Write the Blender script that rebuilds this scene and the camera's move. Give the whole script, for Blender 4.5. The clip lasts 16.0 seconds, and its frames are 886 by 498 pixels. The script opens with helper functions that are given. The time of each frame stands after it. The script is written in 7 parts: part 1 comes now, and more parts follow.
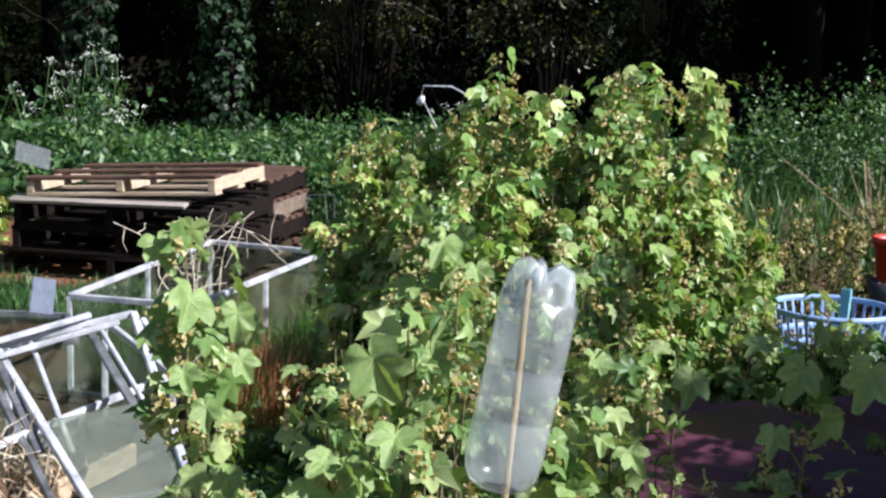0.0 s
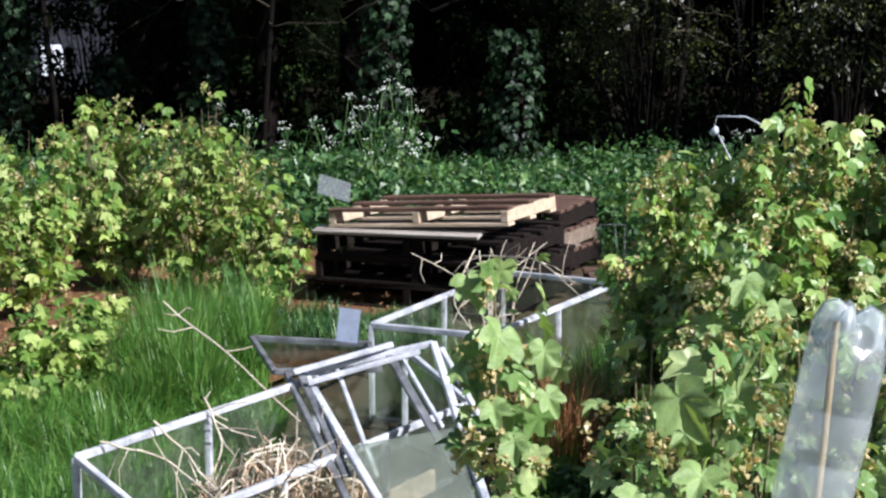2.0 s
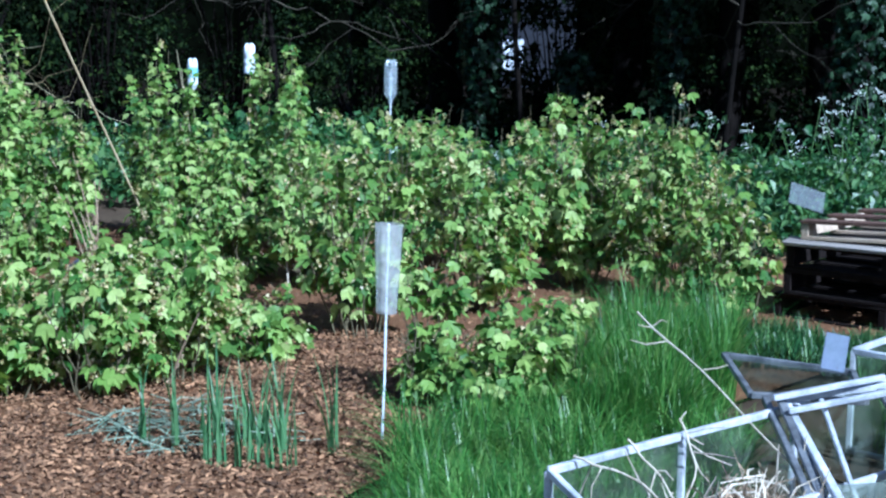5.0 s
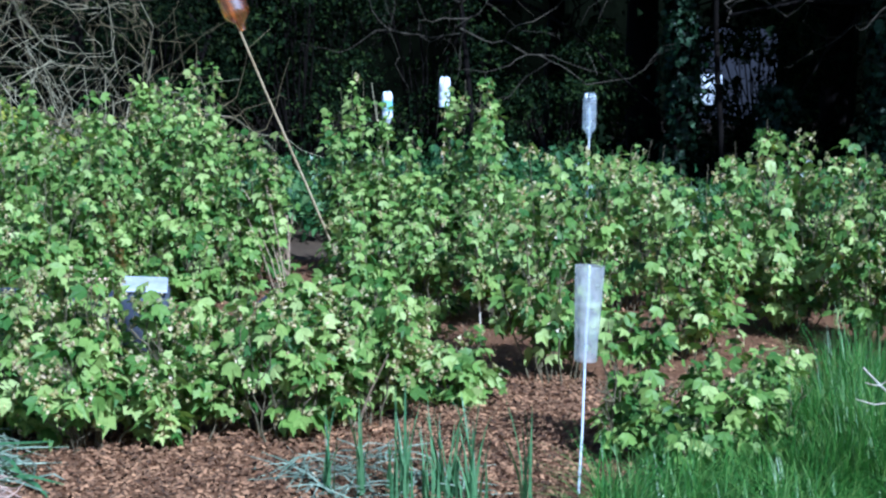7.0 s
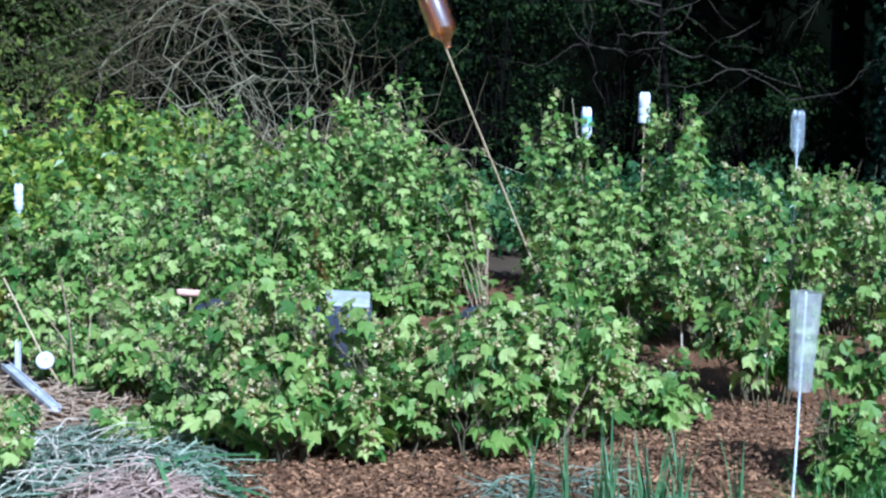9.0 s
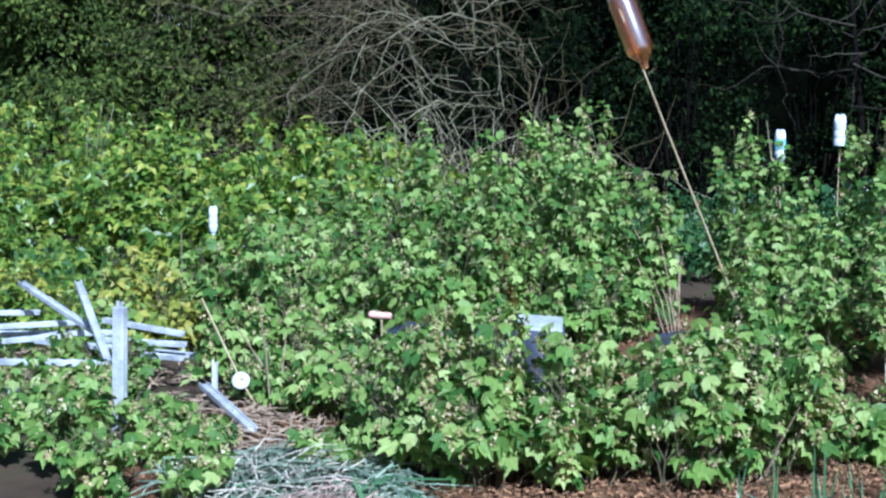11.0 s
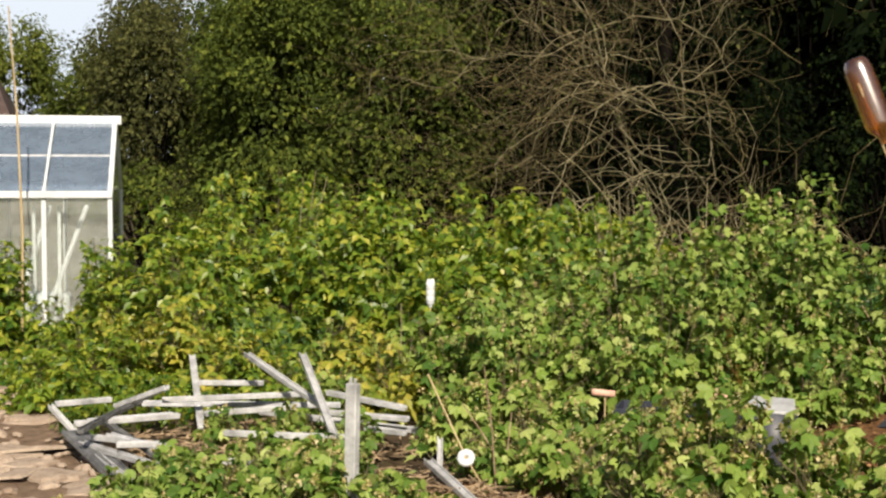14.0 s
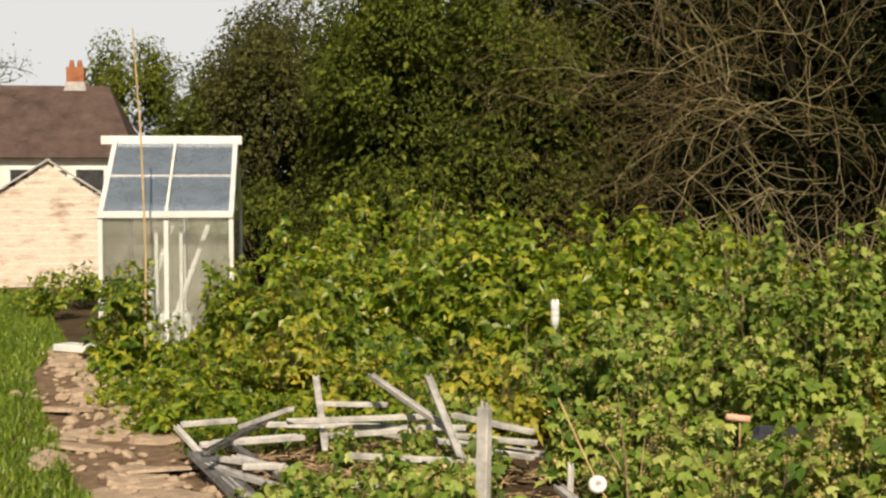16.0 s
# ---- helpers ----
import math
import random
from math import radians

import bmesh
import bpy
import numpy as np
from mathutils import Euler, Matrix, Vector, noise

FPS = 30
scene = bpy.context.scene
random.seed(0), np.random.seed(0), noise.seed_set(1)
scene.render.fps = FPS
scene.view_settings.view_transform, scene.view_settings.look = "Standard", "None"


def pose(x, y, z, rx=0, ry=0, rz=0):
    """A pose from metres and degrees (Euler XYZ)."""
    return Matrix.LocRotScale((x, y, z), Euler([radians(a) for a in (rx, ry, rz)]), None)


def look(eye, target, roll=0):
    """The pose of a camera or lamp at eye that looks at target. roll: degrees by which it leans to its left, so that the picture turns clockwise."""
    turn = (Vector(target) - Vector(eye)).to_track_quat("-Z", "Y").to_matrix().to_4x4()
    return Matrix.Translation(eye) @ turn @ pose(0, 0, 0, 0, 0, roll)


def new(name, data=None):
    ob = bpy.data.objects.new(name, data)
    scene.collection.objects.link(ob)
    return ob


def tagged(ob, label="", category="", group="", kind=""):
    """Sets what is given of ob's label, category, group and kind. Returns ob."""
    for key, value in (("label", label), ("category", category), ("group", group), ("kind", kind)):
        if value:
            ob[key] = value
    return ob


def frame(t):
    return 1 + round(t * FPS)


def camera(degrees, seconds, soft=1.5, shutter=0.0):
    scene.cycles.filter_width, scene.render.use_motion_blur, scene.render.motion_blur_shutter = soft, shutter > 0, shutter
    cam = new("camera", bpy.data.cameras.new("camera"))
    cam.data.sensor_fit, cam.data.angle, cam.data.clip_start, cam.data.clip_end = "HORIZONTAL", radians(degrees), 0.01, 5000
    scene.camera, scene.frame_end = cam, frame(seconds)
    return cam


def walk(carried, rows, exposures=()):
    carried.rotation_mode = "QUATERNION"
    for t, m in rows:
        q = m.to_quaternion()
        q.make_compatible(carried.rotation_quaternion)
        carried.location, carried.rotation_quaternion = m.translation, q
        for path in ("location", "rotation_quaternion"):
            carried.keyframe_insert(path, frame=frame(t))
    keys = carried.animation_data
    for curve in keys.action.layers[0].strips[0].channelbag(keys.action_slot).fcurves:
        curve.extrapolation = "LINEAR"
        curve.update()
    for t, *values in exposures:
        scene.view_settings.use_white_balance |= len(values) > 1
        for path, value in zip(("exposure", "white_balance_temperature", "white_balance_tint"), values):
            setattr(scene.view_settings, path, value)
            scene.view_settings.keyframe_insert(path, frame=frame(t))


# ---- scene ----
cam = camera(33.5, 16.0, soft=2.4)

EYE = 1.6
# seconds, x, y, z above the eye's mean height, turn to the left, tilt, roll
PATH = [
    (0, 0.347, -0.045, -0.042, 0.32, -9.30, 1.52),
    (0.5, 0.346, -0.029, -0.043, 2.06, -9.21, 1.34),
    (1, 0.344, -0.025, -0.039, 4.57, -9.01, 0.91),
    (1.5, 0.336, -0.049, -0.029, 7.72, -8.74, 0.32),
    (2, 0.322, -0.107, -0.011, 11.54, -8.41, -0.18),
    (2.5, 0.278, -0.133, 0.009, 15.39, -8.09, -0.26),
    (3, 0.223, -0.093, 0.006, 19.32, -7.69, -0.39),
    (3.5, 0.169, -0.041, 0.001, 22.50, -7.53, -0.17),
    (4, 0.139, -0.011, 0.007, 24.86, -7.74, 0.12),
    (4.2, 0.139, -0.008, 0.012, 25.67, -7.94, 0.29),
    (6.3, -0.023, 0.281, -0.016, 33.60, -8.28, 0.61),
    (6.5, -0.049, 0.306, -0.017, 34.36, -7.96, 0.62),
    (7, -0.091, 0.334, -0.016, 36.22, -7.34, 0.59),
    (7.5, -0.116, 0.345, -0.009, 38.12, -7.04, 0.51),
    (8, -0.145, 0.358, -0.011, 39.99, -6.93, 0.46),
    (8.5, -0.161, 0.333, 0.008, 41.75, -6.98, 0.56),
    (9, -0.190, 0.334, 0.006, 43.56, -6.94, 0.64),
    (9.2, -0.198, 0.338, -0.000, 44.34, -6.90, 0.70),
    (11.3, -0.345, 0.322, -0.020, 51.27, -5.75, 0.23),
    (11.5, -0.357, 0.318, -0.024, 51.85, -5.56, 0.21),
    (12, -0.391, 0.300, -0.013, 53.22, -5.16, 0.18),
    (12.5, -0.425, 0.254, 0.027, 54.32, -4.93, 0.18),
    (13, -0.441, 0.224, 0.056, 55.52, -4.62, 0.17),
    (13.5, -0.466, 0.221, 0.051, 56.70, -4.09, 0.16),
    (14, -0.491, 0.215, 0.040, 57.78, -3.52, 0.19),
    (14.5, -0.512, 0.216, 0.041, 58.81, -3.08, 0.10),
    (15, -0.554, 0.217, 0.038, 59.80, -2.77, 0.08),
    (15.5, -0.610, 0.215, 0.040, 60.92, -2.70, 0.03),
    (16, -0.671, 0.210, 0.038, 62.06, -2.79, -0.05),
]


def eye_pose(x, y, z, turn, tilt, roll):
    a, b = radians(turn), radians(tilt)
    eye = Vector((x, y, EYE + z))
    ahead = Vector((-math.sin(a) * math.cos(b), math.cos(a) * math.cos(b), math.sin(b)))
    return look(eye, eye + ahead, roll)


walk(cam, [(row[0], eye_pose(*row[1:])) for row in PATH],
     exposures=[(0.0, 0.83, 5800, 17), (2.0, 0.85, 5700, 16), (2.8, 0.87, 5600, 15), (3.5, 0.92, 5250, 13), (4.2, 0.88, 4600, 9), (6.4, 0.76, 4360, 12.5), (7.0, 0.76, 4380, 13.5), (9.2, 0.68, 4430, 12), (11.5, 0.64, 4600, 12.5), (12.5, 0.5, 5300, 11.5),
                (14.0, 0.29, 7350, 12.5), (16.0, 0.09, 8700, 13.5)])

# ---- light: spring sun from behind the right shoulder, clear sky ----
SUN_TO = Vector((0.9, -0.37, 0.79)).normalized()
world = bpy.data.worlds.new("sky")
scene.world = world
world.use_nodes = True
wn = world.node_tree.nodes
sky = wn.new("ShaderNodeTexSky")
sky.sky_type = "NISHITA"
sky.sun_disc = False
sky.sun_elevation = math.asin(SUN_TO.z)
sky.sun_rotation = math.atan2(SUN_TO.x, SUN_TO.y)
sky.air_density, sky.dust_density, sky.ozone_density = 1.0, 1.6, 1.0
wn["Background"].inputs["Strength"].default_value = 0.05
world.node_tree.links.new(sky.outputs["Color"], wn["Background"].inputs["Color"])
sun = new("sun", bpy.data.lights.new("sun", "SUN"))
sun.data.energy, sun.data.angle, sun.data.color = 5.0, radians(0.6), (1.0, 0.94, 0.84)
sun.matrix_world = look((20, -8, 17), Vector((20, -8, 17)) - SUN_TO)

# ---- materials ----
def node_mat(name):
    m = bpy.data.materials.new(name)
    m.use_nodes = True
    nt = m.node_tree
    return m, nt, nt.nodes["Principled BSDF"], nt.nodes["Material Output"]


def ramp_of(nt, source, stops):
    r = nt.nodes.new("ShaderNodeValToRGB")
    while len(r.color_ramp.elements) < len(stops):
        r.color_ramp.elements.new(0.5)
    for e, (p, c) in zip(r.color_ramp.elements, stops):
        e.position, e.color = p, (*c, 1)
    nt.links.new(source, r.inputs["Fac"])
    return r


def noise_of(nt, scale, detail=4, rough=0.6, stretch=None, kind="Object"):
    tc = nt.nodes.new("ShaderNodeTexCoord")
    n = nt.nodes.new("ShaderNodeTexNoise")
    n.inputs["Scale"].default_value, n.inputs["Detail"].default_value, n.inputs["Roughness"].default_value = scale, detail, rough
    if stretch:
        mp = nt.nodes.new("ShaderNodeMapping")
        mp.inputs["Scale"].default_value = stretch
        nt.links.new(tc.outputs[kind], mp.inputs["Vector"])
        nt.links.new(mp.outputs["Vector"], n.inputs["Vector"])
    else:
        nt.links.new(tc.outputs[kind], n.inputs["Vector"])
    return n


def mixed(nt, kind, fac, a, b):
    x = nt.nodes.new("ShaderNodeMix")
    x.data_type, x.blend_type = "RGBA", kind
    if isinstance(fac, float):
        x.inputs[0].default_value = fac
    else:
        nt.links.new(fac, x.inputs[0])
    for slot, v in ((6, a), (7, b)):
        if isinstance(v, tuple):
            x.inputs[slot].default_value = (*v, 1)
        else:
            nt.links.new(v, x.inputs[slot])
    return x.outputs[2]


def bumped(nt, bsdf, height, strength=0.4, distance=0.01):
    b = nt.nodes.new("ShaderNodeBump")
    b.inputs["Strength"].default_value, b.inputs["Distance"].default_value = strength, distance
    nt.links.new(height, b.inputs["Height"])
    nt.links.new(b.outputs["Normal"], bsdf.inputs["Normal"])


def leaf_mat(name, stops, rough=0.4, through_light=0.3, clump=2.2, vein=60.0, shine=0.5):
    """Foliage: hue by leaf, slow change over the plant, some light coming through."""
    m, nt, p, out = node_mat(name)
    g = nt.nodes.new("ShaderNodeNewGeometry")
    r = ramp_of(nt, g.outputs["Random Per Island"], stops)
    n = noise_of(nt, clump, 3)
    tone = ramp_of(nt, n.outputs["Fac"], [(0.3, (0.72, 0.75, 0.7)), (0.7, (1.15, 1.1, 0.95))])
    col = mixed(nt, "MULTIPLY", 1.0, r.outputs["Color"], tone.outputs["Color"])
    fine = noise_of(nt, vein, 3)
    col = mixed(nt, "OVERLAY", 0.25, col, fine.outputs["Fac"])
    nt.links.new(col, p.inputs["Base Color"])
    p.inputs["Roughness"].default_value, p.inputs["Specular IOR Level"].default_value = rough, shine
    bumped(nt, p, fine.outputs["Fac"], 0.25, 0.004)
    t = nt.nodes.new("ShaderNodeBsdfTranslucent")
    warm = mixed(nt, "MULTIPLY", 1.0, col, (1.25, 1.2, 0.55))
    nt.links.new(warm, t.inputs["Color"])
    s = nt.nodes.new("ShaderNodeMixShader")
    s.inputs[0].default_value = through_light
    nt.links.new(p.outputs[0], s.inputs[1])
    nt.links.new(t.outputs[0], s.inputs[2])
    nt.links.new(s.outputs[0], out.inputs["Surface"])
    return m


def rough_mat(name, a, b, scale=8, rough=0.85, bump=0.4, stretch=None, metal=0.0, c=None, island=0.0, bscale=None, shine=0.4):
    """Two or three tones in a noise, with a finer grain over it and relief."""
    m, nt, p, out = node_mat(name)
    n = noise_of(nt, scale, 6, 0.65, stretch)
    stops = [(0.32, a), (0.68, b)] if c is None else [(0.28, a), (0.5, b), (0.72, c)]
    col = ramp_of(nt, n.outputs["Fac"], stops).outputs["Color"]
    f = noise_of(nt, bscale or scale * 9, 4, 0.7, stretch)
    col = mixed(nt, "OVERLAY", 0.35, col, f.outputs["Fac"])
    if island:
        g = nt.nodes.new("ShaderNodeNewGeometry")
        tone = ramp_of(nt, g.outputs["Random Per Island"], [(0.0, (1 - island,) * 3), (1.0, (1 + island * 0.6,) * 3)])
        col = mixed(nt, "MULTIPLY", 1.0, col, tone.outputs["Color"])
    nt.links.new(col, p.inputs["Base Color"])
    p.inputs["Roughness"].default_value, p.inputs["Metallic"].default_value, p.inputs["Specular IOR Level"].default_value = rough, metal, shine
    bumped(nt, p, f.outputs["Fac"], bump, 0.01)
    return m


def clear_mat(name, tint=(1, 1, 1), clear=0.6, cloud=(0.75, 0.8, 0.8), gloss=0.12, scale=14, mirror=0.05):
    """Thin clear plastic or dusty glass: mostly see-through, some gloss, some cloudiness in patches."""
    m, nt, p, out = node_mat(name)
    nt.nodes.remove(p)
    tr, df, tl, gl = (nt.nodes.new(k) for k in ("ShaderNodeBsdfTransparent", "ShaderNodeBsdfDiffuse", "ShaderNodeBsdfTranslucent", "ShaderNodeBsdfGlossy"))
    tr.inputs["Color"].default_value = (*tint, 1)
    df.inputs["Color"].default_value = tl.inputs["Color"].default_value = (*cloud, 1)
    gl.inputs["Roughness"].default_value = gloss
    n = noise_of(nt, scale, 5, 0.6)
    dust = nt.nodes.new("ShaderNodeMapRange")
    dust.inputs["From Min"].default_value, dust.inputs["From Max"].default_value = 0.3, 0.7
    dust.inputs["To Min"].default_value, dust.inputs["To Max"].default_value = 1 - clear - 0.12, 1 - clear + 0.12
    nt.links.new(n.outputs["Fac"], dust.inputs["Value"])
    milky, body, surf = (nt.nodes.new("ShaderNodeMixShader") for _ in range(3))
    milky.inputs[0].default_value = 0.5
    nt.links.new(df.outputs[0], milky.inputs[1])
    nt.links.new(tl.outputs[0], milky.inputs[2])
    nt.links.new(dust.outputs["Result"], body.inputs[0])
    nt.links.new(tr.outputs[0], body.inputs[1])
    nt.links.new(milky.outputs[0], body.inputs[2])
    lw = nt.nodes.new("ShaderNodeLayerWeight")
    lw.inputs["Blend"].default_value = 0.5
    pw, sc_ = nt.nodes.new("ShaderNodeMath"), nt.nodes.new("ShaderNodeMath")
    pw.operation, pw.inputs[1].default_value = "POWER", 4.0
    sc_.operation, sc_.inputs[1].default_value, sc_.inputs[2].default_value = "MULTIPLY_ADD", 0.8, mirror
    nt.links.new(lw.outputs["Facing"], pw.inputs[0])
    nt.links.new(pw.outputs[0], sc_.inputs[0])
    nt.links.new(sc_.outputs[0], surf.inputs[0])
    nt.links.new(body.outputs[0], surf.inputs[1])
    nt.links.new(gl.outputs[0], surf.inputs[2])
    nt.links.new(surf.outputs[0], out.inputs["Surface"])
    return m


CURRANT = leaf_mat("currant_leaf", [(0.0, (0.05, 0.13, 0.024)), (0.4, (0.182, 0.3, 0.06)), (0.8, (0.32, 0.428, 0.117)), (1.0, (0.44, 0.53, 0.2))], rough=0.5, through_light=0.28, clump=1.6, shine=0.25)
CURRANT_NEAR = leaf_mat("currant_leaf_near", [(0.0, (0.08, 0.18, 0.05)), (0.5, (0.24, 0.38, 0.13)), (1.0, (0.44, 0.54, 0.26))], vein=160.0, clump=9.0, through_light=0.32)
# Paler greens than CURRANT, for the large bushes.
CURRANT_PALE = leaf_mat("pale_currant_leaf", [(0.0, (0.08, 0.19, 0.045)), (0.4, (0.23, 0.39, 0.1)), (0.8, (0.38, 0.52, 0.19)), (1.0, (0.54, 0.64, 0.32))], through_light=0.32, clump=2.5, shine=0.4)
RASPBERRY = leaf_mat("raspberry_leaf", [(0.0, (0.045, 0.12, 0.02)), (0.45, (0.16, 0.27, 0.035)), (0.8, (0.3, 0.39, 0.05)), (1.0, (0.47, 0.47, 0.08))], through_light=0.4)
YELLOWING = leaf_mat("yellowing_leaf", [(0.0, (0.13, 0.22, 0.035)), (0.5, (0.3, 0.35, 0.05)), (1.0, (0.5, 0.44, 0.09))])
NETTLE = leaf_mat("nettle_leaf", [(0.0, (0.016, 0.055, 0.018)), (0.5, (0.045, 0.122, 0.037)), (0.85, (0.11, 0.215, 0.07)), (1.0, (0.19, 0.31, 0.12))], clump=1.6)
OLIVE = leaf_mat("dim_olive_leaf", [(0.0, (0.006, 0.01, 0.002)), (0.7, (0.022, 0.031, 0.007)), (1.0, (0.11, 0.13, 0.028))])
# Leaf green taken near-black: the wood's shade is put into the colour.
SHADED_WOODLEAF = leaf_mat("shaded_woodland_leaf", [(0.0, (0.002, 0.0055, 0.0015)), (0.75, (0.004, 0.009, 0.0025)), (1.0, (0.015, 0.022, 0.005))], rough=0.8, through_light=0.15, clump=0.5, shine=0.06)
HEDGE = leaf_mat("hawthorn_leaf", [(0.0, (0.032, 0.052, 0.012)), (0.6, (0.082, 0.12, 0.024)), (1.0, (0.19, 0.235, 0.045))], rough=0.7, clump=0.6, shine=0.15)
FRESH = leaf_mat("young_tree_leaf", [(0.0, (0.06, 0.085, 0.018)), (0.6, (0.13, 0.17, 0.035)), (1.0, (0.22, 0.27, 0.06))], rough=0.7, clump=0.4, shine=0.15)
# Darkened copy of the shrub green, with the shade in its colour.
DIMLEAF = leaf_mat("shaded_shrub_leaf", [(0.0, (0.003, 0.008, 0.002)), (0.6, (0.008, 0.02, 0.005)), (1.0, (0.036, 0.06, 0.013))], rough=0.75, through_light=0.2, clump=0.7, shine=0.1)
BUDDING = leaf_mat("budding_thorn_leaf", [(0.0, (0.035, 0.04, 0.018)), (0.6, (0.085, 0.1, 0.036)), (1.0, (0.17, 0.18, 0.07))], rough=0.7, clump=0.6, shine=0.15)
IVY = leaf_mat("ivy_leaf", [(0.0, (0.004, 0.014, 0.005)), (0.75, (0.01, 0.028, 0.01)), (1.0, (0.075, 0.13, 0.07))], rough=0.45, through_light=0.08, shine=0.22)
GRASS = leaf_mat("grass_blade", [(0.0, (0.035, 0.115, 0.018)), (0.6, (0.09, 0.235, 0.036)), (1.0, (0.23, 0.36, 0.095))], clump=1.2)
LAWN = leaf_mat("lawn_blade", [(0.0, (0.1, 0.21, 0.03)), (0.6, (0.19, 0.32, 0.05)), (1.0, (0.3, 0.4, 0.08))], clump=1.2, through_light=0.42)
LEEK = leaf_mat("leek_blade", [(0.0, (0.05, 0.15, 0.06)), (1.0, (0.15, 0.29, 0.13))], rough=0.35)
TAN = rough_mat("brown_dead_stalk", (0.24, 0.16, 0.09), (0.5, 0.38, 0.25), 20, island=0.45)
STRAW = rough_mat("dry_straw", (0.44, 0.37, 0.26), (0.66, 0.6, 0.48), 20, island=0.35)
HAY = rough_mat("pinkish_hay", (0.3, 0.19, 0.13), (0.58, 0.44, 0.34), 20, island=0.4)
FADED = rough_mat("faded_cut_grass", (0.09, 0.16, 0.09), (0.33, 0.37, 0.26), 12, island=0.5)
RUSTY = rough_mat("rusty_grass", (0.25, 0.11, 0.04), (0.45, 0.22, 0.08), 20, island=0.4)
BLOSSOM = leaf_mat("currant_blossom", [(0.0, (0.38, 0.36, 0.14)), (0.5, (0.57, 0.51, 0.27)), (1.0, (0.68, 0.56, 0.37))], through_light=0.3)
UMBEL = rough_mat("white_umbel", (0.6, 0.64, 0.55), (0.82, 0.84, 0.78), 30)
STEM = rough_mat("green_brown_stem", (0.09, 0.075, 0.04), (0.2, 0.17, 0.09), 25)
# Far darker than bark's own tone: the wood's shade is painted in.
SHADED_BARK = rough_mat("bark", (0.002, 0.0015, 0.001), (0.008, 0.006, 0.0045), 5, bump=0.9, stretch=(1, 1, 0.25), shine=0.1)
GREYTWIG = rough_mat("lichened_twig", (0.035, 0.028, 0.018), (0.36, 0.325, 0.2), 3, c=(0.13, 0.112, 0.062), island=0.5, shine=0.15)
DIMTWIG = rough_mat("dark_twig", (0.012, 0.01, 0.007), (0.07, 0.06, 0.042), 3, c=(0.03, 0.024, 0.015), island=0.5, shine=0.1)
BROWNTWIG = rough_mat("brown_twig", (0.018, 0.013, 0.007), (0.19, 0.155, 0.08), 3, c=(0.062, 0.048, 0.024), island=0.6, shine=0.1)
CANE = rough_mat("bamboo_cane", (0.42, 0.3, 0.15), (0.62, 0.5, 0.3), 12, rough=0.5, stretch=(1, 1, 0.3))
SOIL = rough_mat("soil", (0.03, 0.022, 0.014), (0.085, 0.06, 0.037), 1.3, c=(0.045, 0.06, 0.02), bump=0.8, bscale=40, shine=0.15)
MULCH = rough_mat("wood_chip_mulch", (0.028, 0.013, 0.006), (0.19, 0.098, 0.046), 28, c=(0.068, 0.034, 0.015), bump=1.0, bscale=60, shine=0.15)
TRODDEN = rough_mat("trodden_earth", (0.1, 0.066, 0.045), (0.28, 0.2, 0.14), 9, bump=0.7, bscale=50, shine=0.2)
CHIP = rough_mat("wood_chip", (0.085, 0.039, 0.018), (0.42, 0.235, 0.11), 15, island=0.75)
ALU = rough_mat("weathered_aluminium", (0.3, 0.32, 0.35), (0.74, 0.76, 0.8), 10, rough=0.45, metal=0.15, bump=0.15)
ALU_DARK = rough_mat("grimy_aluminium", (0.07, 0.075, 0.08), (0.3, 0.31, 0.32), 10, rough=0.5, metal=0.4, bump=0.2)
GLASS = clear_mat("dusty_glass", (0.93, 0.97, 0.93), 0.92, (0.3, 0.34, 0.27), 0.05, 6)
DUSTED = clear_mat("thick_dusty_glass", (0.93, 0.97, 0.93), 0.6, (0.34, 0.38, 0.31), 0.08, 9)
CLEARGLASS = clear_mat("hazy_wall_glass", (0.95, 0.98, 0.97), 0.78, (0.62, 0.64, 0.6), 0.05, 4)
ROOFGLASS = clear_mat("hazy_roof_glass", (0.75, 0.85, 0.97), 0.5, (0.34, 0.43, 0.54), 0.06, 5, 0.14)
PET = clear_mat("clear_plastic", (0.97, 1.0, 1.0), 0.7, (0.85, 0.92, 0.96), 0.26, 7)
PET_CLEAR = clear_mat("clear_thin_plastic", (0.98, 1.0, 1.0), 0.66, (0.98, 0.97, 0.93), 0.25, 20)
HAZY = clear_mat("hazy_sheet", (0.9, 0.95, 1.0), 0.5, (0.38, 0.43, 0.56), 0.2, 20)
DULL_SHEET = clear_mat("dull_sheet", (0.85, 0.9, 0.92), 0.72, (0.17, 0.2, 0.22), 0.3, 20)
PET_AMBER = clear_mat("amber_plastic", (0.85, 0.42, 0.1), 0.8, (0.6, 0.25, 0.05), 0.24, 2, 0.34)
DULL_WHITE = rough_mat("weathered_white_plastic", (0.34, 0.36, 0.38), (0.5, 0.53, 0.55), 6, rough=0.5, bump=0.12)
WHITE_PLASTIC = rough_mat("white_plastic", (0.58, 0.63, 0.67), (0.76, 0.81, 0.85), 5, rough=0.35, bump=0.08)
PVC = rough_mat("white_window_profile", (0.26, 0.27, 0.28), (0.62, 0.64, 0.66), 7, rough=0.4, bump=0.1)
BLUE_PLASTIC = rough_mat("pale_blue_plastic", (0.2, 0.34, 0.62), (0.34, 0.48, 0.74), 5, rough=0.35, bump=0.08)
BLUE_LABEL = rough_mat("turquoise_label", (0.15, 0.42, 0.5), (0.3, 0.6, 0.65), 9, rough=0.5)
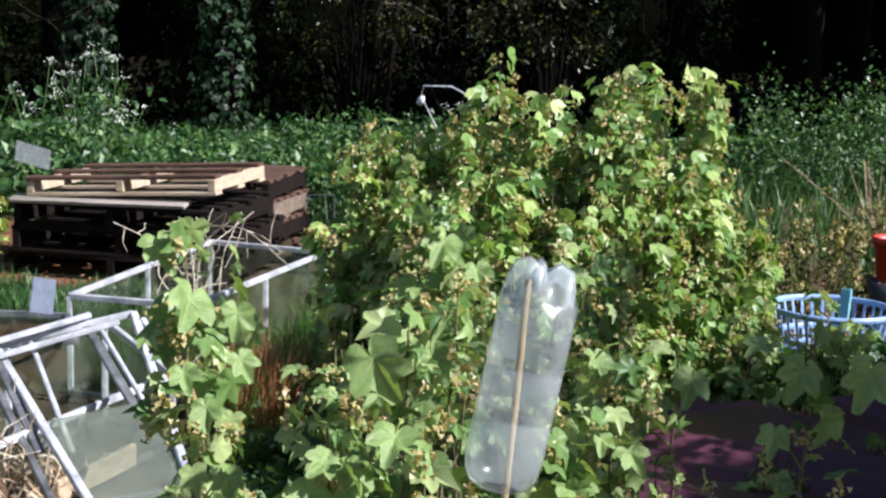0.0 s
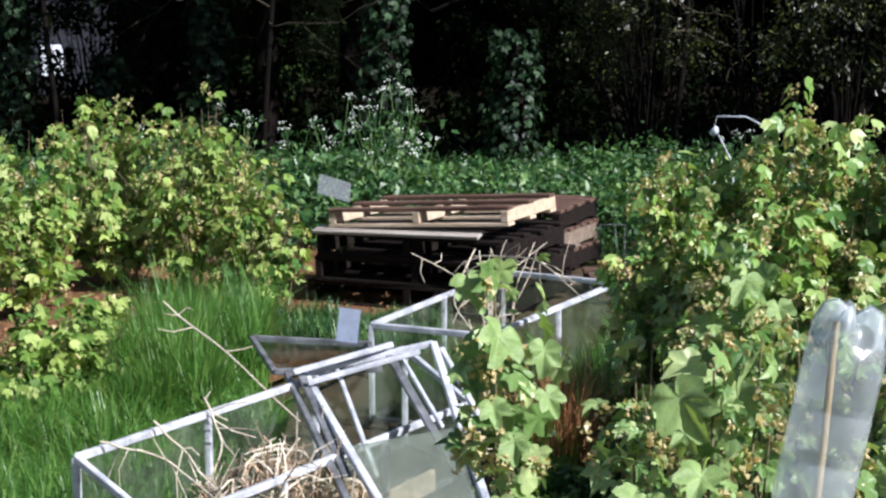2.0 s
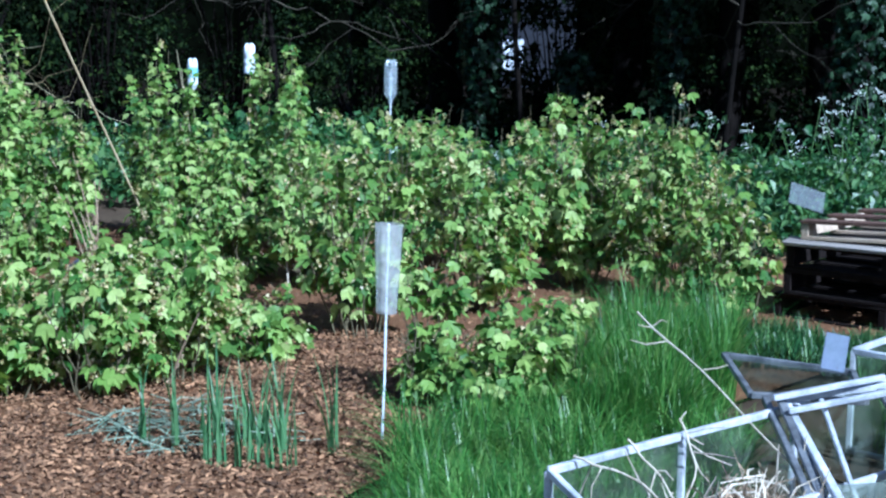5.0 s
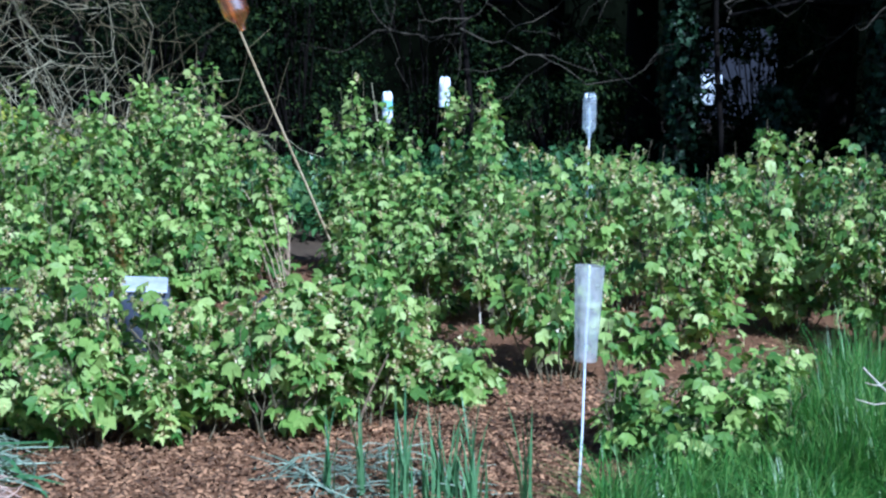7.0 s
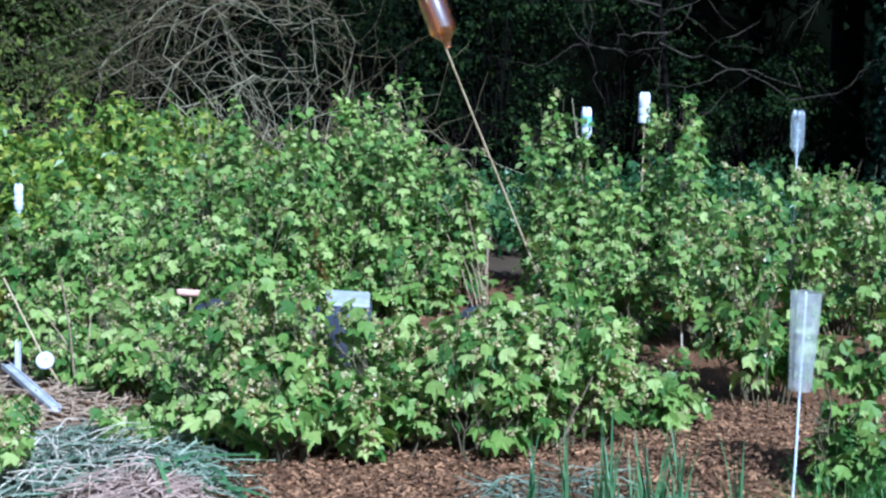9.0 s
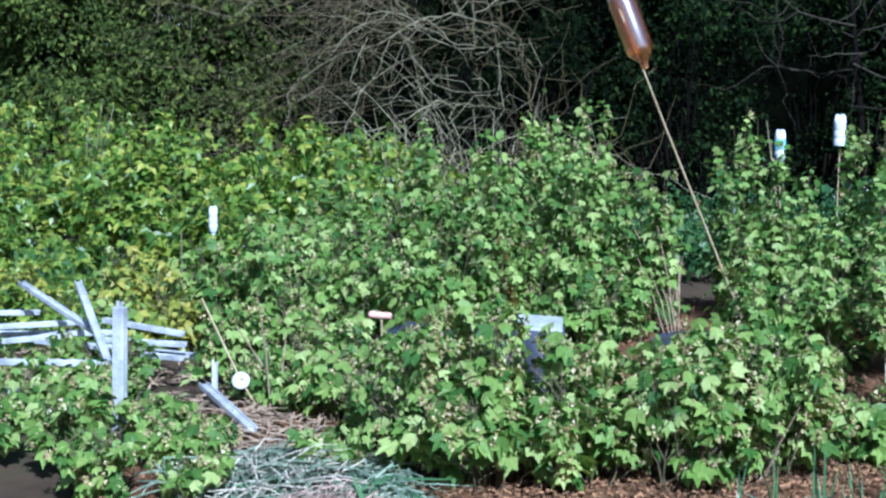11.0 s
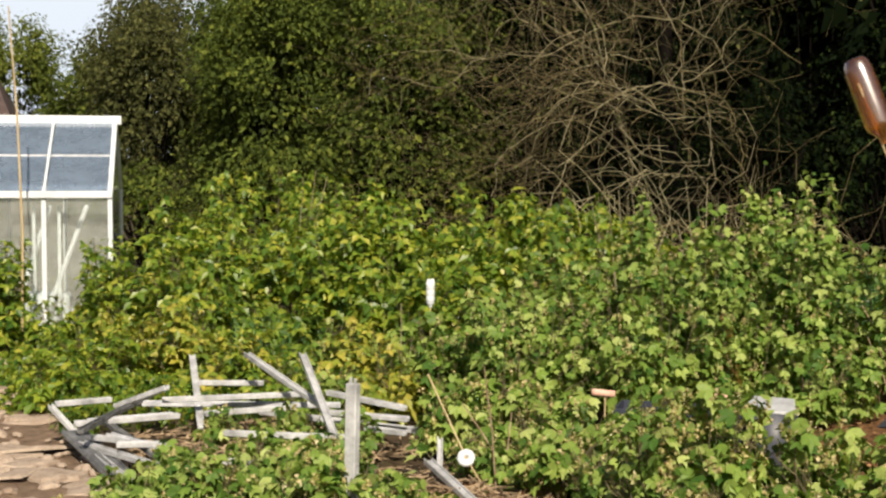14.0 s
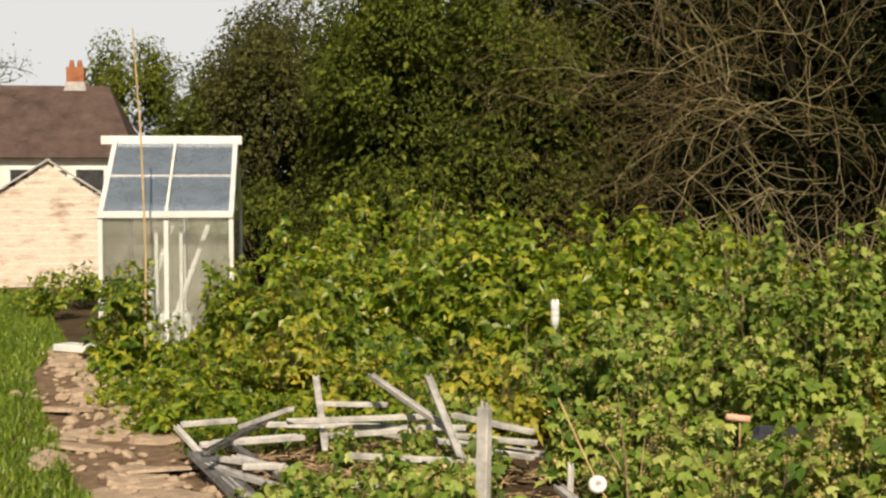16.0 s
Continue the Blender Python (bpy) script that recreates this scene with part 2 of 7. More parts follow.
RED_PLASTIC = rough_mat("red_plastic", (0.35, 0.03, 0.02), (0.55, 0.06, 0.03), 6, rough=0.4, bump=0.1)
PURPLE_PLASTIC = rough_mat("purple_sheet", (0.04, 0.011, 0.024), (0.1, 0.032, 0.056), 3, rough=0.5, bump=0.15)
NAVY = rough_mat("dark_blue_plastic", (0.022, 0.028, 0.042), (0.06, 0.07, 0.1), 5, rough=0.45, bump=0.2)
BLACK_PLASTIC = rough_mat("black_plastic", (0.012, 0.014, 0.018), (0.045, 0.05, 0.06), 5, rough=0.4, bump=0.2)
GREY_PLASTIC = rough_mat("grey_plastic", (0.035, 0.04, 0.055), (0.09, 0.1, 0.12), 5, rough=0.45, bump=0.1)
VIOLET = rough_mat("violet_plastic", (0.14, 0.06, 0.5), (0.25, 0.13, 0.7), 9, rough=0.4)
TERRACOTTA = rough_mat("pinkish_plastic", (0.55, 0.28, 0.2), (0.78, 0.5, 0.4), 9, rough=0.6)
PALE_PINE = rough_mat("pale_pine", (0.4, 0.3, 0.2), (0.62, 0.5, 0.36), 6, stretch=(0.3, 3, 3), bump=0.25, island=0.2)
OLD_PINE = rough_mat("weathered_pine", (0.1, 0.075, 0.055), (0.28, 0.22, 0.17), 6, stretch=(0.3, 3, 3), bump=0.4, island=0.35, shine=0.15)
RED_PINE = rough_mat("reddish_old_pine", (0.05, 0.028, 0.02), (0.17, 0.105, 0.078), 6, stretch=(0.3, 3, 3), bump=0.4, island=0.35, shine=0.15)
# Dark pine taken near-black: the shade inside the stacks is in the colour.
SHADED_PINE = rough_mat("shaded_dark_pine", (0.004, 0.003, 0.0025), (0.018, 0.012, 0.01), 6, stretch=(0.3, 3, 3), bump=0.5, island=0.35, shine=0.15)
STONE = rough_mat("path_stone", (0.2, 0.14, 0.1), (0.42, 0.34, 0.27), 5, c=(0.3, 0.22, 0.16), bump=0.7)
SLATE = rough_mat("roof_tile", (0.055, 0.038, 0.036), (0.115, 0.08, 0.074), 1.2, bump=0.5, bscale=4)
BRICK = rough_mat("chimney_brick", (0.25, 0.09, 0.05), (0.42, 0.18, 0.1), 4, bump=0.5, bscale=12)
RENDERED = rough_mat("white_house_wall", (0.62, 0.62, 0.6), (0.8, 0.8, 0.78), 1.2)
SHEDWOOD = rough_mat("peeling_shed_board", (0.3, 0.19, 0.14), (0.68, 0.64, 0.6), 3, stretch=(0.6, 1, 2), bump=0.3, c=(0.52, 0.44, 0.38))
FELT = rough_mat("roofing_felt", (0.3, 0.31, 0.33), (0.5, 0.51, 0.53), 4)
DARKPANE = rough_mat("dark_window_pane", (0.02, 0.025, 0.03), (0.06, 0.07, 0.08), 2, rough=0.1, bump=0.02)
LITTER = rough_mat("dead_leaf_litter", (0.1, 0.055, 0.03), (0.3, 0.17, 0.09), 20, island=0.5)
GREY_BOARD = rough_mat("silvered_board", (0.16, 0.14, 0.12), (0.42, 0.38, 0.33), 5, stretch=(0.3, 3, 3), bump=0.3)
VEIN = rough_mat("leaf_vein", (0.24, 0.36, 0.12), (0.32, 0.43, 0.17), 30)

# ---- mesh helpers ----
def mesh_of(name, verts, polys, material, smooth=False):
    """A mesh from an array of corners and an array of equal-sized faces (or a list of such arrays)."""
    me = bpy.data.meshes.new(name)
    verts = np.asarray(verts, np.float32).reshape(-1, 3)
    blocks = [np.asarray(b, np.int32) for b in (polys if isinstance(polys, list) else [polys]) if len(b)]
    loops = np.concatenate([b.ravel() for b in blocks])
    totals = np.concatenate([np.full(len(b), b.shape[1], np.int32) for b in blocks])
    me.vertices.add(len(verts))
    me.vertices.foreach_set("co", verts.ravel())
    me.loops.add(len(loops))
    me.loops.foreach_set("vertex_index", loops)
    me.polygons.add(len(totals))
    me.polygons.foreach_set("loop_start", np.concatenate([[0], np.cumsum(totals)[:-1]]).astype(np.int32))
    me.polygons.foreach_set("loop_total", totals)
    me.polygons.foreach_set("use_smooth", np.full(len(totals), smooth))
    me.materials.append(material)
    me.update(calc_edges=True)
    me.validate()
    return me


def part(name, source, material, parent=None, label="", m=None):
    """Links a bmesh or a mesh as one object, under a thing or a part."""
    if isinstance(source, bmesh.types.BMesh):
        me = bpy.data.meshes.new(name)
        source.to_mesh(me)
        source.free()
        me.materials.append(material)
    else:
        me = source
    ob = new(name, me)
    ob.parent = parent
    if m is not None:
        ob.matrix_basis = m
    return tagged(ob, label)


def stuff(ob):
    """Marks a joined mass of small pieces that nobody could count."""
    return tagged(ob, kind="stuff")


def thing(name, label, category, at=(0, 0, 0), turn=0.0, group="", kind=""):
    ob = new(name)
    ob.empty_display_size = 0.1
    ob.matrix_basis = pose(*at, rz=turn)
    return tagged(ob, label, category, group, kind)


def box(bm, size, at=(0, 0, 0), rot=None, bevel=0.0, taper=1.0):
    """A bevelled box, added to a bmesh."""
    made = bmesh.ops.create_cube(bm, size=1.0)["verts"]
    for v in made:
        k = taper if v.co.z > 0 else 1.0
        v.co = Vector((v.co.x * size[0] * k, v.co.y * size[1] * k, v.co.z * size[2]))
    if bevel:
        edges = list({e for v in made for e in v.link_edges})
        made = list({v for f in bmesh.ops.bevel(bm, geom=edges, offset=bevel, segments=1, affect="EDGES")["faces"] for v in f.verts} | {v for v in made if v.is_valid})
    bmesh.ops.transform(bm, matrix=Matrix.Translation(at) @ (rot or Matrix.Identity(4)), verts=[v for v in made if v.is_valid])
    return bm


def bar(bm, a, b, w, h, bevel=0.0, roll=0.0):
    """A straight bar of section w x h from a to b."""
    a, b = Vector(a), Vector(b)
    m = (b - a).to_track_quat("X", "Z").to_matrix().to_4x4() @ Matrix.Rotation(roll, 4, "X")
    return box(bm, ((b - a).length, w, h), (a + b) / 2, m, bevel)


def bars(*rows, w=0.03, h=0.02, bevel=0.003):
    bm = bmesh.new()
    for a, b in rows:
        bar(bm, a, b, w, h, bevel)
    return bm


def tubes(paths, sides=5):
    """Tapered tubes: paths are (points, radii). Returns corners and quads."""
    vs, fs, base = [], [], 0
    ring = np.linspace(0, 2 * np.pi, sides, endpoint=False)
    c, s = np.cos(ring), np.sin(ring)
    for pts, rad in paths:
        pts = np.asarray(pts, float)
        rad = np.broadcast_to(np.asarray(rad, float), (len(pts),))
        t = np.gradient(pts, axis=0)
        t /= np.linalg.norm(t, axis=1, keepdims=True) + 1e-9
        up = np.where(np.abs(t[:, 2:3]) > 0.9, [[1.0, 0, 0]], [[0, 0, 1.0]])
        u = np.cross(t, up)
        u /= np.linalg.norm(u, axis=1, keepdims=True) + 1e-9
        w = np.cross(t, u)
        vs.append((pts[:, None] + rad[:, None, None] * (c[None, :, None] * u[:, None] + s[None, :, None] * w[:, None])).reshape(-1, 3))
        k = np.arange(len(pts) - 1)[:, None] * sides
        i = np.arange(sides)[None]
        j = (i + 1) % sides
        fs.append((base + np.stack([k + i, k + j, k + sides + j, k + sides + i], -1)).reshape(-1, 4))
        base += len(pts) * sides
    return np.concatenate(vs), np.concatenate(fs)


def lathe(profile, sides=24, lobes=0, lobe_from=0, depth=0.0):
    """A turned body from (radius, height) rows; lobes pinch the rows past lobe_from into a footed base."""
    ring = np.linspace(0, 2 * np.pi, sides, endpoint=False)
    rows = []
    for n, (r, z) in enumerate(profile):
        k = 1 - depth * (0.5 + 0.5 * np.cos(lobes * ring)) * (n >= lobe_from) if lobes else np.ones(sides)
        dz = -depth * 0.1 * (0.5 + 0.5 * np.cos(lobes * ring)) * (n >= lobe_from) if lobes else 0
        rows.append(np.stack([r * k * np.cos(ring), r * k * np.sin(ring), z + dz + 0 * ring], -1))
    v = np.concatenate(rows)
    k = np.arange(len(profile) - 1)[:, None] * sides
    i = np.arange(sides)[None]
    j = (i + 1) % sides
    return v, np.stack([k + i, k + j, k + sides + j, k + sides + i], -1).reshape(-1, 4)


# ---- leaves ----
def fan(outline, droop=0.25, fold=0.12, heart=(0.0, 0.05)):
    pts = [(heart[0], heart[1])] + outline
    v = np.array([(x, y, fold * abs(x) - droop * (x * x + y * y)) for x, y in pts])
    n = len(outline)
    return v, np.array([(0, 1 + i, 1 + (i + 1) % n) for i in range(n)])


def both(half):
    """A whole outline from its right half, tip first."""
    return half + [(-x, y) for x, y in reversed(half) if x > 0]


LOBED = fan(both([(0, 0.84), (0.19, 0.42), (0.52, 0.46), (0.45, 0.0), (0.17, -0.2)]), 0.4, 0.3)
OVATE = fan(both([(0, 0.95), (0.26, 0.5), (0.17, 0.04)]), 0.2, 0.3, (0, 0.35))
SMALL = (np.array([(0, 0, 0), (0.28, 0.46, 0.06), (0, 1.0, -0.2), (-0.28, 0.46, 0.06)]), np.array([(0, 1, 2), (0, 2, 3)]))
LEAFLET = (np.array([(0, 0, 0), (0.3, 0.4, 0.05), (0, 0.95, -0.15), (-0.3, 0.4, 0.05)]), np.array([(0, 1, 2), (0, 2, 3)]))
BUD = (np.array([(0.5, 0, -0.2), (-0.3, 0.45, -0.2), (-0.3, -0.45, -0.2), (0, 0, 0.6)]), np.array([(0, 1, 3), (1, 2, 3), (2, 0, 3)]))



def triple():
    v, f = LEAFLET
    out_v, out_f = [], []
    for n, (a, s) in enumerate(((0, 1.0), (75, 0.8), (-75, 0.8))):
        c, d = math.cos(radians(a)), math.sin(radians(a))
        w = v * s
        out_v.append(np.stack([c * w[:, 0] - d * w[:, 1], d * w[:, 0] + c * w[:, 1] + 0.08, w[:, 2]], -1))
        out_f.append(f + n * len(v))
    return np.concatenate(out_v) * 0.75, np.concatenate(out_f)


TRIPLE = triple()


def unit(a):
    return a / (np.linalg.norm(a, axis=-1, keepdims=True) + 1e-9)


def scatter(template, pos, normal, tip, size):
    """Copies of a leaf laid at pos, facing normal and pointing along tip, as one block of corners and faces."""
    v, f = template
    n = unit(np.asarray(normal, float))
    y = np.asarray(tip, float)
    y = unit(y - (y * n).sum(-1, keepdims=True) * n)
    x = np.cross(y, n)
    b = np.stack([x, y, n], 1)
    out = np.asarray(pos)[:, None] + np.asarray(size).reshape(-1, 1, 1) * np.einsum("kc,ncd->nkd", v, b)
    faces = f[None] + (np.arange(len(out)) * len(v))[:, None, None]
    return out.reshape(-1, 3), faces.reshape(-1, f.shape[1])


def joined(blocks):
    vs, fs, base = [], [], 0
    for v, f in blocks:
        vs.append(v)
        fs.append(f + base)
        base += len(v)
    return np.concatenate(vs), np.concatenate(fs)


def random_leaves(rng, pos, out, size, template, up=0.75, spread=0.55):
    """Leaves at pos that face up and outward, with their tips outward and down."""
    n = len(pos)
    flat = unit(np.concatenate([out[:, :2], np.zeros((n, 1))], 1) + rng.normal(0, 0.5, (n, 3)) * (1, 1, 0.1))
    normal = unit(flat * 0.55 + (0, 0, up) + rng.normal(0, spread, (n, 3)))
    tip = flat + (0, 0, -0.45) + rng.normal(0, 0.35, (n, 3))
    return scatter(template, pos, normal, tip, size * (0.32 + 0.9 * rng.random(n) ** 1.3))


def wands(rng, h, w, stems, low=0.55):
    """Upright wands of a bush with short spurs. Returns rows of points, radii, how far up the wand they start and end, and whether it is a main stem."""
    rows = []
    for n in range(stems):
        leader = n % 3 == 0
        a, r = rng.uniform(0, 2 * np.pi), np.sqrt(rng.uniform(0, 1)) * (0.8 if leader else 1.0)
        d = np.array([np.cos(a), np.sin(a), 0])
        foot = d * r * w * 0.2
        top = d * r * w * 0.48 + (rng.normal(0, 0.03), rng.normal(0, 0.03), h * (rng.uniform(0.88, 1.1) if leader else rng.uniform(low, 0.88)) * (1.06 - 0.16 * r * r))
        mid = foot * 0.45 + top * (0.62, 0.62, 0.5)
        s = np.linspace(0, 1, 8)[:, None]
        p = (1 - s) ** 2 * foot + 2 * s * (1 - s) * mid + s**2 * top
        p[1:-1] += rng.normal(0, 0.009, (6, 3))
        rows.append((p, np.linspace(0.0065, 0.0018, 8), 0.0, 1.0, True))
        for k in range(rng.integers(4, 8)):
            i = rng.integers(1, 7)
            a2 = a + rng.normal(0, 1.3)
            e = p[i] + unit(np.array([np.cos(a2), np.sin(a2), rng.uniform(0.35, 1.5)])) * (0.05 + 0.3 * w * rng.uniform(0.25, 0.8) * (1.15 - i / 8))
            rows.append((np.array([p[i], (p[i] + e) / 2 + (0, 0, -0.008), e]), np.array([0.0035, 0.0026, 0.0014]), i / 8, min(1.0, i / 8 + 0.3), False))
    return rows


def nodes_on(rng, rows, gap, start):
    """Leaf nodes along the wands, turning round each stem: the places, the ways out and how far up they sit."""
    ps, outs, ups = [], [], []
    for p, _, s0, s1, main in rows:
        length = np.linalg.norm(np.diff(p, axis=0), axis=1).sum()
        n = max(3, int(length / gap))
        u = np.clip(np.linspace(start if main else 0.12, 1.0, n) + rng.normal(0, 0.25 / n, n), 0.0, 1.0)
        k = u * (len(p) - 1)
        i = np.minimum(k.astype(int), len(p) - 2)
        ps.append(p[i] + (k - i)[:, None] * (p[i + 1] - p[i]))
        a = rng.uniform(0, 6.28) + 2.4 * np.arange(n) + rng.normal(0, 0.3, n)
        outs.append(np.stack([np.cos(a), np.sin(a), 0.35 + 0 * a], -1))
        ups.append(s0 + (s1 - s0) * u)
    return np.concatenate(ps), np.concatenate(outs), np.concatenate(ups)


def bush(name, label, category, x, y, h, w, seed, stems=14, leaf=0.06, gap=0.022, template=None, leaf_mat_=None, blossom=0.5, group="", low=0.5, z=0.0, start=0.15, hollow=-0.1, near=False):
    """A bush as upright stems, foliage in whorls along them and hanging blossom."""
    rng = np.random.default_rng(seed)
    ob = thing(name, label, category, (x, y, z), group=group)
    rows = wands(rng, h, w, stems, low)
    v, f = tubes([(p, r) for p, r, *_ in rows], 3)
    stuff(part("stem", mesh_of("stem", v, f, STEM, True), None, ob))
    at, out, up = nodes_on(rng, rows, gap, start)
    dense = np.array([noise.noise(Vector((a, b, c + seed)) * 5.5) for a, b, c in at])
    keep = dense > hollow
    at, out, up = at[keep], out[keep], up[keep]
    n = len(at)
    size = leaf * (0.62 + 0.36 * (1 - up)) * (0.5 + 0.85 * rng.random(n) ** 1.2)
    away = unit(out + at * (0.7, 0.7, 0) / max(w, 0.2))
    pos = at + away * (size * rng.uniform(0.35, 0.85, n))[:, None]
    normal = unit(away * (0.55, 0.55, 0) + (0, 0, 0.72) + rng.normal(0, 0.4, (n, 3)))
    tip = away * (1, 1, 0) + (0, 0, -0.4) + rng.normal(0, 0.3, (n, 3))
    v, f = scatter(template or LOBED, pos, normal, tip, size)
    stuff(part("foliage", mesh_of("foliage", v, f, leaf_mat_ or CURRANT), None, ob))
    pick = np.flatnonzero(rng.random(n) < 0.17 * blossom)
    if len(pick):
        k = 12 if near else 6
        wide = 0.011
        drop = np.linspace(0.004, 0.048, k)[None] * rng.uniform(0.6, 1.15, (len(pick), 1))
        hang = (at[pick] + away[pick] * rng.uniform(0.02, 0.065, (len(pick), 1)) + (0, 0, 0.012))[:, None] + np.stack([rng.normal(0, wide, (len(pick), k)), rng.normal(0, wide, (len(pick), k)), -drop], -1)
        hang = hang.reshape(-1, 3)
        v, f = scatter(BUD, hang, rng.normal(0, 1, hang.shape), rng.normal(0, 1, hang.shape), rng.uniform(0.006, 0.0105, len(hang)) * (1.65 if near else 2.5))
        stuff(part("blossom", mesh_of("blossom", v, f, BLOSSOM), None, ob))
    return ob


def blades(rng, pos, length, width, lean=0.5, segments=3):
    """Grass blades that rise from pos and bend over."""
    n = len(pos)
    a = rng.uniform(0, 2 * np.pi, n)
    d = np.stack([np.cos(a), np.sin(a), 0 * a], -1)
    side = np.stack([-np.sin(a), np.cos(a), 0 * a], -1)
    L = length * rng.uniform(0.5, 1.15, n)
    b = lean * rng.uniform(0.2, 1.4, n)
    vs = []
    for s in np.linspace(0, 1, segments + 1):
        c = pos + d * (L * b * s * s)[:, None] + np.array([0, 0, 1.0]) * (L * (s - 0.35 * b * s * s))[:, None]
        wd = side * (width * (1 - s) ** 0.7 * 0.5 * rng.uniform(0.7, 1.3, n))[:, None]
        vs += [c - wd, c + wd]
    v = np.stack(vs, 1)
    k = 2 * (segments + 1)
    f = np.array([(2 * i, 2 * i + 1, 2 * i + 3, 2 * i + 2) for i in range(segments)])
    return v.reshape(-1, 3), (f[None] + (np.arange(n) * k)[:, None, None]).reshape(-1, 4)


def within_poly(rng, n, poly):
    """Random places inside a plan polygon."""
    q = np.array(poly)
    out = []
    while sum(len(o) for o in out) < n:
        p = rng.uniform(q.min(0), q.max(0), (n, 2))
        inside = np.zeros(n, bool)
        j = len(q) - 1
        for i in range(len(q)):
            cross = (q[i, 1] > p[:, 1]) != (q[j, 1] > p[:, 1])
            xs = (q[j, 0] - q[i, 0]) * (p[:, 1] - q[i, 1]) / (q[j, 1] - q[i, 1] + 1e-12) + q[i, 0]
            inside ^= cross & (p[:, 0] < xs)
            j = i
        out.append(p[inside])
    p = np.concatenate(out)[:n]
    return np.concatenate([p, np.zeros((n, 1))], 1)


def sheet(name, poly, z, material, label, category, rough=0.02, step=0.25, kind="structure"):
    """A patch of ground with a gently uneven surface."""
    bm = bmesh.new()
    bm.faces.new([bm.verts.new((x, y, z)) for x, y in poly])
    for _ in range(3):
        long = [e for e in bm.edges if e.calc_length() > step]
        if not long:
            break
        bmesh.ops.subdivide_edges(bm, edges=long, cuts=2, use_grid_fill=True)
    bmesh.ops.triangulate(bm, faces=bm.faces)
    for v in bm.verts:
        v.co.z = z + rough * abs(noise.noise(v.co * 1.7))
    ob = part(name, bm, material)
    return tagged(ob, label, category, kind=kind)


def broad_leaf(seed, n=52):
    """A broad five-lobed leaf, folded along its midrib, with toothed edge and pale veins, about 1 across."""
    r = np.random.default_rng(seed)
    veins = np.radians([0, 50, -50, 104, -104])
    size = np.array([0.36, 0.23, 0.23, 0.08, 0.08])

    def edge(t):
        gap = np.abs((t - veins + np.pi) % (2 * np.pi) - np.pi)
        return 0.34 + (np.exp(-((gap / 0.34) ** 2)) * size).max() - 0.24 * np.exp(-(((abs(t) - np.pi) / 0.28) ** 2)), gap.min()

    bend = r.uniform(0.25, 0.6)

    def lift(x, y):
        return 0.5 * abs(x) - bend * (y * y) - 0.6 * x * x + 0.05 * np.sin(8 * x + seed) * np.cos(6 * y + seed)

    vs = []
    for k, count in ((0.0, 1), (0.33, n), (0.66, n), (0.88, n), (1.0, n)):
        for i in range(count):
            t = -np.pi + 2 * np.pi * i / count
            e, gap = edge(t)
            p = e * k * (1.05 if k == 1.0 and i % 2 else 1.0)
            x, y = p * np.sin(t), p * np.cos(t)
            vs.append((x, y, lift(x, y) + 0.05 * k * (1 - np.exp(-((gap / 0.2) ** 2)))))
    fs3 = [(0, 1 + (i + 1) % n, 1 + i) for i in range(n)]
    fs4 = [(1 + q * n + i, 1 + q * n + (i + 1) % n, 1 + (q + 1) * n + (i + 1) % n, 1 + (q + 1) * n + i) for q in range(3) for i in range(n)]
    green = len(fs3) + len(fs4)
    for a in veins:
        e, _ = edge(a)
        d, s = np.array([np.sin(a), np.cos(a)]), np.array([np.cos(a), -np.sin(a)])
        lines = [(d * 0.0, d * e * 0.93, 0.011)]
        for k in (0.35, 0.55, 0.75):
            for w in (-1, 1):
                b = d * e * k
                lines.append((b, b + (d * 0.75 + s * w * 0.66) * e * (0.34 - 0.2 * k), 0.005))
        for p, q, w in lines:
            u = (q - p) / np.linalg.norm(q - p)
            o = np.array([-u[1], u[0]]) * w
            base = len(vs)
            for c in (p - o, p + o, (p + q) / 2 + o * 0.6, q, (p + q) / 2 - o * 0.6):
                vs.append((c[0], c[1], lift(c[0], c[1]) + 0.006 + 0.005 * min(1.0, np.hypot(*c) * 3)))
            fs4 += [(base, base + 4, base + 2, base + 1)]
            fs3 += [(base + 4, base + 3, base + 2)]
    me = mesh_of("leaf", np.array(vs), [np.array(fs3), np.array(fs4)], CURRANT_NEAR, True)
    me.materials.append(VEIN)
    flags = np.zeros(len(me.polygons), np.int32)
    flags[n:len(fs3)] = 1
    flags[len(fs3) + 3 * n:] = 1
    me.polygons.foreach_set("material_index", flags)
    return me


def round_leaf(n=26):
    """A toothed five-lobed leaf of middling detail for close foliage, pleated along its veins."""
    veins = np.radians([0, 50, -50, 106, -106])
    size = np.array([0.36, 0.25, 0.25, 0.1, 0.1])
    vs = [(0, 0, 0.0)]
    for k in (0.55, 1.0):
        for i in range(n):
            t = -np.pi + 2 * np.pi * i / n
            gap = np.abs((t - veins + np.pi) % (2 * np.pi) - np.pi)
            e = k * (0.33 + (np.exp(-((gap / 0.3) ** 2)) * size).max() - 0.16 * np.exp(-(((abs(t) - np.pi) / 0.3) ** 2)))
            e *= 1.05 if k == 1.0 and i % 2 else 1.0
            x, y = e * np.sin(t), e * np.cos(t)
            vs.append((x, y, 0.3 * abs(x) - 0.45 * (x * x + y * y) + 0.07 * k * (1 - np.exp(-((gap.min() / 0.2) ** 2)))))
    tri = [(0, 1 + (i + 1) % n, 1 + i) for i in range(n)]
    for i in range(n):
        a_, b_, c_, d_ = 1 + i, 1 + (i + 1) % n, 1 + n + (i + 1) % n, 1 + n + i
        tri += [(a_, b_, c_), (a_, c_, d_)]
    return np.array(vs), np.array(tri)


ROUND = round_leaf()

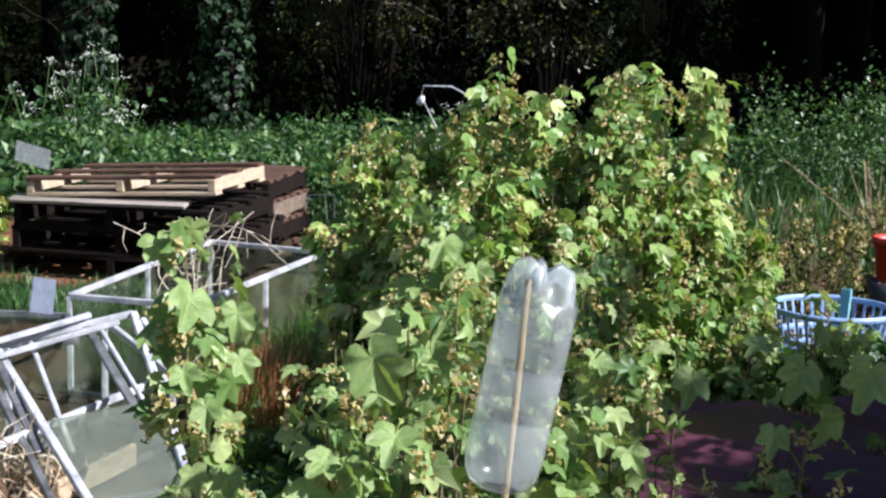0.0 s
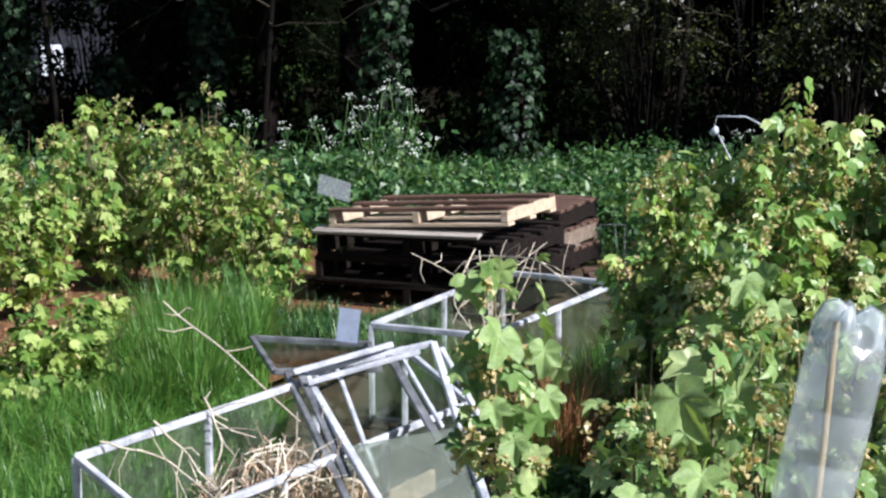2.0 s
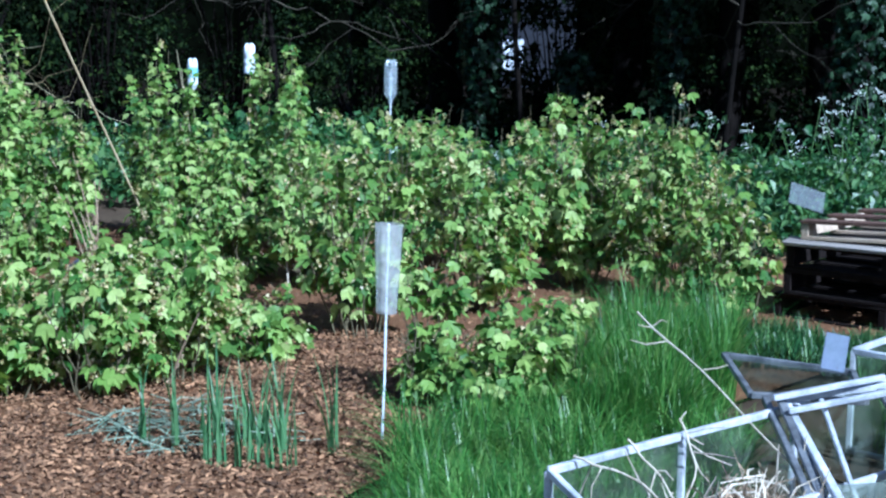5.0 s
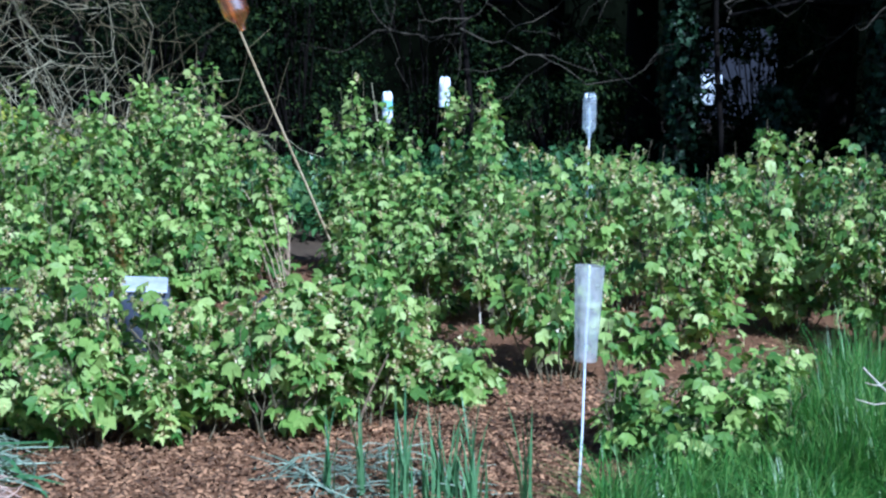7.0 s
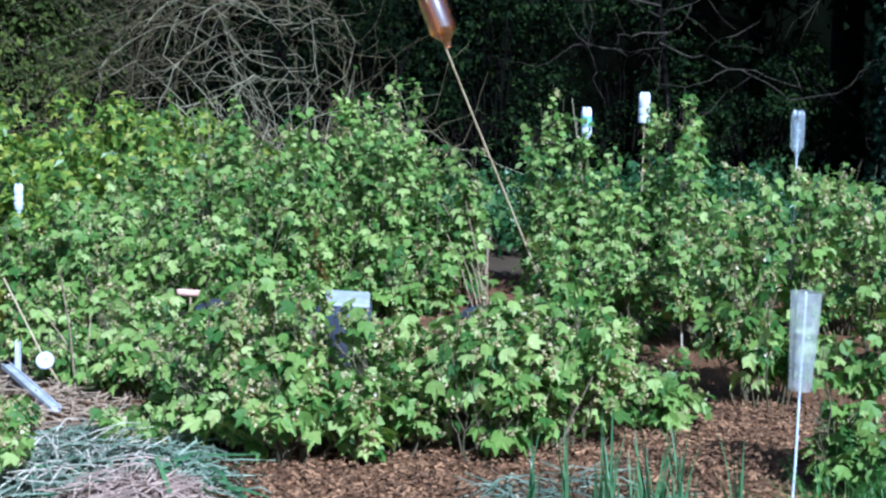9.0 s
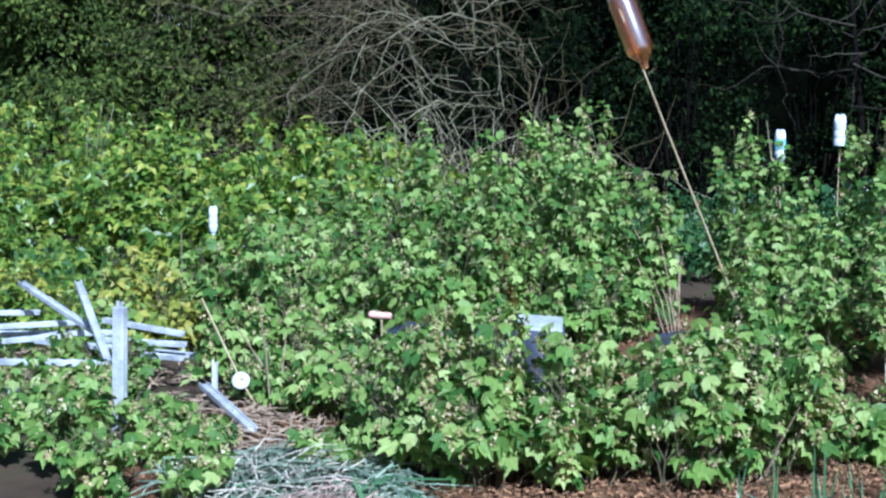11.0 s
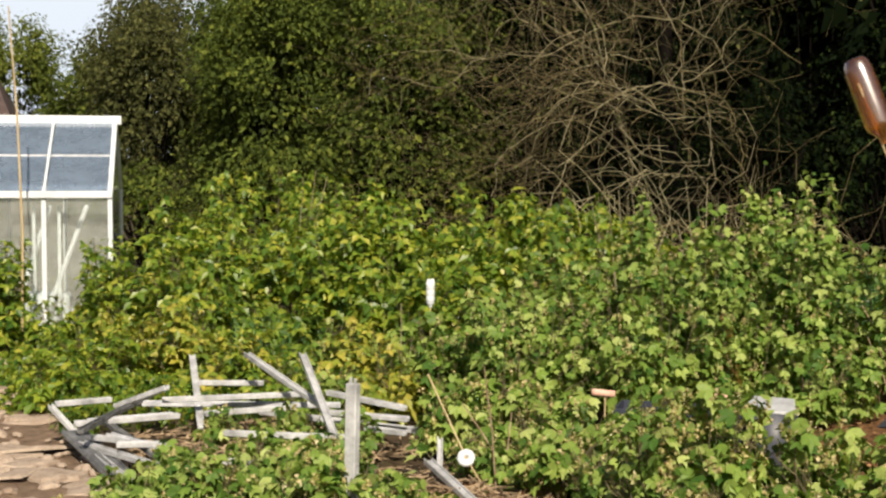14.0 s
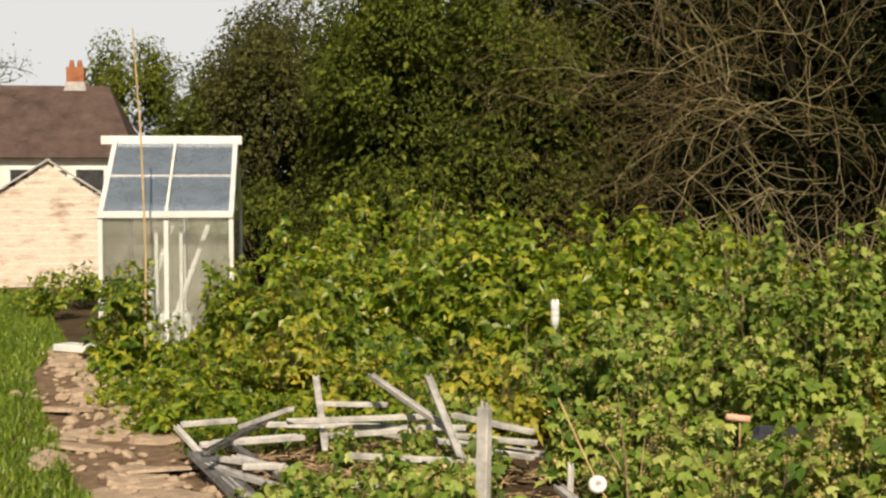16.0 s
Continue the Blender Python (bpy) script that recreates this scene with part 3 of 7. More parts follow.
# ---- ground ----
bm = bmesh.new()
G = 60
for i in range(G + 1):
    for j in range(G + 1):
        u, v = (i / G * 2 - 1), (j / G * 2 - 1)
        x, y = u * 12 + u**5 * 900, v * 12 + v**5 * 900
        far = max(0.0, math.hypot(x, y) - 40)
        bm.verts.new((x - 5, y + 6, -0.035 + 0.02 * noise.noise(Vector((x, y, 0)) * 0.6) - 0.0 * far))
bm.verts.ensure_lookup_table()
for i in range(G):
    for j in range(G):
        k = i * (G + 1) + j
        bm.faces.new([bm.verts[k], bm.verts[k + G + 1], bm.verts[k + G + 2], bm.verts[k + 1]])
tagged(part("ground", bm, SOIL), "dark garden soil with weeds between the beds", "ground", kind="structure")

MULCH_AREA = [(-1.2, 8.2), (-2.0, 5.3), (-2.5, 4.5), (-2.5, 3.2), (-4.2, 2.5), (-6.2, 3.0), (-7.6, 6.3), (-8.2, 8.6), (-5.8, 10.6), (-2.6, 10.2)]
sheet("mulch", MULCH_AREA, 0.0, MULCH, "reddish-brown wood chip mulch between the currant rows", "mulch", rough=0.03)
rng = np.random.default_rng(3)
p = np.concatenate([within_poly(rng, 14000, MULCH_AREA), within_poly(rng, 26000, [(-2.0, 5.3), (-2.5, 4.5), (-2.5, 3.2), (-4.2, 2.5), (-5.5, 3.4), (-4.5, 6.2), (-3.0, 7.0)])])
p[:, 2] = rng.uniform(0.012, 0.035, len(p))
chip = (np.array([(-0.5, -0.2, 0), (0.5, -0.25, 0), (0.4, 0.02, 0.14), (-0.42, 0.0, 0.12), (0.45, 0.25, 0), (-0.4, 0.22, 0)]), np.array([(0, 1, 2, 3), (3, 2, 4, 5)]))
v, f = scatter(chip, p, rng.normal(0, 0.35, p.shape) + (0, 0, 1), rng.normal(0, 1, p.shape), rng.uniform(0.008, 0.034, len(p)))
tagged(part("wood_chips", mesh_of("wood_chips", v, f, CHIP), None), "scattered pale and brown wood chips", "wood chips", kind="stuff")

# Ground sheet with the trees' shade put into its near-black colour.
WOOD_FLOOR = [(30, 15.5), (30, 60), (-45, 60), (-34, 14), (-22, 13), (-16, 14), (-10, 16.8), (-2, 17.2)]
sheet("wood_floor", WOOD_FLOOR, 0.0, rough_mat("shaded_leaf_mould", (0.004, 0.003, 0.002), (0.016, 0.012, 0.007), 2, bump=0.8, bscale=20, shine=0.05), "leaf mould under the trees, coloured near-black for shade", "ground", rough=0.05, step=2.0)

# lawn beside the path
LAWN_AREA = [(-6.0, 1.0), (-7.4, 2.05), (-8.4, 2.1), (-12.9, 2.85), (-15.2, 3.7), (-22, 4.9), (-30, 8), (-34, 6), (-30, 0), (-10, -1)]
sheet("lawn", LAWN_AREA, 0.004, SOIL, "grassy strip beside the stone path", "lawn", rough=0.03, step=0.8)
p = within_poly(rng, 26000, [(-7.0, 1.5), (-7.6, 2.05), (-8.4, 2.1), (-12.9, 2.85), (-15.2, 3.7), (-22, 4.9), (-22, 3.4), (-13, 1.9), (-8, 1.3)])
v, f = blades(rng, p, 0.1, 0.016, 0.8, 2)
tagged(part("lawn_grass", mesh_of("lawn_grass", v, f, LAWN), None), "fresh uncut lawn grass", "grass", kind="stuff")

# ---- grass ----
def grass_patch(label, poly, n, length, width, material=GRASS, lean=0.6, bumps=0.0):
    q = within_poly(rng, n, poly)
    if bumps:
        q[:, 2] = bumps * rng.uniform(0, 1, n)
    tuft = np.array([noise.noise(Vector((a, b, 4.0)) * 3.2) for a, b in q[:, :2]])
    gv, gf = blades(rng, q, length * (1 + 0.9 * tuft), width, lean)
    return tagged(part("grass", mesh_of("grass", gv, gf, material), None), label, "grass", kind="stuff")


grass_patch("tall lush grass tuft beside the cold frames", [(-1.75, 5.3), (-1.75, 6.1), (-2.0, 6.8), (-2.5, 6.9), (-2.5, 6.0), (-2.1, 5.2)], 8500, 0.43, 0.0065, lean=0.6)
grass_patch("rank grass along the cold frame", [(-1.5, 3.4), (-1.3, 4.7), (-1.5, 5.6), (-2.4, 5.5), (-2.62, 4.75), (-2.0, 3.4)], 9500, 0.25, 0.0065, lean=1.0)
grass_patch("grass growing between the glass frames", [(-0.62, 5.2), (-0.25, 6.7), (0.15, 6.6), (0.0, 5.3), (-0.3, 4.6)], 2600, 0.3, 0.008)
grass_patch("grass inside the glazed frame", [(-1.1, 5.7), (-0.8, 6.95), (-0.3, 6.8), (-0.65, 5.6)], 1200, 0.22, 0.007)
grass_patch("low weeds in front of the pallets", [(-1.9, 6.8), (-1.2, 6.9), (-1.2, 7.6), (-2.2, 7.6)], 2200, 0.14, 0.014, NETTLE)
grass_patch("orange dead grass tuft", [(-0.15, 4.85), (-0.18, 5.1), (-0.4, 5.1), (-0.38, 4.8)], 480, 0.4, 0.005, RUSTY, 0.5)
grass_patch("long arching grass among the raspberries", [(-10.6, 4.8), (-10.6, 6.2), (-11.2, 6.2), (-11.4, 4.9)], 260, 0.5, 0.014, LEEK, 0.9)
grass_patch("rough grass at the edge of the wood", [(5, 9), (6, 14), (-1, 15.5), (-8, 14.5), (-6, 11), (-1.5, 11), (0.5, 8.5)], 10000, 0.4, 0.016, NETTLE)

# cut and strewn stems
def strewn(label, poly, n, length, width, material, height, tilt=0.25):
    """Blades and stalks that lie crossed over one another."""
    q = within_poly(rng, n, poly)
    mid = np.array(poly).mean(0)
    reach = np.abs(np.array(poly) - mid).max()
    rise = np.clip(1.1 - np.linalg.norm(q[:, :2] - mid, axis=1) / reach, 0.1, 1)
    q[:, 2] = 0.01 + height * rise * rng.uniform(0, 1, n)
    a = rng.uniform(0, 2 * np.pi, n)
    d = np.stack([np.cos(a), np.sin(a), rng.normal(0, tilt, n)], -1)
    L = (length * rng.uniform(0.5, 1.2, n))[:, None]
    bow = np.stack([rng.normal(0, 0.12, n), rng.normal(0, 0.12, n), 0.1 + 0 * a], -1) * L
    side = np.stack([-np.sin(a), np.cos(a), 0.5 + 0 * a], -1) * width * 0.5
    pts = [q - d * L / 2, q - d * L / 6 + bow * 0.8, q + d * L / 6 + bow, q + d * L / 2]
    for c in pts:
        c[:, 2] = np.maximum(c[:, 2], 0.012)
    v = np.stack([p + k * side * w for p, w in zip(pts, (0.6, 1, 1, 0.3)) for k in (-1, 1)], 1)
    f = np.array([(0, 1, 3, 2), (2, 3, 5, 4), (4, 5, 7, 6)])
    ob = part("strewn_stems", mesh_of("strewn_stems", v.reshape(-1, 3), (f[None] + (np.arange(n) * 8)[:, None, None]).reshape(-1, 4), material), None)
    return tagged(ob, label, "cut stems", kind="stuff")


strewn("blue-green cut grass lying in a heap", [(-4.4, 3.6), (-4.9, 3.0), (-5.5, 3.1), (-5.6, 3.7), (-5.0, 4.0)], 700, 0.4, 0.009, FADED, 0.12)
strewn("bleached straw in the heap of cut grass", [(-4.6, 3.5), (-5.0, 3.0), (-5.5, 3.4), (-5.1, 3.7)], 260, 0.3, 0.006, STRAW, 0.2)
strewn("pinkish-tan hay on top of the cut grass", [(-4.25, 2.9), (-4.75, 3.15), (-4.85, 3.4), (-4.5, 3.55), (-4.2, 3.4)], 1500, 0.2, 0.005, HAY, 0.17)
strewn("broad green blades thrown on the hay", [(-4.1, 3.3), (-4.6, 3.0), (-5.1, 3.3), (-4.9, 3.9), (-4.4, 3.8)], 70, 0.34, 0.014, LEEK, 0.15)
strewn("dry stalks under the loose profile", [(-5.6, 3.4), (-6.2, 3.3), (-7.1, 3.4), (-7.0, 4.2), (-6.2, 4.4), (-5.6, 4.1)], 700, 0.25, 0.008, TAN, 0.05)
strewn("brown dead stalks under the heap of profiles", [(-7.3, 2.7), (-8.6, 2.8), (-8.8, 4.2), (-7.4, 4.5), (-7.0, 3.6)], 700, 0.22, 0.01, TAN, 0.05)
strewn("dry straw strewn on the mulch", [(-3.9, 4.3), (-3.4, 4.2), (-3.0, 4.6), (-3.6, 4.95)], 200, 0.3, 0.006, FADED, 0.04)
strewn("dead plant stalks inside the cold frame", [(-1.35, 3.75), (-1.12, 4.5), (-0.82, 4.45), (-1.0, 3.65)], 1000, 0.15, 0.005, TAN, 0.3, 0.8)
strewn("bleached dead stalks inside the cold frame", [(-1.35, 3.75), (-1.12, 4.5), (-0.82, 4.45), (-1.0, 3.65)], 380, 0.2, 0.006, STRAW, 0.34, 0.9)
strewn("brown dead leaves on the stalks in the cold frame", [(-1.3, 3.8), (-1.1, 4.4), (-0.85, 4.35), (-1.0, 3.7)], 160, 0.08, 0.016, LITTER, 0.22, 0.8)

strewn("bleached stalks and scraps on the dark sheet", [(-6.67, 8.10), (-6.35, 8.39), (-5.82, 8.34), (-5.53, 7.81), (-6.00, 7.70)], 70, 0.2, 0.012, TAN, 0.06)
# leeks
rng = np.random.default_rng(8)
for n in range(9):
    x, y = -3.42 + 0.065 * n + rng.normal(0, 0.03), 4.33 + 0.03 * n + rng.normal(0, 0.05)
    ob = thing("leek", "upright blue-green leek growing in mulch", "leek", (x, y, 0), group="row of leeks")
    v, f = blades(rng, rng.normal(0, 0.012, (7, 3)) * (1, 1, 0), 0.43, 0.015, 0.24, 5)
    part("leaf_fan", mesh_of("leaf_fan", v, f, LEEK), None, ob)
    v, f = tubes([(np.array([(0, 0, -0.02), (0, 0, 0.05), (0, 0, 0.1)]), [0.009, 0.008, 0.007])], 8)
    part("stalk", mesh_of("stalk", v, f, LEEK, True), None, ob)
for n in range(6):
    x, y = -3.15 + 0.06 * n, 4.22 + 0.02 * n
    ob = thing("leek", "upright blue-green leek growing in mulch", "leek", (x, y, 0), group="row of leeks")
    v, f = blades(rng, rng.normal(0, 0.012, (6, 3)) * (1, 1, 0), 0.38, 0.013, 0.26, 5)
    part("leaf_fan", mesh_of("leaf_fan", v, f, LEEK), None, ob)

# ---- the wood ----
# Curved near-black wall: the wood's shade painted as a flat colour.
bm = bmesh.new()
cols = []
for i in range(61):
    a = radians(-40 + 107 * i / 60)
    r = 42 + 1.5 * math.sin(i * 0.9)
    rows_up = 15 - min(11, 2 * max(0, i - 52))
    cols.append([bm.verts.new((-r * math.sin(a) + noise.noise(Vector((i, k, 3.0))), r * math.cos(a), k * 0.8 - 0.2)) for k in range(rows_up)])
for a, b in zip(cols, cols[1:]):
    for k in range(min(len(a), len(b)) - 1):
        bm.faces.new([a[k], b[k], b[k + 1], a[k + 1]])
tagged(part("backdrop", bm, rough_mat("painted_wood_shade", (0.0008, 0.001, 0.0006), (0.003, 0.004, 0.002), 1.5, shine=0.0)), "near-black wall painted as the shade deep in the wood", "backdrop", kind="structure")


def tree(label, x, y, h, r, seed, leaves=2600, leaf=0.2, crown_from=0.3, material=SHADED_WOODLEAF, ivy=0.0, lean=(0, 0), limbs=11, limb=0.36, bark=SHADED_BARK, twiggy=0):
    rg = np.random.default_rng(seed)
    ob = thing("tree", label, "tree", (x, y, -0.03))
    s = np.linspace(0, 1, 9)
    trunk = np.stack([lean[0] * s + 0.12 * np.sin(3 * s + seed), lean[1] * s + 0.12 * np.cos(2.3 * s + seed), h * 0.85 * s], -1)
    trunk[0, :2] = 0
    paths, tips = [(trunk, np.linspace(r * 1.25, r * 0.25, 9))], []
    for n in range(limbs):
        t0 = rg.uniform(crown_from, 0.95) * 8
        i = min(int(t0), 7)
        p0 = trunk[i] + (t0 - i) * (trunk[i + 1] - trunk[i])
        a = rg.uniform(0, 2 * np.pi)
        d = np.array([np.cos(a), np.sin(a), rg.uniform(-0.05, 0.7)])
        L = h * limb * rg.uniform(0.6, 1.1) * (1.15 - 0.4 * t0 / 8)
        q = np.linspace(0, 1, 6)[:, None]
        pts = p0 + d * L * q + np.array([0, 0, -0.25 * L]) * q**2 + rg.normal(0, 0.05, (6, 3)) * q
        paths.append((pts, np.linspace(r * 0.32, 0.012, 6)))
        tips += [pts[k] for k in (2, 3, 4, 5)]
        for m in range(4 + twiggy):
            k = rg.integers(1, 6)
            e = pts[k] + unit(rg.normal(0, 1, 3) + d * 0.6) * L * rg.uniform(0.2, 0.45)
            c = (pts[k] + e) / 2 + rg.normal(0, 0.05, 3) + (0, 0, 0.04)
            paths.append((np.array([pts[k], c, e]), np.array([0.02, 0.012, 0.005])))
            tips += [e, c]
    v, f = tubes(paths, 7)
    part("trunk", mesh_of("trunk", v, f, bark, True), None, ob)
    if leaves:
        tips = np.array(tips)
        pos = tips[rg.integers(0, len(tips), leaves)] + rg.normal(0, 0.42, (leaves, 3)) * (1, 1, 0.7)
        pos = pos[pos[:, 2] > (2.9 if leaf > 0.3 else 0.3)]
        v, f = random_leaves(rg, pos, rg.normal(0, 1, pos.shape), leaf, SMALL)
        stuff(part("crown", mesh_of("crown", v, f, material), None, ob))
    if ivy:
        n = int(520 * ivy)
        z = rg.uniform(0, 1, n) ** 0.9 * ivy
        k = np.clip(z / (h * 0.85) * 8, 0, 7.9)
        i = k.astype(int)
        c = trunk[i] + (k - i)[:, None] * (trunk[i + 1] - trunk[i])
        a = rg.uniform(0, 2 * np.pi, n)
        o = np.stack([np.cos(a), np.sin(a), 0 * a], -1)
        c = c + o * (r * 1.15 + np.abs(rg.normal(0, 0.055, n)) * (0.5 + np.abs(np.sin(z * 2.2 + seed))))[:, None]
        v, f = scatter(LOBED, c, o + rg.normal(0, 0.4, (n, 3)) + (0, 0, 0.4), rg.normal(0, 0.4, (n, 3)) + (0, 0, -1), rg.uniform(0.05, 0.1, n))
        stuff(part("ivy", mesh_of("ivy", v, f, IVY), None, ob, "dark glossy ivy climbing the trunk"))
    return ob


IVIED = "ivy-covered woodland tree, its bark coloured dark for shade"
PLAIN = "woodland tree at the garden's end, coloured dark for shade"
tree(IVIED, -3.24, 14.8, 9, 0.14, 11, ivy=3.4, crown_from=0.34)
tree(IVIED, 1.92, 17.4, 9, 0.12, 12, ivy=3.6, crown_from=0.4)
tree(IVIED, -5.65, 15.6, 9, 0.12, 13, ivy=2.6, crown_from=0.3)
tree(IVIED, -8.0, 15.6, 9, 0.13, 14, ivy=3.0, crown_from=0.3)
# Out-of-view trees at the right and outsize high crown leaves are added for shade.
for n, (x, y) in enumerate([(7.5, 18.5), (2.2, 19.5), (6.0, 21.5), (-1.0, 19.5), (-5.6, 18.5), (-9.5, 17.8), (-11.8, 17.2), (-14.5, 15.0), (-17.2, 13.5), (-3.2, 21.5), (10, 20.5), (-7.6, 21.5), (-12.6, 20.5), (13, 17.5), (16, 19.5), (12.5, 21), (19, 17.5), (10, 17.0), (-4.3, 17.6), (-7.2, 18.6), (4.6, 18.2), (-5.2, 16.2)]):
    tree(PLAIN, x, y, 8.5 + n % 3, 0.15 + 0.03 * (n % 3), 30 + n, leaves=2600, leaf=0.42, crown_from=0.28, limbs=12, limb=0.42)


def stump_ivy(x, y, h, w, seed):
    rg = np.random.default_rng(seed)
    ob = thing("ivy_stump", "short dead trunk smothered in ivy", "stump", (x, y, -0.03))
    v, f = tubes([(np.array([(0, 0, 0), (0.02, 0.03, h * 0.5), (0, 0, h)]), [0.14, 0.12, 0.06])], 8)
    part("trunk", mesh_of("trunk", v, f, SHADED_BARK, True), None, ob)
    n = 620
    z = rg.uniform(0.05, 1, n)
    a = rg.uniform(0, 2 * np.pi, n)
    o = np.stack([np.cos(a), np.sin(a), 0 * a], -1)
    pos = o * (w * 0.5 * np.sqrt(1 - (z - 0.35) ** 2) * rg.uniform(0.6, 1.1, n))[:, None] + np.stack([0 * z, 0 * z, z * h * 1.05], -1)
    v, f = scatter(LOBED, pos, o + rg.normal(0, 0.4, (n, 3)) + (0, 0, 0.5), rg.normal(0, 0.4, (n, 3)) + (0, 0, -1), rg.uniform(0.05, 0.1, n))
    stuff(part("ivy", mesh_of("ivy", v, f, IVY), None, ob))


stump_ivy(-2.0, 14.9, 1.55, 0.62, 5)
stump_ivy(-7.0, 16.2, 1.3, 0.5, 6)


def leafy_shrub(label, x, y, h, w, seed, n=7000, leaf=0.1, material=HEDGE, low=0.05, name="shrub"):
    """A dense shrub: branching stems and leaves in lumps over a dome, down to the ground."""
    rg = np.random.default_rng(seed)
    ob = thing(name, label, "shrub", (x, y, -0.03))
    many = 46 if h < 4 else 80
    lumps = rg.normal(0, 1, (many, 3))
    lumps = unit(lumps) * rg.uniform(0.45, 0.92, (many, 1)) * (w / 2, w / 2, h * 0.5) + (0, 0, h * 0.5)
    lumps = lumps[lumps[:, 2] > low * h]
    paths = []
    for c in lumps:
        q = np.linspace(0, 1, 5)[:, None]
        pts = np.array([c[0] * 0.12, c[1] * 0.12, 0]) * (1 - q) + c * q + np.array([0, 0, 0.35 * h]) * q * (1 - q) + rg.normal(0, 0.05, (5, 3)) * q
        paths.append((pts, np.linspace(0.016, 0.003, 5)))
    v, f = tubes(paths, 5)
    stuff(part("branch", mesh_of("branch", v, f, SHADED_BARK, True), None, ob))
    ball = unit(rg.normal(0, 1, (n, 3))) * rg.uniform(0.25, 1.0, (n, 1)) ** 0.6 * (0.75 + 0.35 * rg.random((n, 1)))
    which = rg.integers(0, len(lumps), n)
    swell = rg.uniform(0.65, 1.15, len(lumps))[which][:, None]
    pos = lumps[which] + ball * swell * (w * 0.15, w * 0.15, h * 0.095)
    pos = pos[pos[:, 2] > 0.05]
    if h > 4:
        core = lumps[rg.integers(0, len(lumps), n // 3)] * (0.8, 0.8, 0.9) + rg.uniform(-1, 1, (n // 3, 3)) * (w * 0.09, w * 0.09, h * 0.06)
        v, f = random_leaves(rg, core, core * (1, 1, 0), leaf * 1.6, SMALL)
        stuff(part("inner_foliage", mesh_of("inner_foliage", v, f, material), None, ob))
    v, f = random_leaves(rg, pos, pos * (1, 1, 0) + rg.normal(0, 0.3, pos.shape), leaf, SMALL)
    stuff(part("foliage", mesh_of("foliage", v, f, material), None, ob))
    return ob


HAW = "dense hawthorn in fresh spring leaf"
for n, (x, y, h, w) in enumerate([(-18.9, 9.2, 5.0, 2.9), (-20.3, 9.9, 5.4, 3.2), (-22.6, 11.0, 6.2, 4.0), (-17.6, 10.4, 5.2, 3.0)]):
    leafy_shrub(HAW, x, y, h, w, 60 + n, 19000, 0.086, HEDGE, 0.22)
for n, (x, y, h, w) in enumerate([(-21.9, 8.4, 4.7, 2.7), (-23.6, 9.5, 5.3, 3.2)]):
    leafy_shrub("grey-green thorn just coming into leaf", x, y, h, w, 70 + n, 17000, 0.076, BUDDING, 0.2)
# Near-black leaves here stand for the shade behind the willow.
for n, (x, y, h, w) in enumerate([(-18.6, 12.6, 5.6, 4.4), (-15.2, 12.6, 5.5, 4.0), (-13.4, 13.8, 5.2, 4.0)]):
    leafy_shrub("shrub behind the willow, leaves coloured near-black for shade", x, y, h, w, 63 + n, 10500, 0.105, SHADED_WOODLEAF)
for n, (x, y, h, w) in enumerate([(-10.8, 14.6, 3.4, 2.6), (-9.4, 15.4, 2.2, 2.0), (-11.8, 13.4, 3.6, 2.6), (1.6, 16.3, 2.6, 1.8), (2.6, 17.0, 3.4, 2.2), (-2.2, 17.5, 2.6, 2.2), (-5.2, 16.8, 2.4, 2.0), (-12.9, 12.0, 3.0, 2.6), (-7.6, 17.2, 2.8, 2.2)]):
    leafy_shrub("shaded woodland shrub with small leaves", x, y, h, w, 80 + n, 6500, 0.085, DIMLEAF if n in (0, 1, 2, 6, 8) else SHADED_WOODLEAF)
# Four shrubs outside the view, added to shade the near right corner.
leafy_shrub("unseen broad shrub added to cast shade from the right", 3.6, 2.75, 3.0, 1.8, 97, 7000, 0.17, HEDGE)
leafy_shrub("unseen broad shrub added to cast shade from the right", 3.65, 4.0, 2.5, 1.6, 91, 6000, 0.17, HEDGE)
leafy_shrub("unseen broad shrub added to cast shade from the right", 3.6, 1.25, 3.4, 1.4, 99, 2500, 0.17, HEDGE)
leafy_shrub("unseen broad shrub added to cast shade from the right", 3.5, 1.8, 3.7, 1.9, 98, 3600, 0.18, HEDGE)
leafy_shrub("low hawthorn bush behind the glasshouse", -17.2, 8.3, 2.2, 2.6, 94, 3000, 0.1, HEDGE)
leafy_shrub("low hawthorn bush behind the glasshouse", -19.6, 7.6, 1.9, 2.4, 93, 2600, 0.1, HEDGE)
leafy_shrub("tall leafy tree beyond the house", -67.0, 19.4, 8.7, 5.6, 95, 10000, 0.21, FRESH, 0.2)
leafy_shrub("tall leafy tree beyond the house", -60.0, 20.6, 6.9, 5.2, 96, 9000, 0.19, HEDGE, 0.2)

tree("small leafless tree beyond the house", -66.5, 12.0, 8.4, 0.1, 141, leaves=700, leaf=0.13, crown_from=0.45, material=BUDDING, limbs=16, limb=0.34, bark=DIMTWIG, twiggy=6)


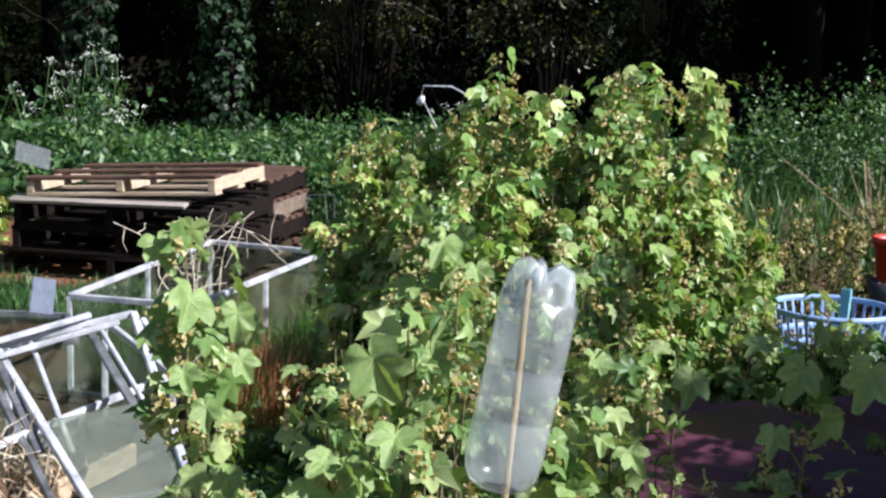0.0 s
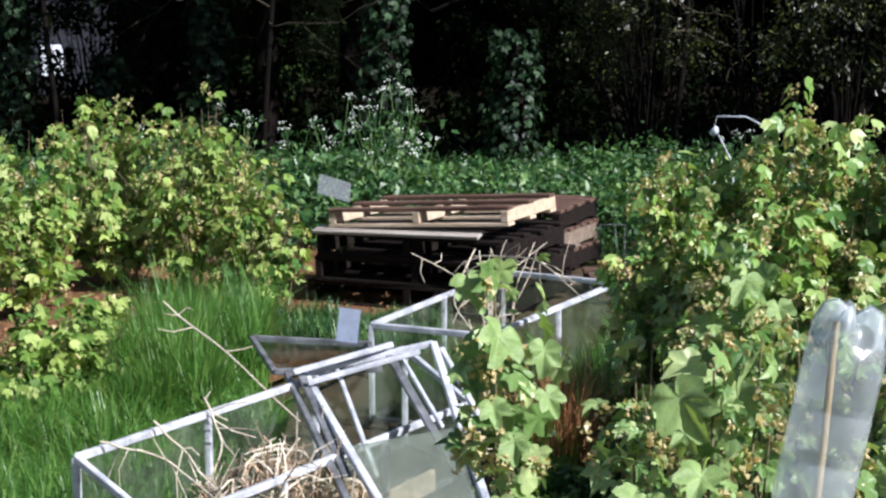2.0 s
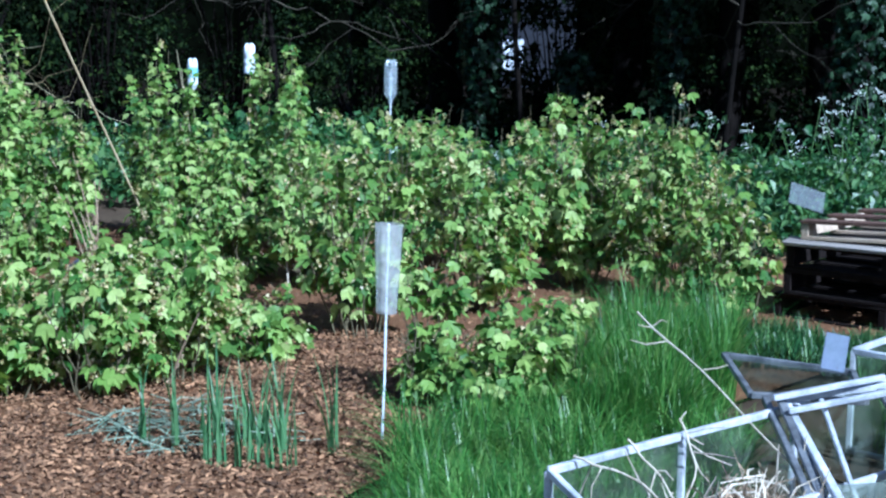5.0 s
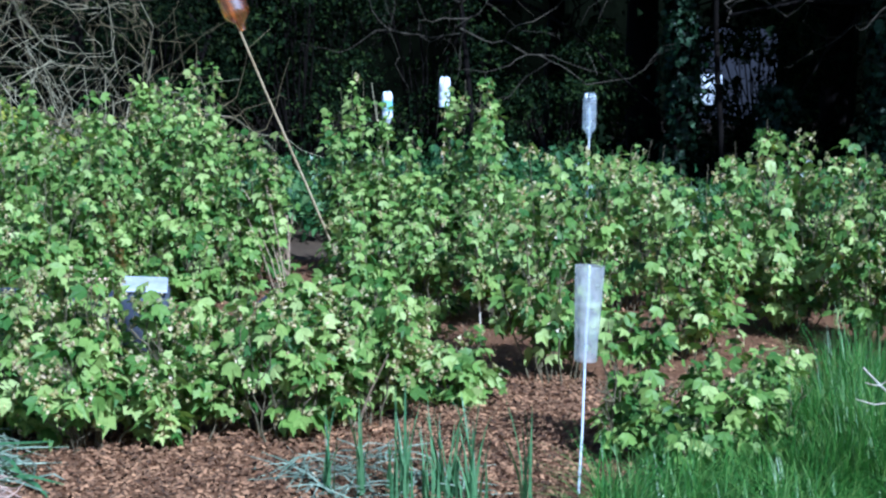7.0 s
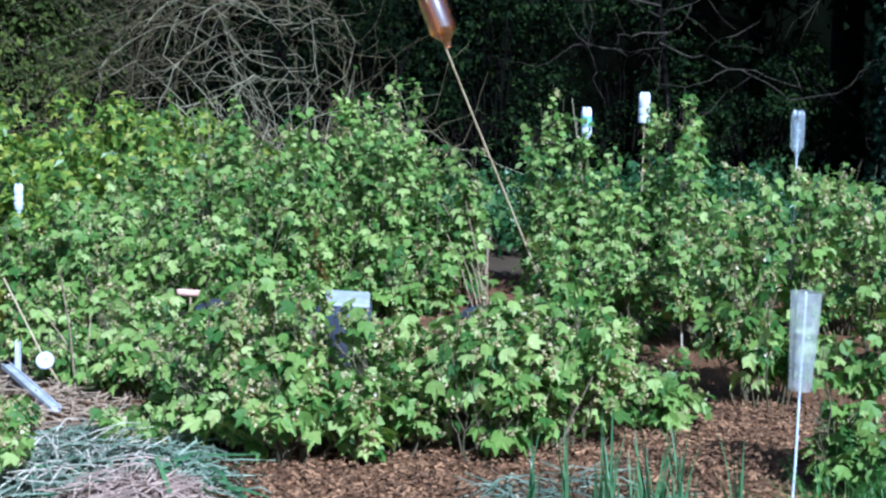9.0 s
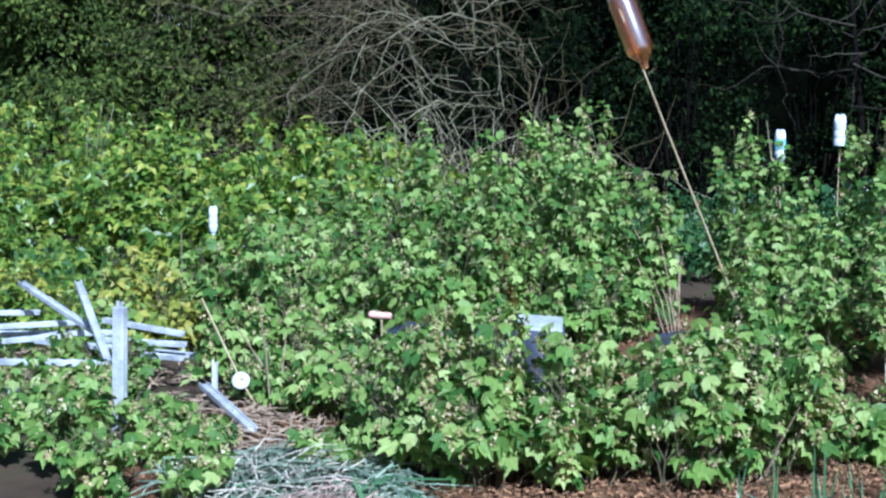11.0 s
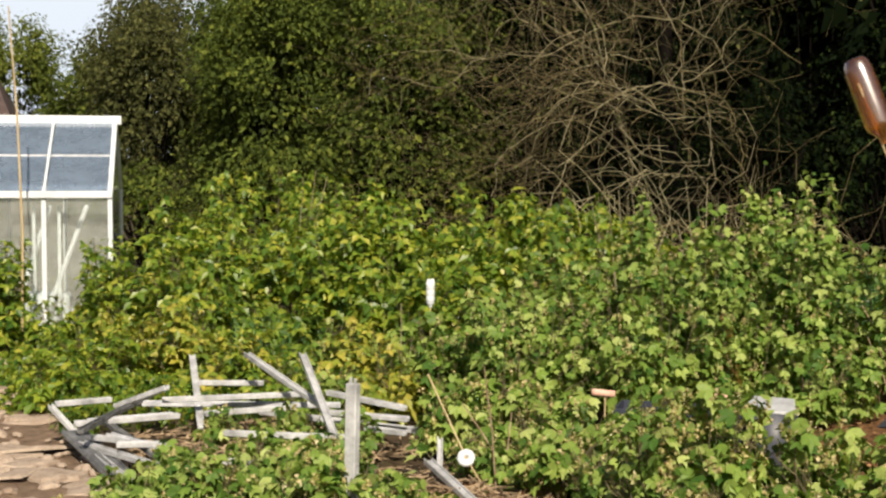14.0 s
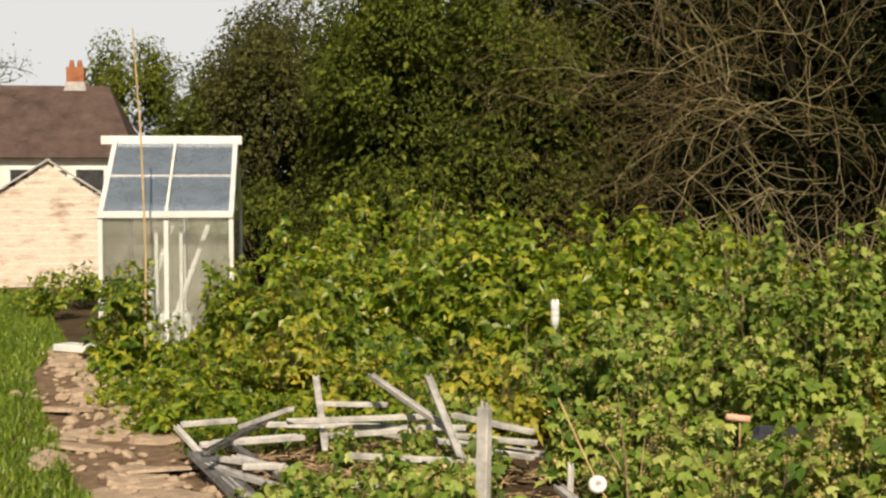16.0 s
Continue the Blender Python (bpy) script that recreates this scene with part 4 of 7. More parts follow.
def willow(x, y, seed):
    """A half-bare old willow: limbs sweep up and out to one side, fork again and again, and end in curved twigs."""
    rg = np.random.default_rng(seed)
    ob = thing("willow", "old half-bare willow with long forking olive-grey branches", "tree", (x, y, -0.03))
    side = np.array([-0.488, -0.873, 0.0])
    front = np.array([0.873, -0.488, 0.0])
    up = np.array([0, 0, 1.0])
    q = np.linspace(0, 1, 9)[:, None]
    trunk = side * 0.3 * np.sin(2.5 * q) + up * q * 5.0
    thick, thin = [], []

    def grow(p, d, length, r, depth, sag):
        n = max(4, int(length / 0.13))
        pts, turn = [p], rg.normal(0, 0.012)
        for k in range(n):
            d = unit(d + rg.normal(0, 0.25 if depth > 2 else 0.3, 3) + up * (turn - sag * k / n))
            p = p + d * length / n
            pts.append(p)
            if depth and k > 1 and rg.random() < 0.42:
                sway = rg.choice([-1, 1]) * rg.uniform(0.3, 0.75)
                d2 = unit(d + up * sway + side * rg.normal(0.1, 0.25) + front * rg.normal(0.05, 0.3))
                grow(p, d2, length * rg.uniform(0.3, 0.6), r * (1 - 0.6 * k / n) * 0.6, depth - 1, rg.normal(0.05, 0.12))
        swell = np.minimum(1.0, np.linspace(0.15, 4.0, n + 1)) if depth > 2 else 1.0
        (thick if depth > 2 or (depth == 2 and rg.random() < 0.35) else thin).append((np.array(pts), np.linspace(r, max(0.0022, r * 0.3), n + 1) * swell))

    for n in range(17):
        z0 = 1.45 + 2.1 * n / 17 + rg.normal(0, 0.1)
        rise = radians(rg.uniform(-9, 16) + 18 * n / 17)
        grow(up * z0 - front * rg.uniform(0.1, 0.9) + side * rg.uniform(-0.5, 0.9), unit(side * math.cos(rise) + up * math.sin(rise) + front * rg.uniform(-0.15, 0.35)), rg.uniform(2.6, 4.6), rg.uniform(0.0075, 0.0125), 3, rg.uniform(0.02, 0.13))
    for n in range(16):
        z0 = rg.uniform(1.2, 3.4)
        grow(up * z0 - front * 0.2 + side * 0.3 * math.sin(z0 / 2), unit(-side * rg.uniform(-0.6, 0.8) + up * rg.uniform(-0.5, 0.8) + front * rg.uniform(0.1, 0.8)), rg.uniform(0.6, 1.2), 0.008, 2, rg.uniform(-0.2, 0.4))
    part("trunk", mesh_of("trunk", *tubes([(trunk - front * 1.1, np.linspace(0.11, 0.05, 9))], 9), SHADED_BARK, True), None, ob)
    v, f = tubes(thick, 5)
    stuff(part("branch", mesh_of("branch", v, f, GREYTWIG, True), None, ob))
    v, f = tubes(thin, 4)
    stuff(part("twig", mesh_of("twig", v, f, BROWNTWIG, True), None, ob, "fine brown twigs"))
    n = 4200
    every = np.concatenate([p for p, _ in thin])
    pos = every[rg.integers(0, len(every), n)] + rg.normal(0, 0.1, (n, 3))
    v, f = random_leaves(rg, pos, rg.normal(0, 1, pos.shape), 0.05, SMALL)
    stuff(part("foliage", mesh_of("foliage", v, f, BUDDING), None, ob))


willow(-12.75, 11.45, 4)


def twig_tangle(x, y, seed, h=1.7, bark=BROWNTWIG):
    """A thicket of crooked dead twigs."""
    rg = np.random.default_rng(seed)
    ob = thing("dead_thicket", "tangle of crooked reddish dead twigs under the willow", "dead shrub", (x, y, -0.03))
    paths = []
    for n in range(70):
        p = np.array([rg.normal(0, 0.12), rg.normal(0, 0.12), 0.0])
        pts = [p]
        d = unit(np.array([rg.normal(0, 0.35), rg.normal(0, 0.35), 1.0]))
        for k in range(9):
            d = unit(d + rg.normal(0, 0.42, 3) + (0, 0, 0.06 - 0.04 * k))
            p = p + d * h / 8
            pts.append(p)
        paths.append((np.array(pts), np.linspace(0.006, 0.0025, 10)))
    v, f = tubes(paths, 5)
    stuff(part("twig", mesh_of("twig", v, f, bark, True), None, ob))


def bare_tree(x, y, seed, limbs=12, low=1.4, high=3.4, reach=2.2, label="leafless crooked tree at the edge of the wood"):
    """Trunk with crooked, forking, mostly bare limbs."""
    rg = np.random.default_rng(seed)
    ob = thing("bare_tree", label, "tree", (x, y, -0.03))
    q = np.linspace(0, 1, 9)[:, None]
    trunk = np.concatenate([0.15 * np.sin(4 * q + seed), 0.1 * np.cos(3 * q), 5.5 * q], 1)
    paths = []

    def grow(p, d, n, r, depth):
        pts = [p]
        for k in range(n):
            d = unit(d + rg.normal(0, 0.36, 3) + (0, 0, 0.03))
            p = p + d * 0.16
            pts.append(p)
            if depth and k > 1 and rg.random() < 0.42:
                grow(p, unit(d + rg.normal(0, 0.7, 3)), max(3, int(n * 0.6)), r * 0.55, depth - 1)
        paths.append((np.array(pts), np.linspace(r, r * 0.35, len(pts))))

    for n in range(limbs):
        z = rg.uniform(low, high)
        a = rg.uniform(0, 2 * np.pi)
        grow(np.array([0.0, 0, z]), unit(np.array([np.cos(a), np.sin(a) * 0.6 - 0.25, rg.uniform(-0.25, 0.5)])), int(reach / 0.16), 0.011, 2)
    part("trunk", mesh_of("trunk", *tubes([(trunk, np.linspace(0.036, 0.02, 9))], 8), SHADED_BARK, True), None, ob)
    v, f = tubes(paths, 5)
    stuff(part("branch", mesh_of("branch", v, f, DIMTWIG, True), None, ob))
    return ob


bare_tree(-6.9, 14.6, 3, 7, 1.9, 3.4)
bare_tree(-4.6, 14.9, 5, 8, 1.5, 2.8, 1.6)
bare_tree(-0.4, 15.4, 6, 8, 1.5, 2.6, 1.6)
bare_tree(-9.6, 13.6, 8, 9, 1.6, 3.2, 1.8)
for n, (x, y, h, w) in enumerate([(0.4, 15.6, 3.2, 2.2), (1.3, 15.4, 2.8, 1.6), (-0.7, 15.8, 3.0, 1.8)]):
    leafy_shrub("straggly shrub in young leaf under the trees", x, y, h, w, 120 + n, 2000, 0.07, OLIVE, 0.4)
twig_tangle(-12.6, 11.0, 7, 1.3)
twig_tangle(-15.6, 8.9, 8, 1.7)
twig_tangle(-11.4, 9.9, 9, 2.5, GREYTWIG)
twig_tangle(-11.0, 10.2, 10, 2.2)


def undergrowth(label, poly, n, h, seed, material=NETTLE, template=LEAFLET, size=0.1):
    """Standing weeds: thin stalks with pairs of leaves."""
    rg = np.random.default_rng(seed)
    q = within_poly(rg, n, poly)
    clump = np.array([noise.noise(Vector((x_, y_, seed)) * 0.9) + 0.7 * noise.noise(Vector((x_, y_, seed + 9)) * 2.6) for x_, y_ in q[:, :2]])
    hh = h * (0.75 + 0.25 * rg.uniform(-1, 1, n) ** 3) * (1 + 0.75 * clump)
    k = 8
    s = rg.uniform(0.02, 1.0, (n, k)) ** 0.6
    lean_ = rg.normal(0, 0.1, (n, 1, 2))
    pos = np.concatenate([q[:, None, :2] + lean_ * s[..., None] + rg.normal(0, 0.035, (n, k, 2)), (s * hh[:, None])[..., None]], -1).reshape(-1, 3)
    v, f = random_leaves(rg, pos, rg.normal(0, 1, pos.shape), size, template)
    return tagged(part("undergrowth", mesh_of("undergrowth", v, f, material), None), label, "weeds", kind="stuff")


undergrowth("nettles and weeds under the trees", [(6, 13), (6, 15.5), (-4, 15.5), (-9, 15), (-7, 11.5), (-2, 12)], 3800, 0.46, 1)
undergrowth("shaded scrub deep in the wood", [(9, 15.5), (9, 22), (-3, 23), (-12, 20), (-9, 15), (-4, 15.5)], 3200, 1.1, 11, SHADED_WOODLEAF, LEAFLET, 0.13)
undergrowth("nettles behind the pallets", [(1.2, 9.8), (-2.8, 10.2), (-4.5, 11.4), (-4, 12.6), (2, 12.6)], 2200, 0.45, 2)
undergrowth("weeds at the foot of the hedge", [(-7, 11.5), (-9, 15), (-12, 11.5), (-12.5, 9.6), (-9.5, 9)], 2200, 0.6, 3)
undergrowth("tangled dry-looking weeds by the wood", [(2.8, 11.8), (3.2, 14), (6, 14), (5.5, 11)], 1500, 0.95, 4, size=0.06)


def cow_parsley(x, y, h, seed):
    rg = np.random.default_rng(seed)
    ob = thing("cow_parsley", "cow parsley with flat white flower heads", "wildflower", (x, y, -0.02), group="cow parsley by the wood")
    paths, heads = [], []
    for n in range(7):
        a = rg.uniform(0, 6.28)
        top = np.array([np.cos(a) * 0.2, np.sin(a) * 0.2, h * rg.uniform(0.45, 1)])
        paths.append((np.array([(0, 0, 0), top * (0.4, 0.4, 0.55), top]), [0.006, 0.004, 0.003]))
        heads.append(top)
    v, f = tubes(paths, 4)
    stuff(part("stem", mesh_of("stem", v, f, NETTLE, True), None, ob))
    heads = np.array(heads)
    pos = np.repeat(heads, 10, 0) + rg.normal(0, 1, (10 * len(heads), 3)) * (0.024, 0.024, 0.013)
    v, f = scatter(BUD, pos, rg.normal(0, 1, pos.shape), rg.normal(0, 1, pos.shape), rg.uniform(0.009, 0.02, len(pos)))
    stuff(part("flower_head", mesh_of("flower_head", v, f, UMBEL), None, ob))
    q = rg.uniform(0.05, 0.8, 90)
    pos = np.stack([rg.normal(0, 0.13, 90), rg.normal(0, 0.13, 90), q * h], -1)
    v, f = random_leaves(rg, pos, rg.normal(0, 1, pos.shape), 0.09, OVATE)
    stuff(part("foliage", mesh_of("foliage", v, f, NETTLE), None, ob))


for n in range(6):
    cow_parsley(-2.5 + 0.35 * rng.normal(), 11.9 + 0.3 * rng.normal(), rng.uniform(0.95, 1.3), 200 + n)
for n in range(5):
    cow_parsley(rng.uniform(-6, 5.5), rng.uniform(12.5, 14.5), rng.uniform(0.7, 1.0), 240 + n)

undergrowth("low weeds and seedlings round the big bushes", [(1.4, 5.6), (1.6, 6.4), (2.4, 6.4), (3.2, 9.5), (4.2, 9), (3.0, 6.0)], 700, 0.14, 6, NETTLE, LOBED, 0.07)
undergrowth("weeds between the frames and the bushes", [(-0.4, 4.2), (-0.1, 6.6), (0.4, 9.0), (1.0, 9.0), (0.5, 5.0), (0.1, 4.0)], 900, 0.16, 7, NETTLE)
undergrowth("low weeds along the path", [(-8.6, 2.85), (-9.0, 4.9), (-10.4, 6.2), (-11.8, 4.9), (-13.6, 4.3), (-12.6, 3.7)], 1500, 0.22, 8, RASPBERRY, LEAFLET, 0.07)
undergrowth("weeds growing between the path stones", [(-9.6, 2.75), (-10.0, 3.05), (-12.4, 3.6), (-12.6, 3.35), (-11.0, 3.0)], 160, 0.16, 9, RASPBERRY, LEAFLET, 0.07)
rng = np.random.default_rng(31)
p = within_poly(rng, 2600, [(0.6, 3.0), (0.7, 6.4), (2.2, 8.0), (3.6, 10.0), (5, 9), (3.0, 4.5), (1.8, 3.0)])
p[:, 2] = rng.uniform(0, 0.04, len(p))
v, f = scatter(SMALL, p, rng.normal(0, 0.5, p.shape) + (0, 0, 1), rng.normal(0, 1, p.shape), rng.uniform(0.03, 0.075, len(p)))
tagged(part("leaf_litter", mesh_of("leaf_litter", v, f, LITTER), None), "brown dead leaves under the bushes", "leaf litter", kind="stuff")

# pale far sky over the houses
bm = bmesh.new()
cols = []
for i in range(13):
    a = radians(60 + 4 * i)
    cols.append([bm.verts.new((-900 * math.sin(a), 900 * math.cos(a), z)) for z in (-20, 120, 300)])
for a, b in zip(cols, cols[1:]):
    for k in range(2):
        bm.faces.new([a[k], b[k], b[k + 1], a[k + 1]])
m, nt, p_, out = node_mat("white_cloud")
em = nt.nodes.new("ShaderNodeEmission")
em.inputs["Color"].default_value, em.inputs["Strength"].default_value = (0.7, 0.83, 1.0, 1), 0.9
nt.links.new(em.outputs[0], out.inputs["Surface"])
tagged(part("sky_backdrop", bm, m), "bright white cloud low in the sky", "sky", kind="structure")

# ---- currant bushes ----
ROW = "currant bushes in rows"
CB = "leafy currant bush with drooping cream blossom in mulch"
# x, y, height, width
ROWS_OF_BUSHES = [
    (-3.67, 7.45, 0.98, 0.85), (-3.55, 8.5, 1.12, 0.95), (-3.35, 9.4, 1.05, 0.9), (-3.85, 6.45, 1.08, 0.75),
    (-2.3, 7.7, 0.8, 0.65), (-2.85, 8.2, 1.1, 0.8), (-4.6, 8.6, 0.95, 0.9), (-4.9, 7.6, 0.85, 0.8),
    (-5.7, 8.6, 0.8, 0.8), (-5.5, 9.8, 0.95, 0.9), (-4.4, 10.1, 1.0, 0.9),
]
for n, (x, y, h, w) in enumerate(ROWS_OF_BUSHES):
    bush("currant_bush", CB, "bush", x, y, h, w, 300 + n, stems=int(13 + 8 * w), leaf=0.09, gap=0.0205, group=ROW, blossom=1.3, low=0.5, hollow=-0.07, start=0.22)
# taller, thinner bushes behind
for n, (x, y, h, w) in enumerate([(-6.3, 9.1, 1.32, 0.6), (-7.05, 8.7, 1.35, 0.55), (-6.65, 8.7, 1.15, 0.5), (-7.95, 7.8, 1.4, 0.85), (-7.6, 7.6, 1.25, 0.8), (-8.4, 7.3, 1.1, 1.0), (-8.5, 6.8, 1.36, 0.5), (-8.0, 7.1, 1.0, 0.9), (-6.6, 8.4, 0.75, 0.6), (-5.2, 6.5, 0.78, 0.5), (-4.75, 6.3, 0.42, 0.5), (-6.85, 7.15, 0.42, 0.5), (-7.75, 7.9, 1.42, 0.3), (-8.25, 7.75, 1.4, 0.25), (-5.95, 8.9, 1.3, 0.3), (-7.2, 7.15, 1.36, 0.4), (-7.5, 6.7, 1.26, 0.22), (-6.95, 7.6, 1.1, 0.6), (-5.9, 8.05, 0.75, 0.55), (-5.4, 7.45, 0.6, 0.45), (-5.0, 7.9, 0.62, 0.5)]):
    bush("currant_bush", "tall leggy currant bush with fresh light green leaves", "bush", x, y, h, w, 340 + n, stems=int(12 + 8 * w), leaf=0.088, gap=0.02, group="tall currant bushes at the back", blossom=0.5, low=0.45, hollow=-0.2)
# low bushes of the front row
for n, (x, y, h, w) in enumerate([(-4.02, 5.2, 0.62, 0.55), (-4.2, 4.8, 0.66, 0.6), (-4.47, 4.5, 0.64, 0.6), (-4.7, 4.2, 0.68, 0.6), (-5.0, 4.1, 0.7, 0.6), (-5.3, 4.5, 0.55, 0.6), (-4.95, 4.95, 0.42, 0.6), (-4.6, 5.35, 0.52, 0.6), (-5.6, 4.3, 0.36, 0.4), (-5.75, 3.4, 0.2, 0.35), (-6.0, 3.0, 0.38, 0.4), (-6.35, 2.75, 0.36, 0.36), (-6.0, 4.8, 0.36, 0.6), (-6.5, 4.75, 0.4, 0.6), (-7.0, 4.85, 0.42, 0.6), (-6.3, 5.15, 0.34, 0.5), (-7.3, 4.6, 0.42, 0.5), (-6.1, 4.45, 0.34, 0.5), (-6.9, 3.45, 0.22, 0.3)]):
    bush("currant_bush", "low spreading currant bush with cream blossom", "bush", x, y, h * 0.96, w, 370 + n, stems=int(16 + 8 * w), leaf=0.093, gap=0.0185, group="low currant bushes of the front row", blossom=2.0, low=0.5, start=0.2)
for n, (x, y, h, w) in enumerate([(-2.85, 5.4, 0.6, 0.4), (-2.6, 5.75, 0.46, 0.55), (-2.35, 5.55, 0.46, 0.5), (-3.95, 5.75, 0.3, 0.3), (-2.5, 5.3, 0.36, 0.4)]):
    bush("currant_bush", "young currant bush at the edge of the grass", "bush", x, y, h, w, 390 + n, stems=13, leaf=0.085, gap=0.022, group="young currant bushes", blossom=0.3, low=0.5, start=0.1)
# middle row before the raspberries
for n, (x, y, h, w) in enumerate([(-7.7, 5.3, 0.8, 0.85), (-7.4, 6.0, 0.8, 0.9), (-7.15, 6.5, 0.72, 0.8), (-8.4, 5.2, 0.65, 0.75), (-8.65, 5.9, 0.75, 0.95), (-8.3, 6.4, 0.85, 0.95), (-9.2, 6.6, 0.95, 1.0), (-9.0, 7.4, 1.0, 1.0), (-6.9, 6.9, 0.55, 0.6), (-9.4, 5.1, 0.5, 0.8)]):
    bush("currant_bush", "dense currant bush beside the raspberries", "bush", x, y, h, w, 400 + n, stems=int(15 + 8 * w), leaf=0.09, gap=0.0205, group="currant bushes beside the raspberries", blossom=0.6, low=0.5)

# the big bush by the camera and the shoots in front of it
for n, (x, y, h, w) in enumerate([(0.92, 5.3, 1.3, 0.75), (0.5, 5.35, 1.26, 0.55), (1.15, 5.45, 1.27, 0.6), (0.15, 5.3, 1.0, 0.55), (1.4, 5.6, 0.85, 0.36), (0.72, 4.6, 0.72, 0.6), (0.32, 4.4, 0.72, 0.55), (1.62, 6.4, 0.62, 0.4), (0.75, 5.6, 1.2, 0.5), (0.12, 5.15, 0.9, 0.5), (0.3, 4.9, 0.85, 0.5), (0.62, 4.9, 0.95, 0.5), (0.2, 5.35, 1.12, 0.24), (0.03, 5.3, 1.03, 0.22), (0.42, 5.3, 1.08, 0.24), (0.98, 5.35, 1.2, 0.26)]):
    bush("currant_bush", "tall currant bush with light leaves and dangling blossom", "bush", x, y, h, w, 430 + n, stems=int(15 + 11 * w), leaf=0.085, gap=0.0135, group="large currant bushes", blossom=2.0, low=0.5, hollow=-0.22, near=True, start=0.12, leaf_mat_=CURRANT_PALE)
for n, (x, y, h, w) in enumerate([(0.47, 2.75, 0.98, 0.4), (0.16, 2.75, 0.9, 0.32), (0.66, 2.9, 0.95, 0.34), (-0.06, 2.55, 0.85, 0.2), (0.4, 3.5, 0.9, 0.6), (0.3, 2.2, 0.98, 0.25)]):
    bush("currant_bush", "close currant shoots with broad veined leaves and blossom", "bush", x, y, h, w, 450 + n, stems=int(8 + 16 * w), leaf=0.08, gap=0.024, template=ROUND, group="currant shoots by the path", blossom=1.6, low=0.6, leaf_mat_=CURRANT_NEAR, start=0.2, near=True)

# shaded growth round the purple sheet
for n, (x, y, h, w) in enumerate([(1.32, 4.15, 0.36, 0.2), (1.8, 5.5, 0.45, 0.5), (1.42, 5.35, 0.45, 0.4), (1.78, 4.3, 0.34, 0.2), (1.1, 5.2, 0.42, 0.4)]):
    bush("currant_bush", "low shaded currant shoots beside the purple sheet", "bush", x, y, h, w, 470 + n, stems=int(4 + 16 * w), leaf=0.1, gap=0.03, template=ROUND, group="currant shoots by the path", blossom=0.3, low=0.5, leaf_mat_=CURRANT_NEAR, start=0.3)
# unseen bushes right of the view, added to shade the purple sheet
for n, (x, y, h, w) in enumerate([(2.15, 3.1, 1.35, 0.8), (2.3, 4.1, 1.5, 0.85), (2.0, 2.3, 1.3, 0.7), (2.9, 3.6, 1.9, 1.1), (2.65, 4.75, 1.6, 0.95)]):
    bush("currant_bush", "unseen currant bush added to cast shade from the right", "bush", x, y, h, w, 438 + n, stems=int(12 + 9 * w), leaf=0.09, gap=0.022, group="large currant bushes", blossom=0, low=0.5, hollow=-0.2)
BROAD = [broad_leaf(s) for s in (1, 2, 3)]


def leafy_shoot(label, foot, top, leaves, seed, small=130):
    """An upright shoot whose broad leaves stand singly on stalks. leaves: place and width."""
    r = np.random.default_rng(seed)
    ob = thing("currant_shoot", label, "shoot", foot, group="currant shoots by the path")
    o = np.array(foot)
    q = np.linspace(0, 1, 9)[:, None]
    main = (np.array(top) - o) * q + r.normal(0, 0.008, (9, 3)) * q * (1 - q) * 4
    part("stem", mesh_of("stem", *tubes([(main, np.linspace(0.006, 0.002, 9))], 6), STEM, True), None, ob)
    for n, (x, y, z, w) in enumerate(leaves):
        w *= 0.92
        p = np.array((x, y, z)) - o
        k = np.argmin(np.abs(main[:, 2] - (p[2] - 0.03)))
        a = main[k]
        face = unit(np.array([0.35, -0.75, 0.75]) + r.normal(0, 0.36, 3))
        tip = unit(np.array([p[0] - a[0], -0.3, -0.75]) + r.normal(0, 0.3, 3))
        tip = unit(tip - face * (tip @ face))
        m = Matrix.Identity(4)
        for col, vec in enumerate((np.cross(tip, face), tip, face)):
            m.col[col].xyz = Vector(vec) * w
        m.translation = Vector(p - tip * w * 0.1)
        lf = part("leaf", BROAD[n % 3], None, ob, "", m)
        st = tubes([(np.array([a, (a + p) / 2 + (0, 0, 0.012), p - tip * w * 0.1 - face * 0.002]), [0.002, 0.0018, 0.0015])], 4)
        part("leaf_stalk", mesh_of("leaf_stalk", *st, CURRANT, True), None, ob)
    n = small
    z = r.uniform(0.35, 1.0, n)
    pos = np.stack([np.interp(z, q[:, 0], main[:, c]) for c in range(3)], -1) + r.normal(0, 0.042, (n, 3)) * (1, 1, 0.8)
    v, f = random_leaves(r, pos, (pos - main[4]) * (1, 1, 0) + r.normal(0, 0.02, pos.shape), 0.062, ROUND)
    stuff(part("foliage", mesh_of("foliage", v, f, CURRANT_NEAR, True), None, ob))
    k, many = 15, n // 4
    drop = np.linspace(0.0, 0.04, k)[None] * r.uniform(0.6, 1.2, (many, 1))
    hang = (pos[:many] + (0, -0.02, 0))[:, None] + np.stack([r.normal(0, 0.009, (many, k)), r.normal(0, 0.009, (many, k)), -drop], -1)
    hang = hang.reshape(-1, 3)
    v, f = scatter(BUD, hang, r.normal(0, 1, hang.shape), r.normal(0, 1, hang.shape), r.uniform(0.008, 0.0135, len(hang)))
    stuff(part("blossom", mesh_of("blossom", v, f, BLOSSOM), None, ob))


